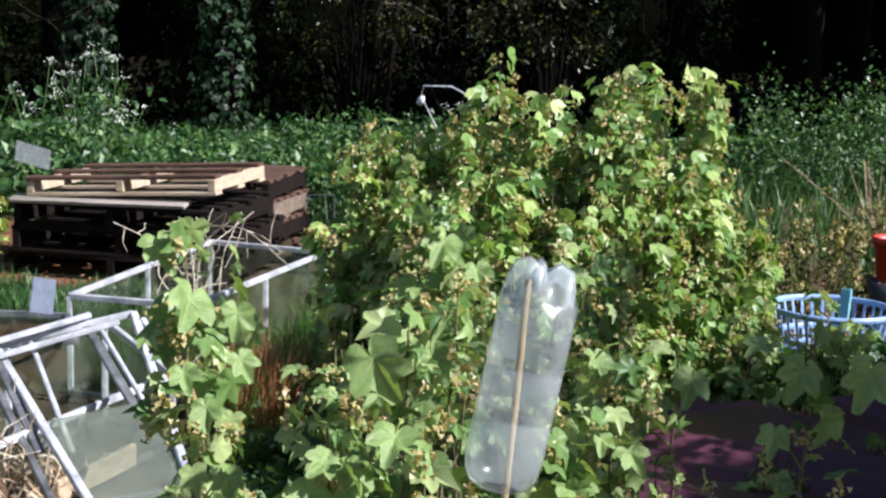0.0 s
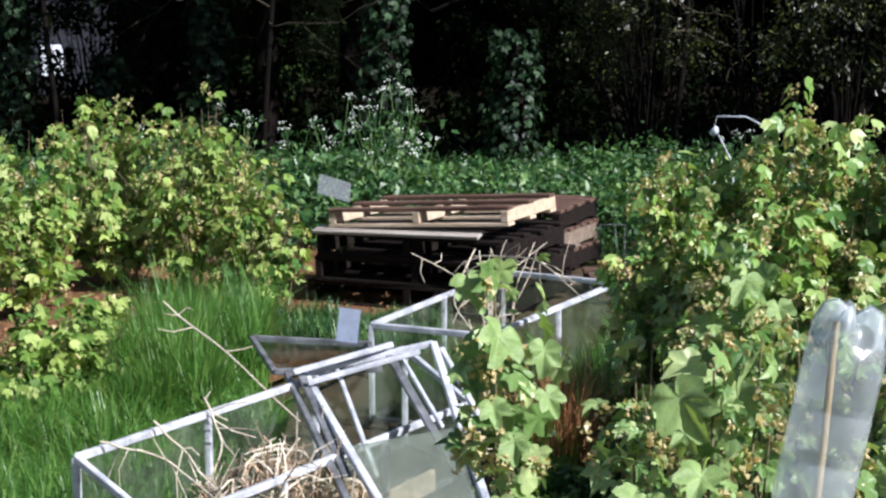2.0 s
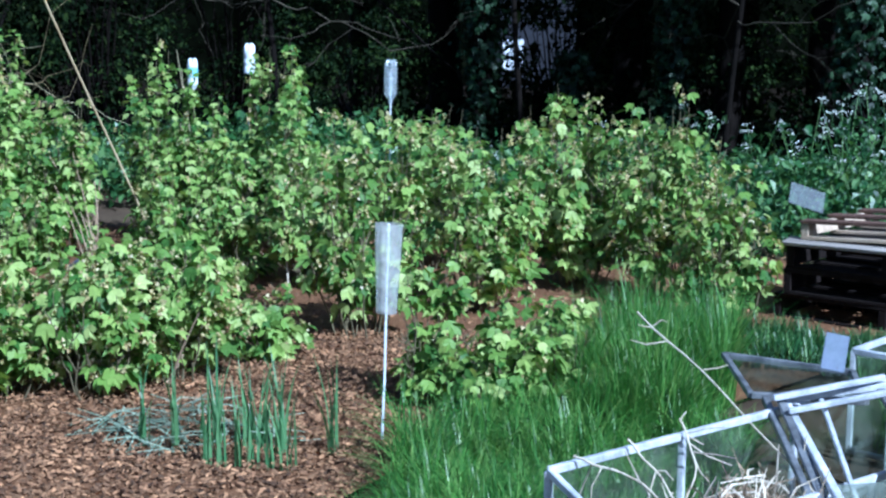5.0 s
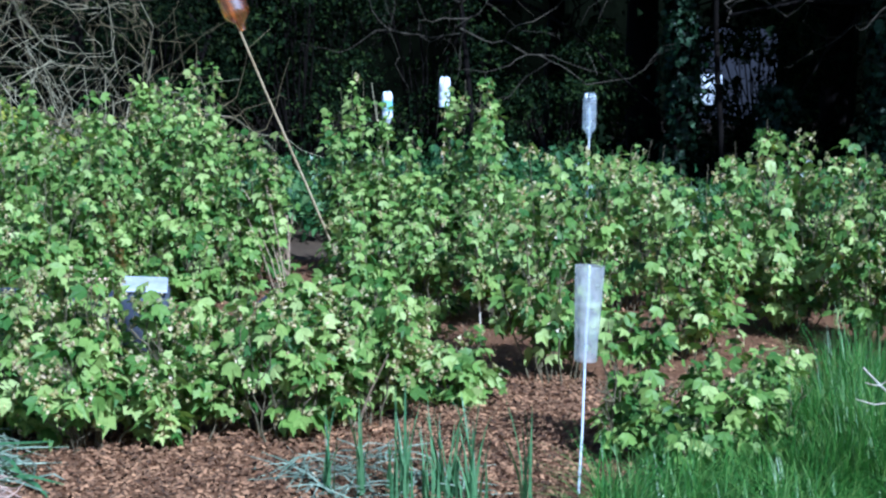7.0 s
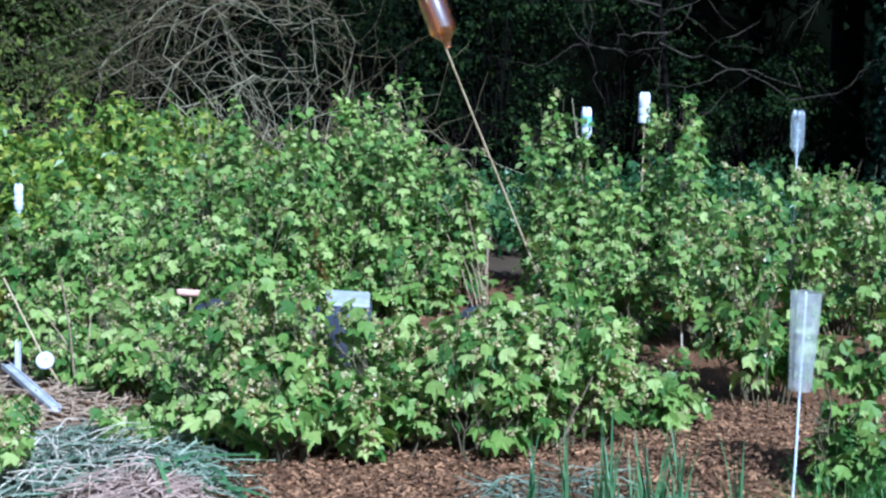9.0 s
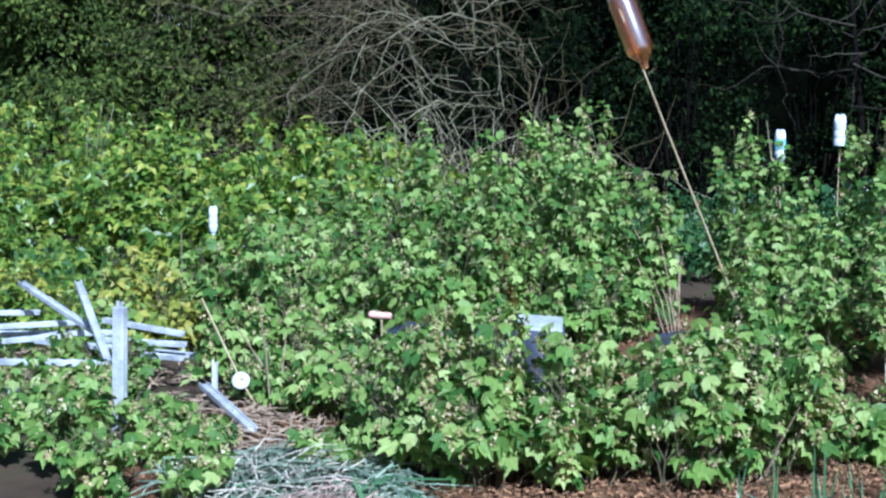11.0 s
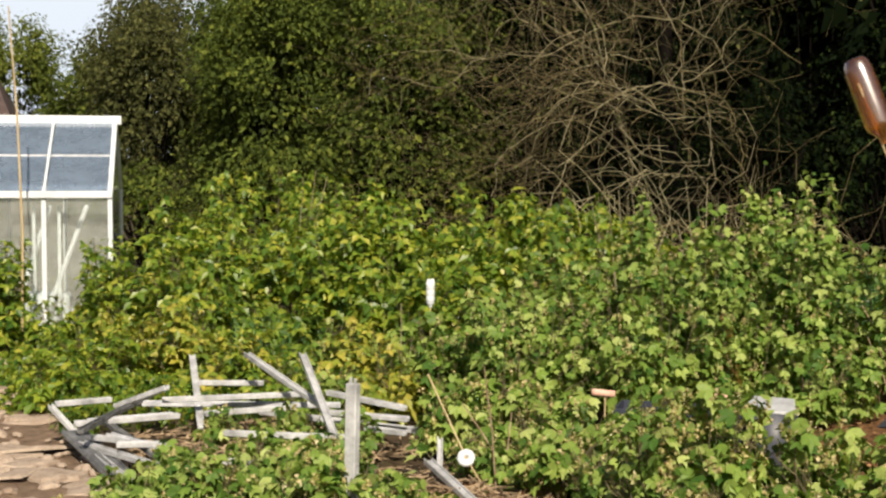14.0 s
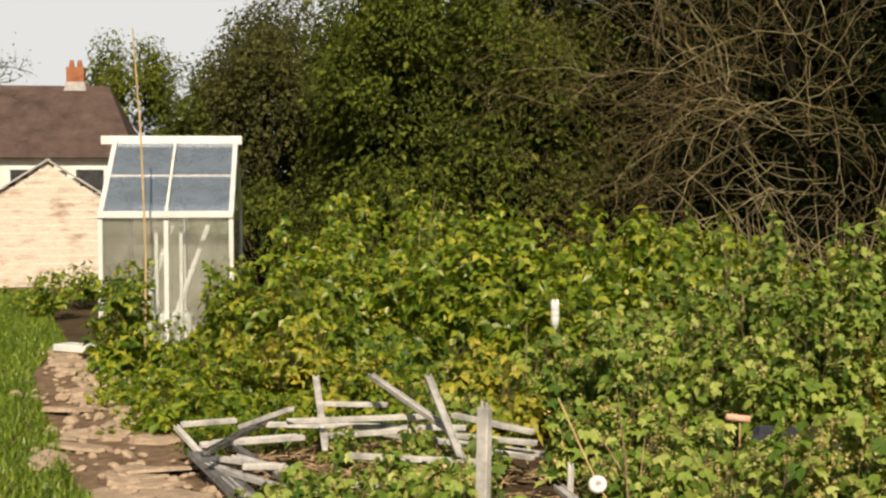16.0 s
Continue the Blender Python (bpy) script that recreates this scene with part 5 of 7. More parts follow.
SH = "currant shoot with broad pale veined leaves and cream blossom"
leafy_shoot(SH, (-0.04, 2.2, 0), (-0.07, 2.23, 1.2), [(-0.1, 2.19, 1.18, 0.085), (-0.045, 2.12, 1.11, 0.1), (0.02, 2.17, 1.08, 0.07), (0.03, 2.16, 1.01, 0.06), (-0.05, 2.11, 1.0, 0.06), (0.02, 2.08, 0.85, 0.06), (-0.02, 2.13, 0.94, 0.06), (-0.06, 2.2, 1.05, 0.05)], 1)
leafy_shoot(SH, (0.28, 2.02, 0), (0.29, 1.98, 1.12), [(0.25, 1.91, 1.075, 0.11), (0.33, 2.01, 1.06, 0.075), (0.275, 1.9, 0.97, 0.085), (0.31, 2.0, 1.0, 0.06), (0.25, 1.95, 1.02, 0.05), (0.33, 1.95, 0.92, 0.06), (0.22, 1.93, 0.9, 0.07)], 2)
leafy_shoot(SH, (0.17, 1.98, 0), (0.18, 1.95, 0.98), [(0.16, 1.89, 0.89, 0.075), (0.18, 1.89, 0.94, 0.06), (0.13, 1.95, 0.96, 0.05), (0.21, 1.92, 0.86, 0.06)], 3)
leafy_shoot(SH, (0.62, 2.45, 0), (0.64, 2.42, 1.0), [(0.68, 2.39, 0.9, 0.085), (0.6, 2.4, 0.97, 0.07), (0.57, 2.36, 0.86, 0.08), (0.66, 2.36, 0.82, 0.07)], 4)
leafy_shoot(SH, (1.0, 2.6, 0), (1.0, 2.52, 1.0), [(0.97, 2.5, 0.93, 0.1), (1.06, 2.4, 0.95, 0.11), (0.9, 2.5, 0.98, 0.07), (1.02, 2.48, 0.85, 0.08), (0.92, 2.45, 0.83, 0.07)], 5, 28)
leafy_shoot(SH, (0.52, 2.15, 0), (0.53, 2.12, 0.95), [(0.54, 2.08, 0.85, 0.08), (0.48, 2.1, 0.9, 0.06), (0.58, 2.1, 0.92, 0.05)], 6)
leafy_shoot(SH, (0.32, 2.85, 0), (0.33, 2.8, 1.18), [(0.33, 2.73, 1.11, 0.09), (0.4, 2.78, 1.05, 0.07), (0.27, 2.76, 1.02, 0.07), (0.37, 2.74, 0.95, 0.07)], 7)
leafy_shoot(SH, (0.84, 3.05, 0), (0.83, 2.98, 0.86), [(0.85, 2.93, 0.8, 0.1), (0.79, 2.95, 0.75, 0.07), (0.74, 2.92, 0.7, 0.07)], 8, 24)

# low growth among the profiles
for n, (x, y, h, w) in enumerate([(-8.1, 3.6, 0.2, 0.3), (-7.5, 3.1, 0.2, 0.3), (-6.75, 4.3, 0.26, 0.4), (-6.95, 3.2, 0.22, 0.4), (-8.6, 4.5, 0.36, 0.6), (-7.2, 2.8, 0.18, 0.4), (-7.8, 3.85, 0.24, 0.3), (-6.35, 2.2, 0.2, 0.4), (-6.6, 2.45, 0.24, 0.4), (-5.2, 3.75, 0.2, 0.35), (-5.1, 3.1, 0.2, 0.35), (-6.95, 3.65, 0.2, 0.35), (-6.55, 3.5, 0.2, 0.35), (-7.3, 3.5, 0.24, 0.4), (-6.2, 3.6, 0.17, 0.3), (-7.5, 4.0, 0.26, 0.4), (-6.45, 4.35, 0.2, 0.3), (-5.55, 2.95, 0.26, 0.4)]):
    bush("currant_bush", "low currant shoots growing through the heap of profiles" if n < 7 else "low currant shoots over the cut grass", "bush", x, y, h, w, 600 + n, stems=12, leaf=0.078, gap=0.02, group="low currant bushes of the front row", blossom=0.6, low=0.5, start=0.1)

# ---- raspberries and brambles ----
for n, (x, y, h, w) in enumerate([(-15.6, 7.3, 1.42, 1.9), (-13.6, 7.2, 1.28, 1.7), (-13.0, 8.3, 1.22, 1.7), (-12.3, 9.2, 1.15, 1.7), (-11.8, 6.6, 1.15, 1.5), (-11.4, 7.6, 1.2, 1.5), (-10.8, 8.6, 1.12, 1.4), (-10.2, 7.0, 1.0, 1.3), (-10.0, 6.0, 0.85, 1.2), (-14.8, 6.2, 1.1, 1.4), (-10.1, 8.0, 1.1, 1.2), (-12.9, 5.7, 0.95, 1.2), (-11.4, 5.5, 0.42, 0.8), (-9.6, 9.0, 1.0, 1.0)]):
    bush("raspberry_bush", "dense raspberry thicket in light green leaf", "bush", x, y, h, w, 500 + n, stems=int(24 * w), leaf=0.19, gap=0.034, template=TRIPLE, leaf_mat_=RASPBERRY, blossom=0, group="raspberry thicket", low=0.5, hollow=-0.02, start=0.4)
for n, (x, y, h, w) in enumerate([(-12.8, 4.75, 0.62, 0.9), (-12.0, 4.5, 0.5, 0.8), (-11.2, 4.7, 0.45, 0.8)]):
    bush("raspberry_bush", "yellowing raspberry leaves by the path", "bush", x, y, h, w, 530 + n, stems=18, leaf=0.14, gap=0.034, template=TRIPLE, leaf_mat_=YELLOWING if n == 0 else RASPBERRY, blossom=0, group="raspberry thicket", low=0.5)
for n, (x, y, h, w) in enumerate([(-12.95, 3.72, 0.95, 0.42), (-12.7, 4.6, 0.85, 0.7), (-18.0, 4.1, 0.55, 1.0), (-19.5, 5.0, 0.5, 1.2), (-12.2, 4.0, 0.5, 0.7), (-11.4, 3.75, 0.35, 0.7), (-9.9, 3.2, 0.35, 0.6), (-10.6, 3.7, 0.4, 0.7), (-9.3, 4.4, 0.4, 0.6)]):
    bush("raspberry_bush", "raspberry canes growing against the glasshouse" if n < 2 else "low raspberry canes among weeds", "bush", x, y, h, w, 540 + n, stems=14, leaf=0.13, gap=0.032, template=TRIPLE, leaf_mat_=RASPBERRY, blossom=0, group="raspberry thicket", low=0.4)
# growth round the foot of the glasshouse
for n, (x, y, h, w) in enumerate([(-12.6, 3.5, 0.95, 0.5), (-12.1, 4.35, 0.9, 0.6), (-11.6, 4.7, 0.85, 0.8), (-11.0, 4.0, 0.5, 0.5), (-10.6, 4.3, 0.55, 0.6), (-9.6, 4.25, 0.42, 0.5), (-9.2, 5.0, 0.5, 0.5), (-8.4, 4.75, 0.45, 0.45)]):
    bush("raspberry_bush", "raspberry canes crowding the glasshouse" if n < 3 else "yellowing raspberry leaves by the path", "bush", x, y, h, w, 570 + n, stems=16, leaf=0.15, gap=0.03, template=TRIPLE, leaf_mat_=RASPBERRY if n < 3 else YELLOWING, blossom=0, group="raspberry thicket", low=0.4)
# scrub on the far side
for n, (x, y, h, w) in enumerate([(2.2, 7.5, 0.6, 0.6), (2.6, 7.9, 0.65, 0.6)]):
    bush("small_shrub", "small brownish-green shrub behind the basket", "bush", x, y, h, w, 560 + n, stems=16, leaf=0.05, gap=0.018, template=OVATE, leaf_mat_=HEDGE, blossom=0.8, low=0.5)

# ---- bottles on canes ----
def bottle(ob, kind, size=1.0, material=PET, m=None, label=""):
    """A drinks bottle upside down, with the footed base up; kind cut has its neck cut away."""
    r = 0.053 * size
    prof = [(r * 0.98, 0.0), (r, 0.02), (r, 0.06), (r * 0.965, 0.063), (r, 0.066), (r, 0.13), (r * 0.965, 0.133), (r, 0.136), (r, 0.19), (r * 1.0, 0.225), (r * 0.96, 0.25), (r * 0.8, 0.272), (r * 0.45, 0.28), (0.002, 0.266)]
    if kind == "whole":
        prof = [(0.014, -0.075), (0.014, -0.05), (0.018, -0.048), (0.016, -0.04), (0.03, -0.025), (r * 0.85, -0.008)] + prof
        n0 = 6
    elif kind == "cut":
        prof = [(r * 0.55, -0.036), (r * 0.8, -0.028), (r * 0.93, -0.014)] + prof
        n0 = 3
    elif kind == "smooth":
        prof = [(0.014, -0.06), (0.016, -0.045), (0.026, -0.03), (r * 0.7, -0.012), (r * 0.95, 0.005)] + [(r, 0.02), (r * 1.01, 0.1), (r * 1.01, 0.19), (r * 0.98, 0.225), (r * 0.9, 0.255), (r * 0.72, 0.272), (r * 0.4, 0.278), (0.002, 0.27)]
        n0 = 3
    elif kind == "sheath":
        prof = [(r * 0.78, 0.0), (r * 0.8, 0.03), (r * 0.82, 0.1), (r * 0.87, 0.105), (r * 0.86, 0.11), (r * 0.92, 0.2), (r * 0.97, 0.206), (r * 0.95, 0.212), (r, 0.3), (r * 1.04, 0.35)]
        n0 = 99
    else:
        n0 = 0
    v, f = lathe([(a, b * size) for a, b in prof], 30, 5, n0 + 10, 0.3)
    return part("bottle", mesh_of("bottle", v, f, material, True), None, ob, label, m)


def bottle_cane(label, foot, top, bottle_at, kind, size=1.0, material=PET, cane=CANE, thick=0.006, extra=None, tilt=None):
    """A cane in the ground with a bottle slipped over its top."""
    ob = thing("bottle_cane", label, "plant stake", foot, group="bottles on canes")
    d = Vector(top) - Vector(foot)
    q = np.linspace(0, 1, 8)[:, None]
    v, f = tubes([(np.array(d)[None] * q + np.random.default_rng(int(foot[0] * 100) % 97).normal(0, 0.0015, (8, 3)) * q * (1 - q) * 4, np.linspace(thick, thick * 0.8, 8))], 7)
    part("cane", mesh_of("cane", v, f, cane, True), None, ob, "thin pale cane")
    along_ = d.to_track_quat("Z", "Y").to_matrix().to_4x4()
    if tilt:
        along_ = pose(0, 0, 0, *tilt)
    b = bottle(ob, kind, size, material, Matrix.Translation(Vector(bottle_at) - Vector(foot)) @ along_)
    if extra:
        v, f = lathe([(0.0555 * size, z * size) for z in (0.08, 0.09, 0.17, 0.18)], 30)
        part("label", mesh_of("label", v, f, extra, True), None, b, "faded wrap-round label")
    return ob


bottle_cane("cloudy upturned plastic bottle on a bamboo cane", (0.37, 1.91, 0.0), (0.455, 1.965, 1.19), (0.428, 1.955, 0.928), "cut", 1.05, thick=0.0065, tilt=(-5, 11, 0))
bottle_cane("clear plastic bottle sleeve over a thin stake", (-2.785, 4.87, 0.0), (-2.778, 4.9, 0.85), (-2.78, 4.89, 0.5), "sheath", 1.0, material=PET_CLEAR, cane=WHITE_PLASTIC, thick=0.0055)
bottle_cane("clear plastic bottle upside down on a cane", (-4.96, 8.55, 0.0), (-4.97, 8.58, 1.3), (-4.97, 8.58, 1.15), "whole", 0.84, cane=WHITE_PLASTIC)
bottle_cane("white bottle with a turquoise label on a cane", (-7.5, 9.7, 0.0), (-7.57, 9.76, 1.3), (-7.57, 9.76, 1.1), "whole", 0.8, material=WHITE_PLASTIC, extra=BLUE_LABEL)
bottle_cane("white plastic tube over a cane", (-7.76, 10.8, 0.0), (-7.78, 10.84, 1.4), (-7.78, 10.83, 1.17), "sleeve", 0.95, material=WHITE_PLASTIC)
bottle_cane("amber plastic bottle on a leaning bamboo cane", (-5.46, 6.94, 0.0), (-5.37, 5.61, 2.0), (-5.34, 5.74, 1.79), "smooth", 1.3, material=PET_AMBER, thick=0.0065, tilt=(10, -20, 0))
bottle_cane("small white bottle on a cane among the bushes", (-9.05, 5.51, 0.0), (-9.07, 5.52, 0.78), (-9.07, 5.52, 0.66), "whole", 0.56, material=WHITE_PLASTIC)


# ---- pallets ----
def pallet(label, at, turn, size=(1.2, 1.0, 0.14), wood=OLD_PINE, deck=5, top_wood=None, tilt=(0, 0), seed=0, group="stacked pallets"):
    rg = np.random.default_rng(seed)
    L, W, H_ = size
    ob = tagged(new("pallet"), label, "pallet", group)
    ob.matrix_basis = pose(*at, tilt[0], tilt[1], turn)
    for k in range(3):
        x = (-0.5 + k * 0.5) * (L - 0.05)
        part("stringer", box(bmesh.new(), (0.045, W, H_ - 0.044), (x, 0, H_ / 2), None, 0.004), wood, ob)
    for k in range(deck):
        y = (-0.5 + k / (deck - 1)) * (W - 0.095)
        part("deck_board", box(bmesh.new(), (L + rg.normal(0, 0.01), 0.095, 0.021), (rg.normal(0, 0.006), y, H_ - 0.0105), pose(0, 0, 0, rz=rg.normal(0, 0.6)), 0.003), top_wood or wood, ob)
    for k in range(3):
        y = (-0.5 + k * 0.5) * (W - 0.095)
        part("base_board", box(bmesh.new(), (L, 0.095, 0.021), (0, y, 0.0105), None, 0.003), wood, ob)
    return ob


PT = -12.5
ca, sa = math.cos(radians(PT)), math.sin(radians(PT))


def stack_at(u, v, z):
    """A place on the main stack: u along its front, v away from the camera."""
    return (-2.035 + u * ca - v * sa, 8.1 + u * sa + v * ca, z)


# Lower pallets carry the stack's shade in their wood colour.
pallet("wooden pallet at the bottom of the stack, coloured near-black for shade", stack_at(0.5, 0.5, 0.0), PT, (1.3, 1.0, 0.145), SHADED_PINE, 6, seed=1)
pallet("wooden pallet in the stack, coloured near-black for shade", stack_at(0.54, 0.5, 0.145), PT + 1.5, (1.28, 1.0, 0.145), SHADED_PINE, 6, seed=2)
pallet("weathered wooden pallet in the stack, coloured near-black for shade", stack_at(0.52, 0.48, 0.29), PT - 1, (1.18, 1.0, 0.145), SHADED_PINE, 6, SHADED_PINE, seed=3)
pallet("new pale pine pallet with wide gaps on top of the stack", stack_at(0.565, 0.39, 0.49), PT, (1.13, 0.78, 0.11), PALE_PINE, 3, RED_PINE, tilt=(0, -3.2), seed=4)
board = tagged(part("plank", box(bmesh.new(), (1.05, 0.11, 0.02), (0, 0, 0), None, 0.003), GREY_BOARD, m=pose(*stack_at(0.44, 0.0, 0.455), 12, -1.0, PT)), "grey weathered plank lying under the top pallet", "plank")
for n in range(3):
    pallet("dark brown old pallet in the second stack", (-1.05, 9.75, 0.15 * n), -14 + 2 * n, (0.62, 0.9, 0.145), SHADED_PINE if n != 1 else OLD_PINE, 7, RED_PINE, seed=10 + n, group="second pallet stack")
pallet("broken weathered pallet lying on the ground", (-0.2, 9.0, -0.02), 15, (0.8, 0.6, 0.11), RED_PINE, 4, seed=20)
tagged(part("plastic_scrap", box(bmesh.new(), (0.22, 0.15, 0.003), (0, 0, 0), None, 0.0, 0.98), DULL_SHEET, m=pose(-2.18, 8.75, 0.62, 52, 18, 30)), "scrap of cloudy plastic sheet leaning on the pallets", "plastic sheet")


stand = thing("metal_frame", "thin dark metal frame standing behind the pallets", "frame", (0, 0, 0))
part("rod", mesh_of("rod", *tubes([(np.array([(-0.536, 9.043, 0.153), (-0.545, 9.076, 0.384), (-0.403, 9.187, 0.374), (-0.394, 9.151, 0.125)]), 0.005)], 6), BLACK_PLASTIC, True), None, stand)

# ---- cold frames ----
def profile(label, rows, parent, w=0.02, h=0.024, material=ALU, name="rail"):
    for a, b in rows:
        part(name, bars((a, b), w=w, h=h), material, parent, label)


def pane(corners, parent, thick=0.004, material=GLASS):
    a, b, c, d = (Vector(q) for q in corners)
    n = (b - a).cross(c - a).normalized() * thick
    bm = bmesh.new()
    vs = [bm.verts.new(q) for q in (a, b, c, d)] + [bm.verts.new(q + n) for q in (a, b, c, d)]
    for f in ((3, 2, 1, 0), (4, 5, 6, 7), (0, 1, 5, 4), (1, 2, 6, 5), (2, 3, 7, 6), (3, 0, 4, 7)):
        bm.faces.new([vs[i] for i in f])
    ob = part("pane", bm, material, parent)
    ob.visible_shadow = False
    return ob


def cold_frame(label, corners, h_left, h_right, posts=3):
    """A low glazed box from plan corners: near left, far left, far right, near right."""
    nl, fl, fr, nr = (Vector((x, y, 0)) for x, y in corners)
    ob = thing("garden_box", label, "cold frame", (0, 0, 0), group="cold frames")
    up = {0: h_left, 1: h_left, 2: h_right, 3: h_right}
    pts = [nl, fl, fr, nr]
    for i in range(4):
        a, b = pts[i], pts[(i + 1) % 4]
        za, zb = Vector((0, 0, up[i])), Vector((0, 0, up[(i + 1) % 4]))
        profile("", [(a + za, b + zb)], ob)
        profile("", [(a + Vector((0, 0, 0.01)), b + Vector((0, 0, 0.01)))], ob, 0.025, 0.02, ALU_DARK)
        n = posts if i % 2 == 0 else 2
        for k in range(n):
            s = k / (n - 1)
            if k == n - 1:
                continue
            p, z = a.lerp(b, s), za.lerp(zb, s)
            profile("", [(p, p + z)], ob, 0.022, 0.022, ALU, "post")
        for k in range(n - 1):
            p, q = a.lerp(b, k / (n - 1)), a.lerp(b, (k + 1) / (n - 1))
            pane([p + Vector((0, 0, 0.02)), q + Vector((0, 0, 0.02)), q + za.lerp(zb, (k + 1) / (n - 1)) * 0.96, p + za.lerp(zb, k / (n - 1)) * 0.96], ob)
    return ob


cold_frame("open aluminium cold frame with dirty glass sides", [(-1.525, 3.68), (-0.93, 5.28), (-0.62, 4.98), (-1.2, 3.5)], 0.385, 0.26, 4)
cold_frame("aluminium cold frame with glass sides and grass inside", [(-1.15, 5.63), (-0.83, 7.05), (-0.25, 6.82), (-0.64, 5.5)], 0.4, 0.4, 3)


def sash(label, a, b, c, d, splits=1, material=ALU, w=0.035, group="loose glazed sashes", glazed=True):
    """A loose glazed sash through four corners: upper left, upper right, lower right, lower left."""
    a, b, c, d = (Vector(q) for q in (a, b, c, d))
    ob = thing("glazed_sash", label, "glazed lid", (0, 0, 0), group=group)
    profile("", [(a, b), (d, c)], ob, w, 0.022, material)
    profile("", [(a, d), (b, c)], ob, w, 0.022, material)
    for k in range(1, splits + 1):
        s = k / (splits + 1)
        profile("", [(a.lerp(b, s), d.lerp(c, s))], ob, 0.024, 0.02, ALU_DARK if k % 2 else material)
    if glazed:
        pane([a, b, c, d], ob)
    return ob


lid = sash("aluminium sash with a slipped dusty pane leaning across the cold frame", (-1.147, 4.673, 0.421), (-0.716, 4.800, 0.516), (-0.346, 3.902, 0.175), (-0.623, 3.848, 0.165), 0, w=0.026, glazed=False)
sash("grimy bare sash under the other one", (-1.216, 4.693, 0.411), (-0.883, 4.801, 0.493), (-0.415, 4.047, 0.161), (-0.728, 3.861, 0.150), 0, ALU_DARK, 0.022, glazed=False)
pane([(-0.89, 4.27, 0.285), (-0.54, 4.36, 0.345), (-0.36, 3.93, 0.18), (-0.63, 3.87, 0.17)], lid, 0.004, DUSTED)
slack = thing("glazing_bar", "loose glazing bars slipped down over the sash", "bar", (0, 0, 0))
profile("", [((-1.155, 4.652, 0.433), (-0.850, 4.141, 0.228))], slack, 0.03, 0.012, ALU_DARK)
profile("", [((-1.031, 4.687, 0.433), (-0.762, 4.163, 0.229))], slack, 0.016, 0.014, ALU)
profile("", [((-0.853, 4.721, 0.481), (-0.596, 4.327, 0.301))], slack, 0.03, 0.014, ALU_DARK)
profile("", [((-0.819, 4.731, 0.489), (-0.599, 4.388, 0.332))], slack, 0.014, 0.014, ALU)
profile("", [((-0.723, 4.974, 0.460), (-0.504, 4.649, 0.265))], slack, 0.02, 0.016, ALU)
lining = thing("plank_lining", "weathered boards lining the cold frame's low side", "boards", (0, 0, 0))
for a, b, z in (((-1.12, 3.62, 0.06), (-0.9, 4.15, 0.06), 0.14), ((-0.85, 4.3, 0.05), (-0.7, 4.72, 0.05), 0.11)):
    part("plank", bars((a, b), w=0.02, h=z * 0.7), PALE_PINE if z < 0.12 else OLD_PINE, lining)
sash("flat sash lying against the cold frame", (-1.575, 5.369, 0.385), (-1.076, 5.301, 0.393), (-0.928, 4.864, 0.400), (-1.285, 4.766, 0.398), 0, ALU_DARK, 0.022)
top = thing("loose_rail", "loose aluminium rails laid over the sashes", "rail", (0, 0, 0))
profile("", [((-1.161, 4.599, 0.440), (-0.848, 4.752, 0.518)), ((-1.099, 4.557, 0.415), (-0.748, 4.728, 0.502))], top, 0.024, 0.018)
tagged(part("plastic_offcut", box(bmesh.new(), (0.078, 0.006, 0.125), (0, 0, 0), None, 0.002), HAZY, m=Matrix.Translation((-1.027, 4.824, 0.563)) @ pose(0, 0, 0, -26, 10, 20)), "white plastic offcut propped on the rails", "plastic scrap")

# dry vine stems over the frames
rg = np.random.default_rng(77)


def dry_vine(label, pts, r=0.004, side=6):
    ob = thing("dry_vine", label, "dead stem", (0, 0, 0), group="dry stems over the frames")
    pts = np.array(pts, float)
    k = np.linspace(0, len(pts) - 1, 14)
    i = np.minimum(k.astype(int), len(pts) - 2)
    p = pts[i] + (k - i)[:, None] * (pts[i + 1] - pts[i]) + rg.normal(0, 0.004, (14, 3))
    p[1:-1] = 0.25 * p[:-2] + 0.5 * p[1:-1] + 0.25 * p[2:]
    paths = [(p, np.linspace(r, r * 0.6, 14))]
    for n in range(side):
        j = rg.integers(1, 13)
        e = p[j] + rg.normal(0, 0.08, 3)
        paths.append((np.array([p[j], (p[j] + e) / 2 + rg.normal(0, 0.01, 3), e]), [r * 0.7, r * 0.6, r * 0.4]))
    v, f = tubes(paths, 5)
    stuff(part("stem", mesh_of("stem", v, f, STRAW, True), None, ob))


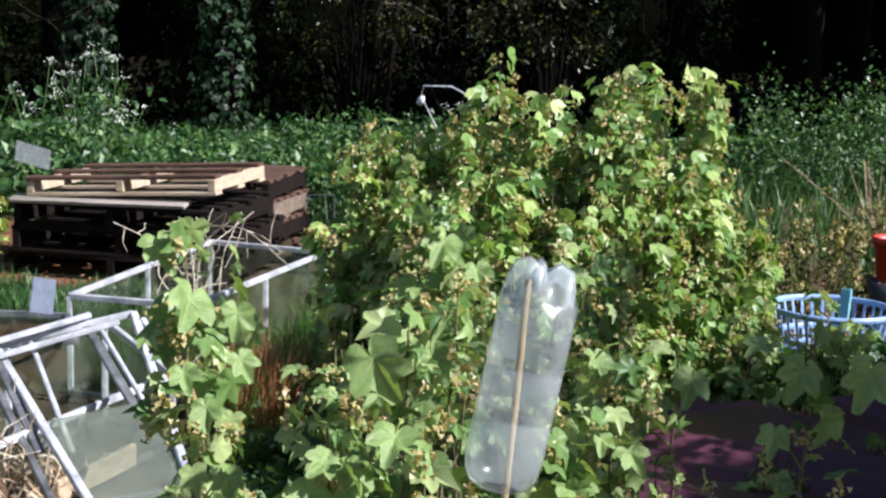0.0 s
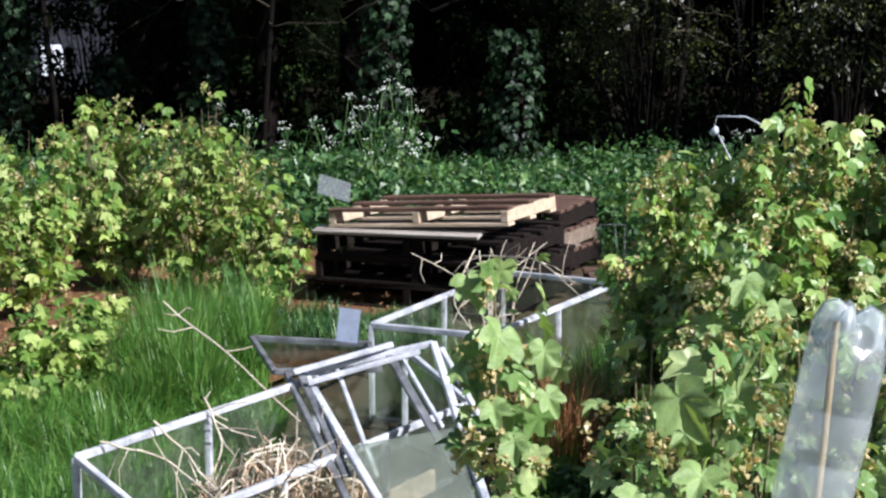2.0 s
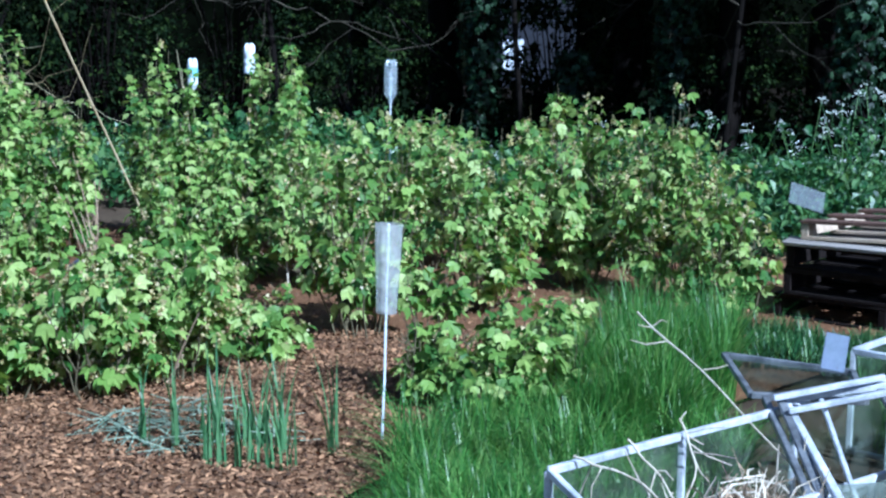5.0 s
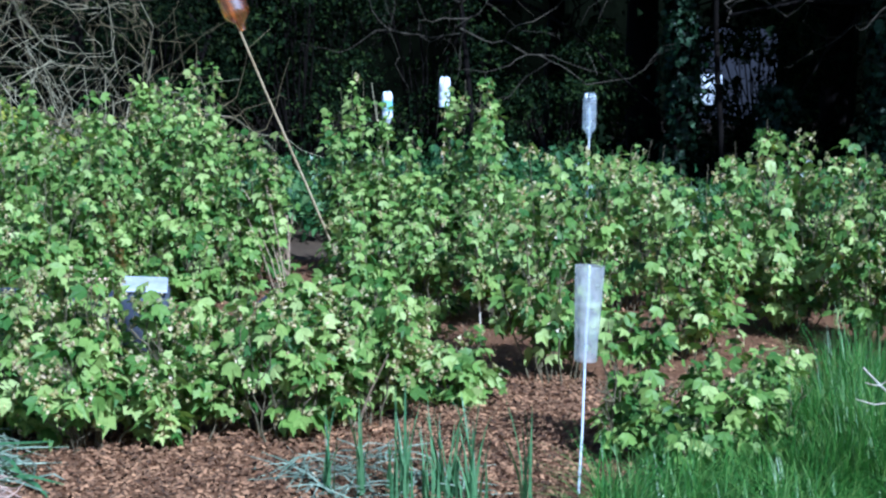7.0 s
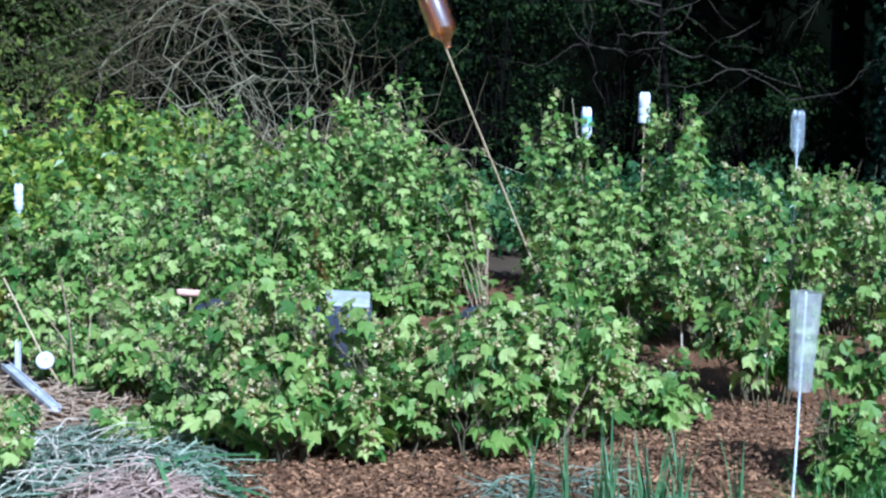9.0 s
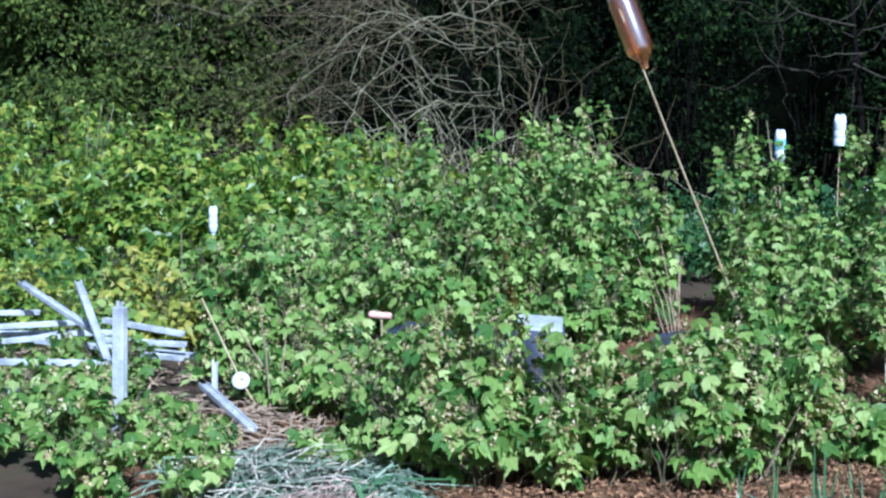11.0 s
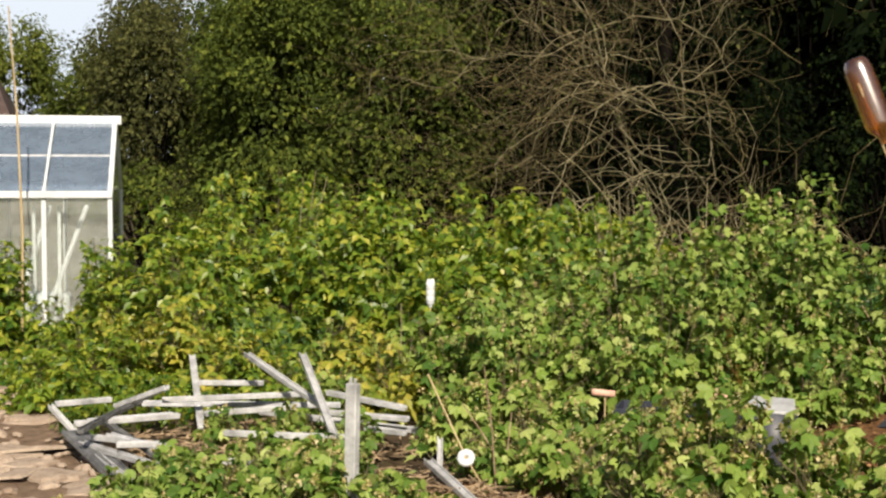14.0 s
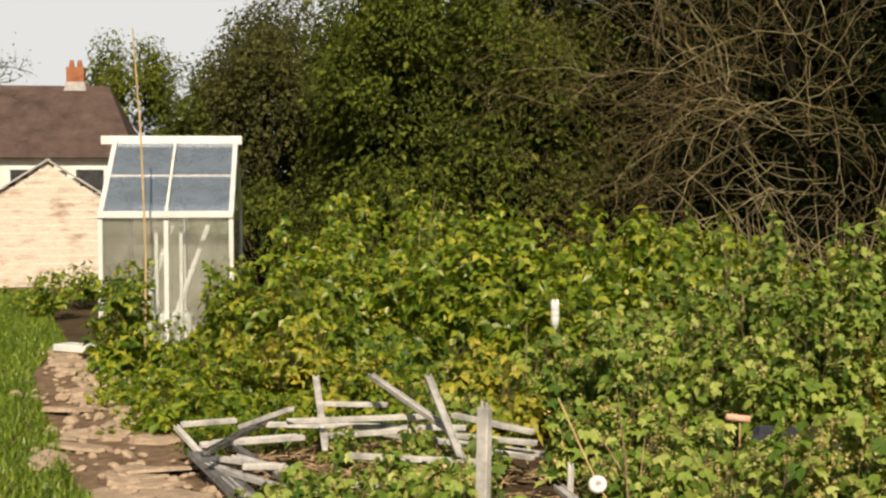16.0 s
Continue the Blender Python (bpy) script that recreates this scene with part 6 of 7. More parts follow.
for pts in ([(-1.75, 4.9, 0.6), (-1.4, 4.65, 0.48), (-1.05, 4.4, 0.3), (-0.9, 4.3, 0.2)], [(-1.4, 3.95, 0.43), (-1.3, 4.0, 0.3), (-1.15, 3.9, 0.2)], [(-1.48, 3.75, 0.42), (-1.3, 3.8, 0.36), (-1.1, 3.65, 0.3)], [(-1.33, 4.2, 0.44), (-1.25, 4.15, 0.3), (-1.3, 4.0, 0.15)],
            [(-0.9, 6.75, 0.55), (-0.8, 6.4, 0.42), (-0.72, 6.0, 0.3)], [(-0.9, 6.6, 0.58), (-0.95, 6.3, 0.38), (-0.7, 5.95, 0.2)], [(-0.95, 6.9, 0.5), (-0.6, 6.6, 0.55), (-0.35, 6.3, 0.42)], [(-0.9, 6.3, 0.5), (-0.85, 6.5, 0.3), (-0.8, 6.5, 0.1)], [(-0.62, 4.95, 0.3), (-0.45, 4.85, 0.15), (-0.4, 4.7, 0.0)], [(-0.7, 5.6, 0.4), (-0.5, 5.3, 0.25), (-0.45, 5.1, 0.0)]):
    dry_vine("bleached dead vine stem tangled over the frame", pts)
for n in range(8):
    a = np.array([-0.85 + rg.normal(0, 0.06), 6.7 + rg.normal(0, 0.08), 0.1])
    dry_vine("bleached dead vine stem tangled over the frame", [a, a + (rg.normal(0, 0.08), rg.normal(0, 0.08), 0.3), a + (rg.normal(0, 0.15), rg.normal(0, 0.12), 0.48)], 0.004, 3)

# ---- basket, pot and sheet ----
ob = thing("laundry_basket", "pale blue plastic basket with slotted sides, holding garden scraps", "basket", (2.14, 6.74, -0.01))
for r0, z0, nm in ((0.285, 0.225, "rim"), (0.255, 0.09, "lower_band"), (0.235, 0.012, "base_ring")):
    v, f = lathe([(r0, z0 - 0.016), (r0 + 0.012, z0 - 0.012), (r0 + 0.012, z0 + 0.012), (r0, z0 + 0.014), (r0 - 0.008, z0), (r0, z0 - 0.016)], 40)
    part(nm, mesh_of(nm, v, f, BLUE_PLASTIC, True), None, ob)
slat = box(bmesh.new(), (0.016, 0.006, 0.22), (0, 0, 0), None, 0.002)
slat_me = bpy.data.meshes.new("slat")
slat.to_mesh(slat_me)
slat.free()
slat_me.materials.append(BLUE_PLASTIC)
for k in range(34):
    a = 2 * math.pi * k / 34
    m = Matrix.Translation((0.262 * math.cos(a), 0.262 * math.sin(a), 0.115)) @ Matrix.Rotation(a + math.pi / 2, 4, "Z") @ Matrix.Rotation(radians(13), 4, "X")
    part("slat", slat_me, None, ob, "", m)
v, f = lathe([(0.001, 0.01), (0.235, 0.01), (0.236, 0.02), (0.001, 0.022)], 32)
part("base", mesh_of("base", v, f, BLUE_PLASTIC, True), None, ob)
tagged(part("turquoise_trowel", bars(((0, 0, 0), (0.02, 0.03, 0.2)), w=0.05, h=0.02), BLUE_LABEL, m=pose(2.2, 6.77, 0.1)), "turquoise plastic tool standing in the basket", "tool")
v, f = lathe([(0.001, 0.0), (0.085, 0.0), (0.115, 0.2), (0.125, 0.2), (0.125, 0.235), (0.112, 0.235), (0.105, 0.2), (0.08, 0.01)], 28)
tagged(part("plant_pot", mesh_of("plant_pot", v, f, RED_PLASTIC, True), None, m=pose(2.68, 7.6, 0.2)), "red plastic plant pot", "pot")
v, f = lathe([(0.001, 0.0), (0.1, 0.0), (0.14, 0.2), (0.13, 0.2), (0.09, 0.01)], 28)
tagged(part("upturned_pot", mesh_of("upturned_pot", v, f, GREY_PLASTIC, True), None, m=pose(2.68, 7.6, 0.0)), "dark pot standing under the red pot", "pot")


def crumpled(name, label, category, poly, z, material, height, seed, step=0.12):
    ob = sheet(name, poly, z, material, label, category, 0.0, step, "")
    for v in ob.data.vertices:
        n = noise.noise(Vector((v.co.x * 3 + seed, v.co.y * 3, 0))) + 0.5 * noise.noise(Vector((v.co.x * 8, v.co.y * 8 + seed, 1)))
        v.co.z = z + height * max(0.0, 0.45 + n)
    sol = ob.modifiers.new("thickness", "SOLIDIFY")
    sol.thickness = 0.004
    return ob


crumpled("plastic_sheet", "crumpled purple plastic sheet among the leaves", "plastic sheet", [(0.86, 4.1), (0.98, 4.75), (1.2, 5.0), (1.6, 5.0), (2.0, 5.0), (2.1, 4.6), (1.75, 3.66), (0.84, 3.47)], 0.16, PURPLE_PLASTIC, 0.12, 3)
crumpled("black_bag", "dark plastic bag lying between the bushes", "plastic bag", [(-0.2, 4.95), (-0.1, 5.35), (0.15, 5.3), (0.12, 4.95)], 0.0, BLACK_PLASTIC, 0.16, 5)
crumpled("weed_sheet", "dark blue-grey weed-control sheet on the bed", "plastic sheet", [(-6.6, 7.2), (-6.8, 7.6), (-6.6, 7.95), (-6.2, 8.1), (-5.75, 8.1), (-5.6, 7.85), (-6.1, 7.5)], 0.012, NAVY, 0.04, 8, 0.15)

ob = thing("bent_rod", "thin bent metal rod standing in the bush", "rod", (0, 0, 0))
v, f = tubes([(np.array([(0.33, 6.29, 0.0), (0.28, 6.28, 1.03), (0.2, 6.31, 1.18), (0.21, 6.31, 1.225), (0.33, 6.32, 1.225), (0.42, 6.31, 1.18)]), 0.004)], 6)
part("rod", mesh_of("rod", v, f, ALU, True), None, ob)
v, f = lathe([(0.001, 0), (0.014, 0.005), (0.016, 0.03), (0.006, 0.045), (0.001, 0.046)], 10)
part("cap", mesh_of("cap", v, f, WHITE_PLASTIC, True), None, ob, "", pose(0.19, 6.3, 1.145, 20, 30, 0))

# ---- tubs and litter among the bushes ----
ob = thing("plastic_tub", "dark grey plastic tub with a pale lid", "tub", (-5.84, 5.55, 0.0), 46)
v, f = lathe([(0.001, 0.0), (0.1, 0.0), (0.13, 0.38), (0.122, 0.38), (0.095, 0.02)], 24)
part("body", mesh_of("body", v, f, GREY_PLASTIC, True), None, ob)
part("lid", box(bmesh.new(), (0.235, 0.25, 0.018), (0, 0, 0.0), None, 0.006), DULL_WHITE, ob, "pale slightly tilted lid", pose(0, 0, 0.4, 8, 3, 0))
for x, y, t in ((-6.15, 5.5, 52), (-6.5, 5.35, 40)):
    ob = thing("crate", "deep dark blue plastic crate", "crate", (x, y, 0.0), t)
    part("base", box(bmesh.new(), (0.42, 0.3, 0.012), (0, 0, 0.006), None, 0.002), NAVY, ob)
    for sx in (-1, 1):
        part("end", box(bmesh.new(), (0.012, 0.3, 0.32), (sx * 0.205, 0, 0.16), None, 0.003), NAVY, ob)
        part("side", box(bmesh.new(), (0.4, 0.012, 0.32), (0, sx * 0.145, 0.16), None, 0.003), NAVY, ob)
for x, y, z, t in ((-6.78, 5.23, 0.35, 50), (-6.4, 5.71, 0.34, 30)):
    v, f = lathe([(0.001, -0.075), (0.018, -0.073), (0.02, -0.06), (0.02, 0.05), (0.015, 0.056), (0.001, 0.05)], 16)
    ob = thing("capped_cane", "pinkish plastic pipe end stuck on a short cane", "plant stake", (x, y, 0))
    part("cap", mesh_of("cap", v, f, TERRACOTTA, True), None, ob, "", pose(0, 0, z + 0.01, 0, 94, t))
    part("cane", mesh_of("cane", *tubes([(np.array([(0, 0, 0), (0, 0, z * 0.5), (0, 0, z)]), 0.005)], 6), CANE, True), None, ob)
for x, y, z in ((-6.5, 5.15, 0.27), (-6.36, 5.12, 0.24), (-6.42, 5.2, 0.22)):
    tagged(part("violet_scrap", box(bmesh.new(), (0.07, 0.05, 0.05), (0, 0, 0), None, 0.01, 0.6), VIOLET, m=pose(x, y, z, 20, 30, 50)), "small violet plastic scrap", "plastic scrap")
ob = thing("foam_disc", "white foam disc threaded on a cane", "disc", (-6.53, 4.16, 0.0))
v, f = lathe([(0.01, -0.012), (0.04, -0.014), (0.046, 0.0), (0.04, 0.014), (0.01, 0.012), (0.01, -0.012)], 26)
part("disc", mesh_of("disc", v, f, WHITE_PLASTIC, True), None, ob, "", pose(0, 0, 0.16, 62, 0, 52))
v, f = tubes([(np.array([(-0.2, -0.1, 0.56), (0, 0, 0.16), (0.12, 0.06, -0.02)]), 0.005)], 6)
part("cane", mesh_of("cane", v, f, CANE, True), None, ob)


def dead_canes(x, y, h, n, seed, spread=0.25):
    r = np.random.default_rng(seed)
    ob = thing("dead_canes", "bundle of leafless dry canes", "dead stems", (x, y, 0))
    paths = []
    for k in range(n):
        e = r.normal(0, spread, 3) * (1, 1, 0) + (0, 0, h * r.uniform(0.6, 1.1))
        paths.append((np.array([r.normal(0, 0.05, 3) * (1, 1, 0), e * 0.5 + r.normal(0, 0.02, 3), e]), [0.006, 0.005, 0.003]))
    v, f = tubes(paths, 5)
    stuff(part("stem", mesh_of("stem", v, f, TAN if seed % 2 else GREYTWIG, True), None, ob))


for x, y, h, n, s, w in ((-7.0, 7.85, 0.5, 9, 1, 0.12), (-5.6, 7.5, 0.45, 5, 3, 0.1), (-6.35, 4.3, 0.6, 3, 5, 0.15), (-9.8, 7.8, 1.35, 12, 2, 0.25), (-10.3, 9.2, 1.6, 9, 4, 0.3), (-13.8, 6.8, 1.4, 5, 6, 0.4), (-11.5, 8.9, 1.35, 6, 8, 0.4), (3.2, 9.6, 0.6, 14, 9, 0.3), (-6.85, 8.9, 1.3, 3, 10, 0.1), (-8.6, 5.0, 0.7, 4, 12, 0.2), (-4.0, 5.05, 0.5, 2, 11, 0.12)):
    dead_canes(x, y, h, n, s, w)

ob = thing("dead_canes", "leaning bundle of dry straw-coloured canes", "dead stems", (0, 0, 0))
for a, b in (((-6.68, 7.45, 0.05), (-6.78, 7.30, 0.54)), ((-6.67, 7.49, 0.05), (-6.76, 7.38, 0.47)), ((-6.67, 7.52, 0.05), (-6.72, 7.47, 0.35)), ((-6.67, 7.55, 0.05), (-6.81, 7.51, 0.74)), ((-6.67, 7.58, 0.05), (-6.73, 7.63, 0.54)), ((-6.67, 7.62, 0.05), (-6.99, 7.48, 0.71))):
    a, b = np.array(a), np.array(b)
    part("cane", mesh_of("cane", *tubes([(np.array([a, (a + b) / 2 + (0.01, 0.0, 0.015), b]), [0.0045, 0.004, 0.003])], 5), TAN, True), None, ob)
for a, b in (
    ((-4.04, 5.47, 0.00), (-4.14, 5.41, 0.26)),
    ((-5.25, 7.16, 0.00), (-5.28, 7.12, 0.21)),
    ((-4.95, 7.35, -0.00), (-4.99, 7.36, 0.53)),
    ((-6.70, 8.25, 0.00), (-6.70, 8.20, 0.09)),
):
    ob = thing("thin_stake", "thin pale stake leaning among the bushes", "plant stake", a, group="thin stakes")
    part("cane", mesh_of("cane", *tubes([(np.array([(0, 0, 0), np.array(b) - np.array(a)]), [0.006, 0.005])], 6), STRAW, True), None, ob)

# ---- heap of white window profiles ----
def strip(a, b, w=0.04, h=0.02, material=PVC):
    ob = thing("window_profile", "discarded white plastic window profile in a heap", "plastic profile", (0, 0, 0), group="heap of window profiles")
    part("face", bars((a, b), w=w, h=h, bevel=0.004), material, ob)
    d = (Vector(b) - Vector(a)).normalized()
    side = d.cross(Vector((0, 0, 1))).normalized() * w * 0.42 if abs(d.z) < 0.9 else Vector((0.02, 0, 0))
    for k in (-1, 1):
        part("flange", bars((Vector(a) + side * k + Vector((0, 0, h * 0.6)), Vector(b) + side * k + Vector((0, 0, h * 0.6))), w=0.008, h=0.016, bevel=0.002), material, ob)


strip((-8.59, 2.75, 0.25), (-8.58, 3.07, 0.25))
strip((-8.2, 2.73, 0.2), (-8.15, 3.31, 0.2))
strip((-8.41, 3.31, 0.25), (-8.19, 4.1, 0.25))
strip((-8.13, 3.45, 0.2), (-8.07, 3.99, 0.2))
strip((-7.54, 3.31, 0.2), (-7.08, 3.8, 0.2))
strip((-8.61, 3.93, 0.45), (-7.65, 3.97, 0.25))
strip((-8.08, 4.04, 0.5), (-6.96, 3.69, 0.15))
strip((-6.03, 3.25, 0.67), (-6.02, 3.23, 0.0), 0.056, 0.04)
strip((-8.38, 2.78, 0.13), (-7.45, 2.73, 0.04), 0.14, 0.02, ALU_DARK)
strip((-8.6, 2.72, 0.24), (-8.35, 2.8, 0.1), 0.03, 0.02)
strip((-8.0, 2.85, 0.16), (-7.5, 3.05, 0.12), 0.04, 0.02, ALU)
strip((-8.3, 2.9, 0.2), (-7.4, 3.0, 0.06), 0.03, 0.02, ALU_DARK)
strip((-8.7, 3.2, 0.2), (-8.1, 4.3, 0.18), 0.045, 0.02, ALU)
strip((-8.35, 3.9, 0.14), (-7.3, 4.5, 0.12), 0.05, 0.02)
strip((-7.7, 3.0, 0.08), (-7.0, 3.6, 0.08), 0.04, 0.02)
strip((-9.05, 3.76, 0.4), (-8.25, 3.48, 0.1))
strip((-8.4, 2.78, 0.1), (-7.46, 2.73, 0.05))
strip((-7.77, 2.81, 0.15), (-7.64, 3.07, 0.15))
strip((-7.89, 4.1, 0.3), (-7.45, 4.36, 0.25))
strip((-7.82, 4.06, 0.2), (-7.39, 4.34, 0.2))
strip((-7.51, 4.14, 0.15), (-7.27, 4.25, 0.15))
strip((-8.63, 3.11, 0.2), (-8.23, 3.27, 0.35))
strip((-8.15, 2.75, 0.1), (-7.34, 2.89, 0.1))
strip((-8.92, 3.73, 0.25), (-8.69, 4.08, 0.25))

strip((-6.71, 4.05, 0.12), (-5.96, 3.87, 0.05), 0.05, 0.02)
strip((-6.62, 4.06, 0.02), (-6.66, 4.09, 0.24), 0.03, 0.02)
strip((-5.6, 3.3, 0.05), (-5.15, 3.95, 0.06), 0.04, 0.015, GREY_BOARD)
strip((-7.87, 2.65, 0.22), (-8.94, 3.50, 0.22), 0.035, 0.02, ALU_DARK)
strip((-8.09, 2.79, 0.14), (-7.69, 3.01, 0.14), 0.035, 0.02, PVC)
strip((-6.77, 2.78, 0.08), (-6.59, 3.02, 0.08), 0.035, 0.02, PVC)
strip((-8.23, 2.81, 0.20), (-8.20, 3.29, 0.20), 0.03, 0.02, ALU)

# ---- path ----
rg = np.random.default_rng(21)
PATHLINE = [(-7.4, 2.35), (-8.6, 2.45), (-10.3, 2.75), (-12.0, 3.1), (-13.4, 3.4), (-14.4, 3.7)]
tagged(sheet("path", [(-6.8, 2.05), (-8.4, 2.1), (-12.9, 2.85), (-14.6, 3.5), (-14.3, 4.0), (-12.6, 3.7), (-8.5, 2.85), (-7.0, 2.7)], 0.006, TRODDEN, "worn earth path with stones", "path", 0.03), kind="structure")
path_ob = bpy.data.objects["path"]
for n in range(50):
    s = n / 49 * (len(PATHLINE) - 1)
    i = min(int(s), len(PATHLINE) - 2)
    a, b = np.array(PATHLINE[i]), np.array(PATHLINE[i + 1])
    c = a + (s - i) * (b - a) + rg.normal(0, 0.2, 2)
    k = rg.uniform(0.07, 0.25) * (1.25 if n < 14 else 1.0)
    ring = np.linspace(0, 2 * np.pi, 9, endpoint=False) + rg.normal(0, 0.14, 9)
    rad = k * rg.uniform(0.65, 1.1, 9)
    lift = rg.uniform(0.012, 0.03)
    low_ = np.stack([rad * np.cos(ring), rad * 0.75 * np.sin(ring), 0 * ring], -1)
    mid_ = low_ * (0.97, 0.97, 0) + np.stack([0 * ring, 0 * ring, lift * 0.7 + rg.normal(0, 0.004, 9)], -1)
    top_ = low_ * (0.86, 0.86, 0) + np.stack([0 * ring, 0 * ring, lift + rg.normal(0, 0.005, 9)], -1)
    vv = np.concatenate([low_, mid_, top_, [[0, 0, lift + 0.006]]])
    ii = np.arange(9)
    jj = (ii + 1) % 9
    quads = np.concatenate([np.stack([o + ii, o + jj, o + 9 + jj, o + 9 + ii], -1) for o in (0, 9)])
    tris = np.stack([18 + ii, 18 + jj, np.full(9, 27)], -1)
    part("stone", mesh_of("stone", vv, [quads, tris], STONE), None, path_ob, "", pose(c[0], c[1], 0.012, rg.normal(0, 4), rg.normal(0, 4), rg.uniform(0, 360)))
rubble = []
for n in range(260):
    s = rg.uniform(0, len(PATHLINE) - 1.001)
    i = int(s)
    a, b = np.array(PATHLINE[i]), np.array(PATHLINE[i + 1])
    rubble.append((*(a + (s - i) * (b - a) + rg.normal(0, 0.24, 2)), 0.02))
pebble = lathe([(0.001, -0.2), (0.4, -0.1), (0.5, 0.08), (0.34, 0.26), (0.001, 0.3)], 7)
v, f = scatter(pebble, np.array(rubble), rg.normal(0, 0.3, (260, 3)) + (0, 0, 1), rg.normal(0, 1, (260, 3)), rg.uniform(0.03, 0.11, 260))
tagged(part("rubble", mesh_of("rubble", v, f, STONE), None), "broken stones trodden into the path", "rubble", kind="stuff")
for x, y, z, t in ((-14.0, 3.45, 0.0, 25), (-13.9, 3.5, 0.07, 32)):
    tagged(part("paving_block", box(bmesh.new(), (0.42, 0.22, 0.065), (0, 0, 0.033), None, 0.008), WHITE_PLASTIC if z else STONE, m=pose(x, y, z, rz=t)), "pale block stacked at the corner of the glasshouse", "block")

# ---- glasshouse ----
GA = 68.0
ob = thing("greenhouse", "small white-framed glasshouse with hazy roof panes and timber props inside", "greenhouse", (-13.4, 4.17, 0.0), GA)
Lg, Dg, EV, RG = 1.15, 2.5, 1.31, 2.0


def gh(x, y, z):
    return Vector((x, y, z))


h2 = Lg / 2
for x in (-h2, 0.0, h2):
    w = 0.05 if x else 0.028
    profile("", [(gh(x, 0, 0), gh(x, 0, EV)), (gh(x, Dg, 0), gh(x, Dg, EV))], ob, w, 0.04, WHITE_PLASTIC, "post")
    profile("", [(gh(x, 0, EV), gh(x, Dg / 2, RG)), (gh(x, Dg / 2, RG), gh(x, Dg, EV))], ob, w * 0.9, 0.035, WHITE_PLASTIC, "glazing_bar")
profile("", [(gh(-h2 - 0.14, Dg / 2, RG), gh(h2 + 0.06, Dg / 2, RG))], ob, 0.05, 0.085, WHITE_PLASTIC, "ridge")
profile("", [(gh(-h2 - 0.02, -0.02, EV), gh(h2 + 0.02, -0.02, EV)), (gh(-h2, Dg, EV), gh(h2, Dg, EV))], ob, 0.05, 0.06, WHITE_PLASTIC, "gutter")
profile("", [(gh(-h2, 0, 0.03), gh(h2, 0, 0.03)), (gh(-h2, Dg, 0.03), gh(h2, Dg, 0.03)), (gh(-h2, 0, 0.03), gh(-h2, Dg, 0.03)), (gh(h2, 0, 0.03), gh(h2, Dg, 0.03))], ob, 0.04, 0.05, WHITE_PLASTIC, "sill")
profile("", [(gh(-h2, Dg / 4, (EV + RG) / 2), gh(h2, Dg / 4, (EV + RG) / 2))], ob, 0.02, 0.02, ALU, "purlin")
for x0, x1 in ((-h2, 0.0), (0.0, h2)):
    x0, x1 = x0 + 0.02, x1 - 0.02
    pane([gh(x0, 0, 0.05), gh(x1, 0, 0.05), gh(x1, 0, EV - 0.03), gh(x0, 0, EV - 0.03)], ob, 0.004, CLEARGLASS)
    pane([gh(x0, Dg, 0.05), gh(x1, Dg, 0.05), gh(x1, Dg, EV - 0.03), gh(x0, Dg, EV - 0.03)], ob, 0.004, CLEARGLASS)
    pane([gh(x0, 0.02, EV + 0.02), gh(x1, 0.02, EV + 0.02), gh(x1, Dg / 2, RG - 0.02), gh(x0, Dg / 2, RG - 0.02)], ob, 0.004, ROOFGLASS)
    pane([gh(x0, Dg, EV + 0.02), gh(x1, Dg, EV + 0.02), gh(x1, Dg / 2, RG - 0.02), gh(x0, Dg / 2, RG - 0.02)], ob, 0.004, ROOFGLASS)
for x in (-h2, h2):
    pane([gh(x, 0.03, 0.05), gh(x, Dg - 0.03, 0.05), gh(x, Dg - 0.03, EV), gh(x, 0.03, EV)], ob, 0.004, CLEARGLASS)
    pane([gh(x, 0.03, EV), gh(x, Dg - 0.03, EV), gh(x, Dg / 2 + 0.02, RG - 0.04), gh(x, Dg / 2 - 0.02, RG - 0.04)], ob, 0.004, CLEARGLASS)
profile("", [(gh(-0.25, 0.1, 0.3), gh(0.02, 0.4, 1.2)), (gh(0.03, 0.1, 0.3), gh(0.35, 0.4, 1.2)), (gh(-0.1, 0.15, 0.2), gh(-0.1, 0.15, 1.2)), (gh(0.12, 0.15, 0.2), gh(0.12, 0.15, 1.2))], ob, 0.035, 0.03, WHITE_PLASTIC, "prop")
ob = thing("water_butt", "white plastic tank inside the glasshouse", "tank", (-13.8, 4.3, 0.0), GA)
part("body", box(bmesh.new(), (0.45, 0.35, 0.4), (0, 0, 0.2), None, 0.03), WHITE_PLASTIC, ob)
ob = thing("tall_cane", "very tall bamboo cane standing by the glasshouse", "cane", (-12.74, 3.77, 0))
v, f = tubes([(np.array([(0, 0, 0), (-0.01, 0.02, 1.0), (-0.05, 0.0, 2.0), (-0.12, -0.04, 2.89)]), [0.011, 0.01, 0.009, 0.006])], 7)
part("cane", mesh_of("cane", v, f, CANE, True), None, ob)

# ---- shed ----
SA = 76.0
ob = thing("shed", "small timber shed with peeling boards and grey felt roof", "shed", (-22.85, 5.3, 0.0), SA)
SW, SD, SE, SR = 1.5, 2.0, 1.38, 1.86
for k in range(12):
    z0, z1 = k * SE / 12 + 0.0, (k + 1) * SE / 12
    part("board", box(bmesh.new(), (SW, 0.02, z1 - z0 + 0.012), (0, 0, (z0 + z1) / 2), pose(0, 0, 0, 5), 0.003), SHEDWOOD, ob)
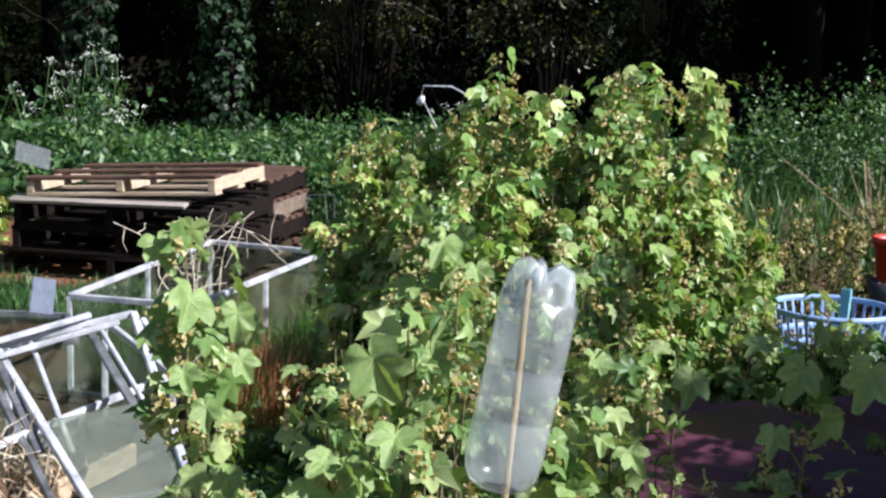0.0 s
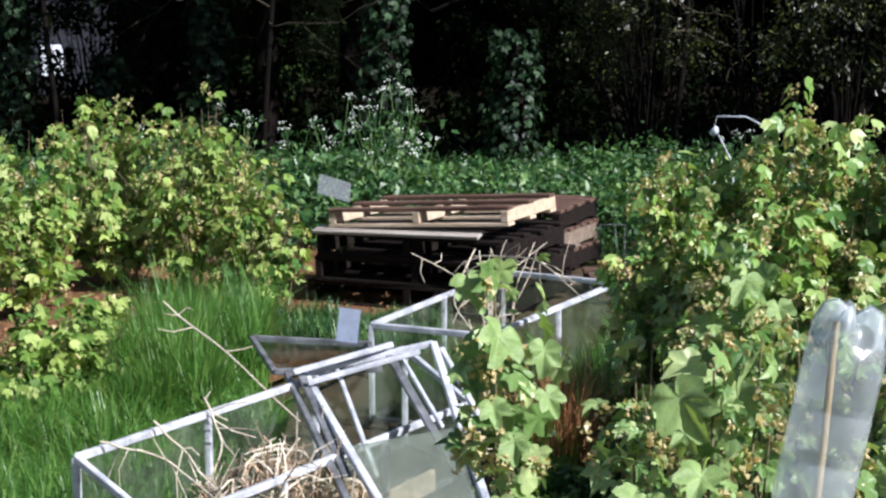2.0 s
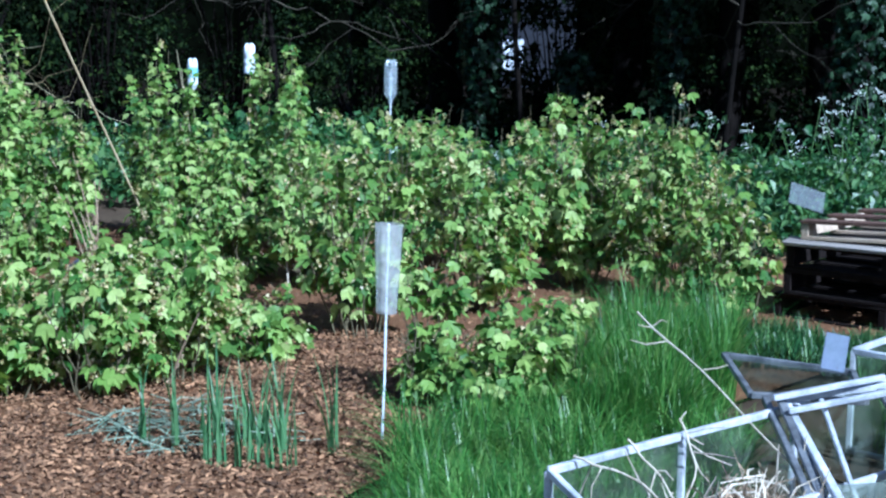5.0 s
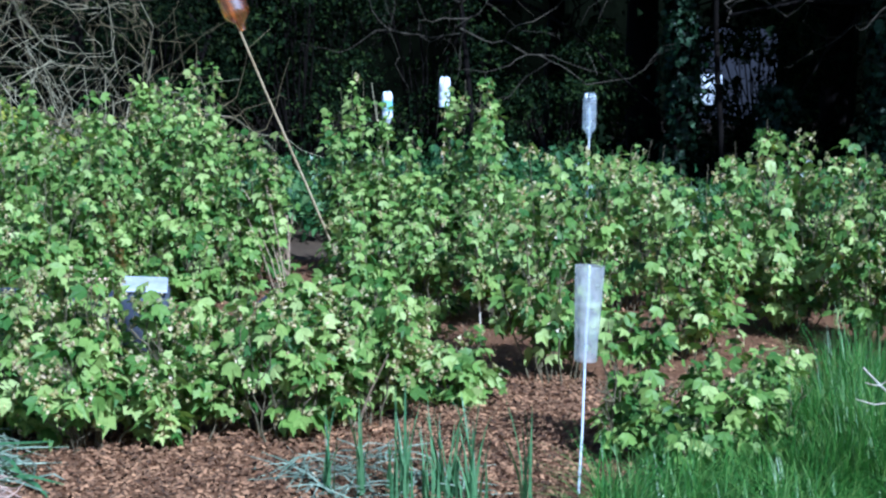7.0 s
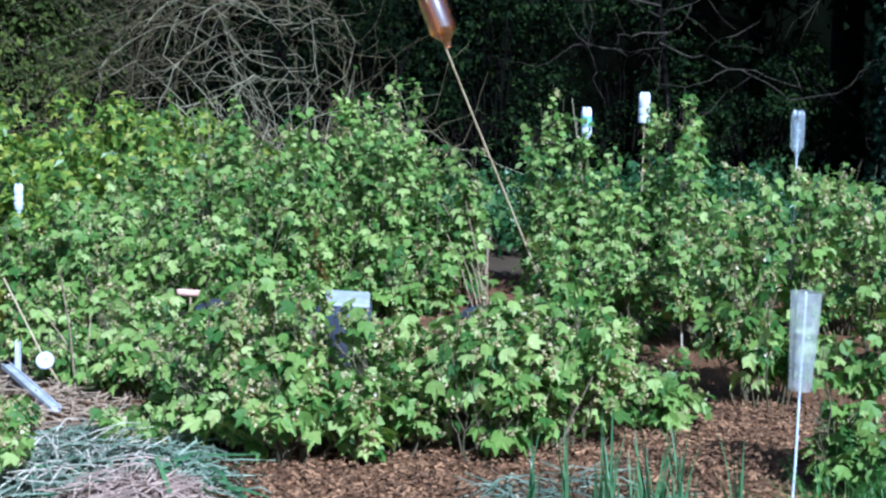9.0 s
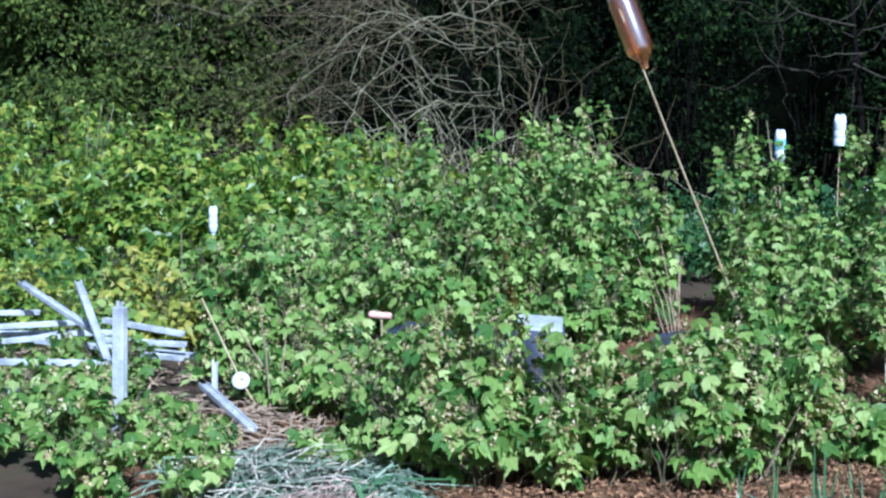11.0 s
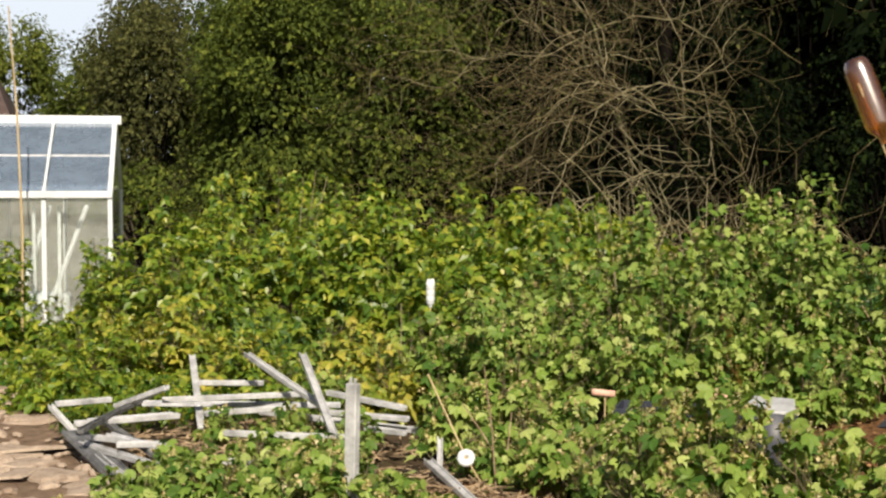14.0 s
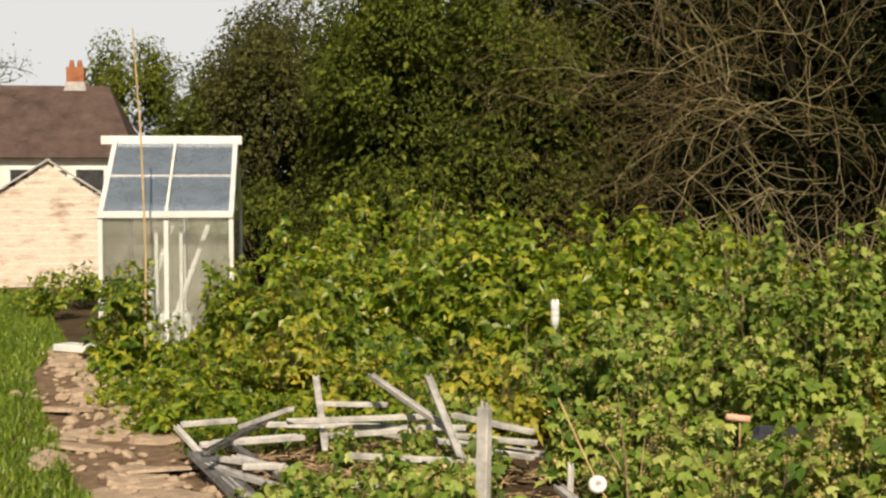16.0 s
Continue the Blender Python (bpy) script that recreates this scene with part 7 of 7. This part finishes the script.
for k in range(4):
    z = SE + (k + 0.5) * (SR - SE) / 4
    part("board", box(bmesh.new(), (SW * (1 - (k + 0.5) / 4), 0.02, (SR - SE) / 4 + 0.01), (0, 0, z), pose(0, 0, 0, 5), 0.003), SHEDWOOD, ob)
for sx in (-1, 1):
    part("side_wall", box(bmesh.new(), (0.03, SD, SE), (sx * SW / 2, SD / 2, SE / 2), None, 0.003), SHEDWOOD, ob)
    a = math.atan2(SR - SE, SW / 2)
    part("roof", box(bmesh.new(), (math.hypot(SW / 2, SR - SE) + 0.1, SD + 0.16, 0.03), (sx * (SW / 4 + 0.02), SD / 2, (SE + SR) / 2 + 0.03), Matrix.Rotation(sx * a, 4, "Y"), 0.004), FELT, ob)
part("back_wall", box(bmesh.new(), (SW, 0.03, SE), (0, SD, SE / 2), None, 0.003), SHEDWOOD, ob)

# ---- houses ----
ob = thing("house", "distant low house with a brown tiled roof and brick chimney", "house", (-61.84, 12.0, 0.0), 69)
HL, HD, HE, HR = 11.0, 8.0, 2.6, 5.6
part("wall", box(bmesh.new(), (HL, HD, HE), (0, HD / 2, HE / 2)), RENDERED, ob)
bm = bmesh.new()
vs = [bm.verts.new(q) for q in ((-HL / 2 - 0.3, -0.4, HE - 0.15), (HL / 2 + 0.3, -0.4, HE - 0.15), (HL / 2 + 0.3, HD + 0.4, HE - 0.15), (-HL / 2 - 0.3, HD + 0.4, HE - 0.15), (-HL / 2 + 1.2, HD / 2, HR), (HL / 2 - 1.2, HD / 2, HR))]
for q in ((0, 1, 5, 4), (2, 3, 4, 5), (1, 2, 5), (3, 0, 4), (3, 2, 1, 0)):
    bm.faces.new([vs[i] for i in q])
roof = part("roof", bm, SLATE, ob)
bm = box(bmesh.new(), (0.75, 0.6, 1.5), (2.9, HD / 2, HR + 0.05), None, 0.02)
ch = part("chimney", bm, BRICK, roof, "red brick chimney stack")
part("flashing", box(bmesh.new(), (0.95, 0.8, 0.4), (2.9, HD / 2, HR - 0.05), None, 0.02, 0.85), FELT, roof, "pale flashing round the chimney foot")
for k in (-1, 1):
    v, f = lathe([(0.1, 0), (0.12, 0.02), (0.09, 0.3), (0.07, 0.3), (0.07, 0.0)], 12)
    part("chimney_pot", mesh_of("chimney_pot", v, f, BRICK, True), None, roof, "", pose(2.9 + 0.17 * k, HD / 2, HR + 0.8))
for k in range(4):
    w = part("window", box(bmesh.new(), (1.3, 0.08, 1.1), (-3.9 + 2.6 * k, -0.02, 1.5), None, 0.01), WHITE_PLASTIC, ob)
    part("pane", box(bmesh.new(), (1.1, 0.03, 0.92), (-3.9 + 2.6 * k, -0.07, 1.5)), DARKPANE, w)
ob = thing("cottage", "house glimpsed through the trees with a white window", "house", (-17.25, 35.6, -0.12), 25)
part("wall", box(bmesh.new(), (2.6, 0.3, 2.6), (0.3, 0, 1.3)), rough_mat("dim_house_wall", (0.008, 0.009, 0.013), (0.018, 0.02, 0.028), 1.5), ob)
part("window", box(bmesh.new(), (0.55, 0.08, 0.8), (-0.05, -0.18, 1.0), None, 0.01), WHITE_PLASTIC, ob)
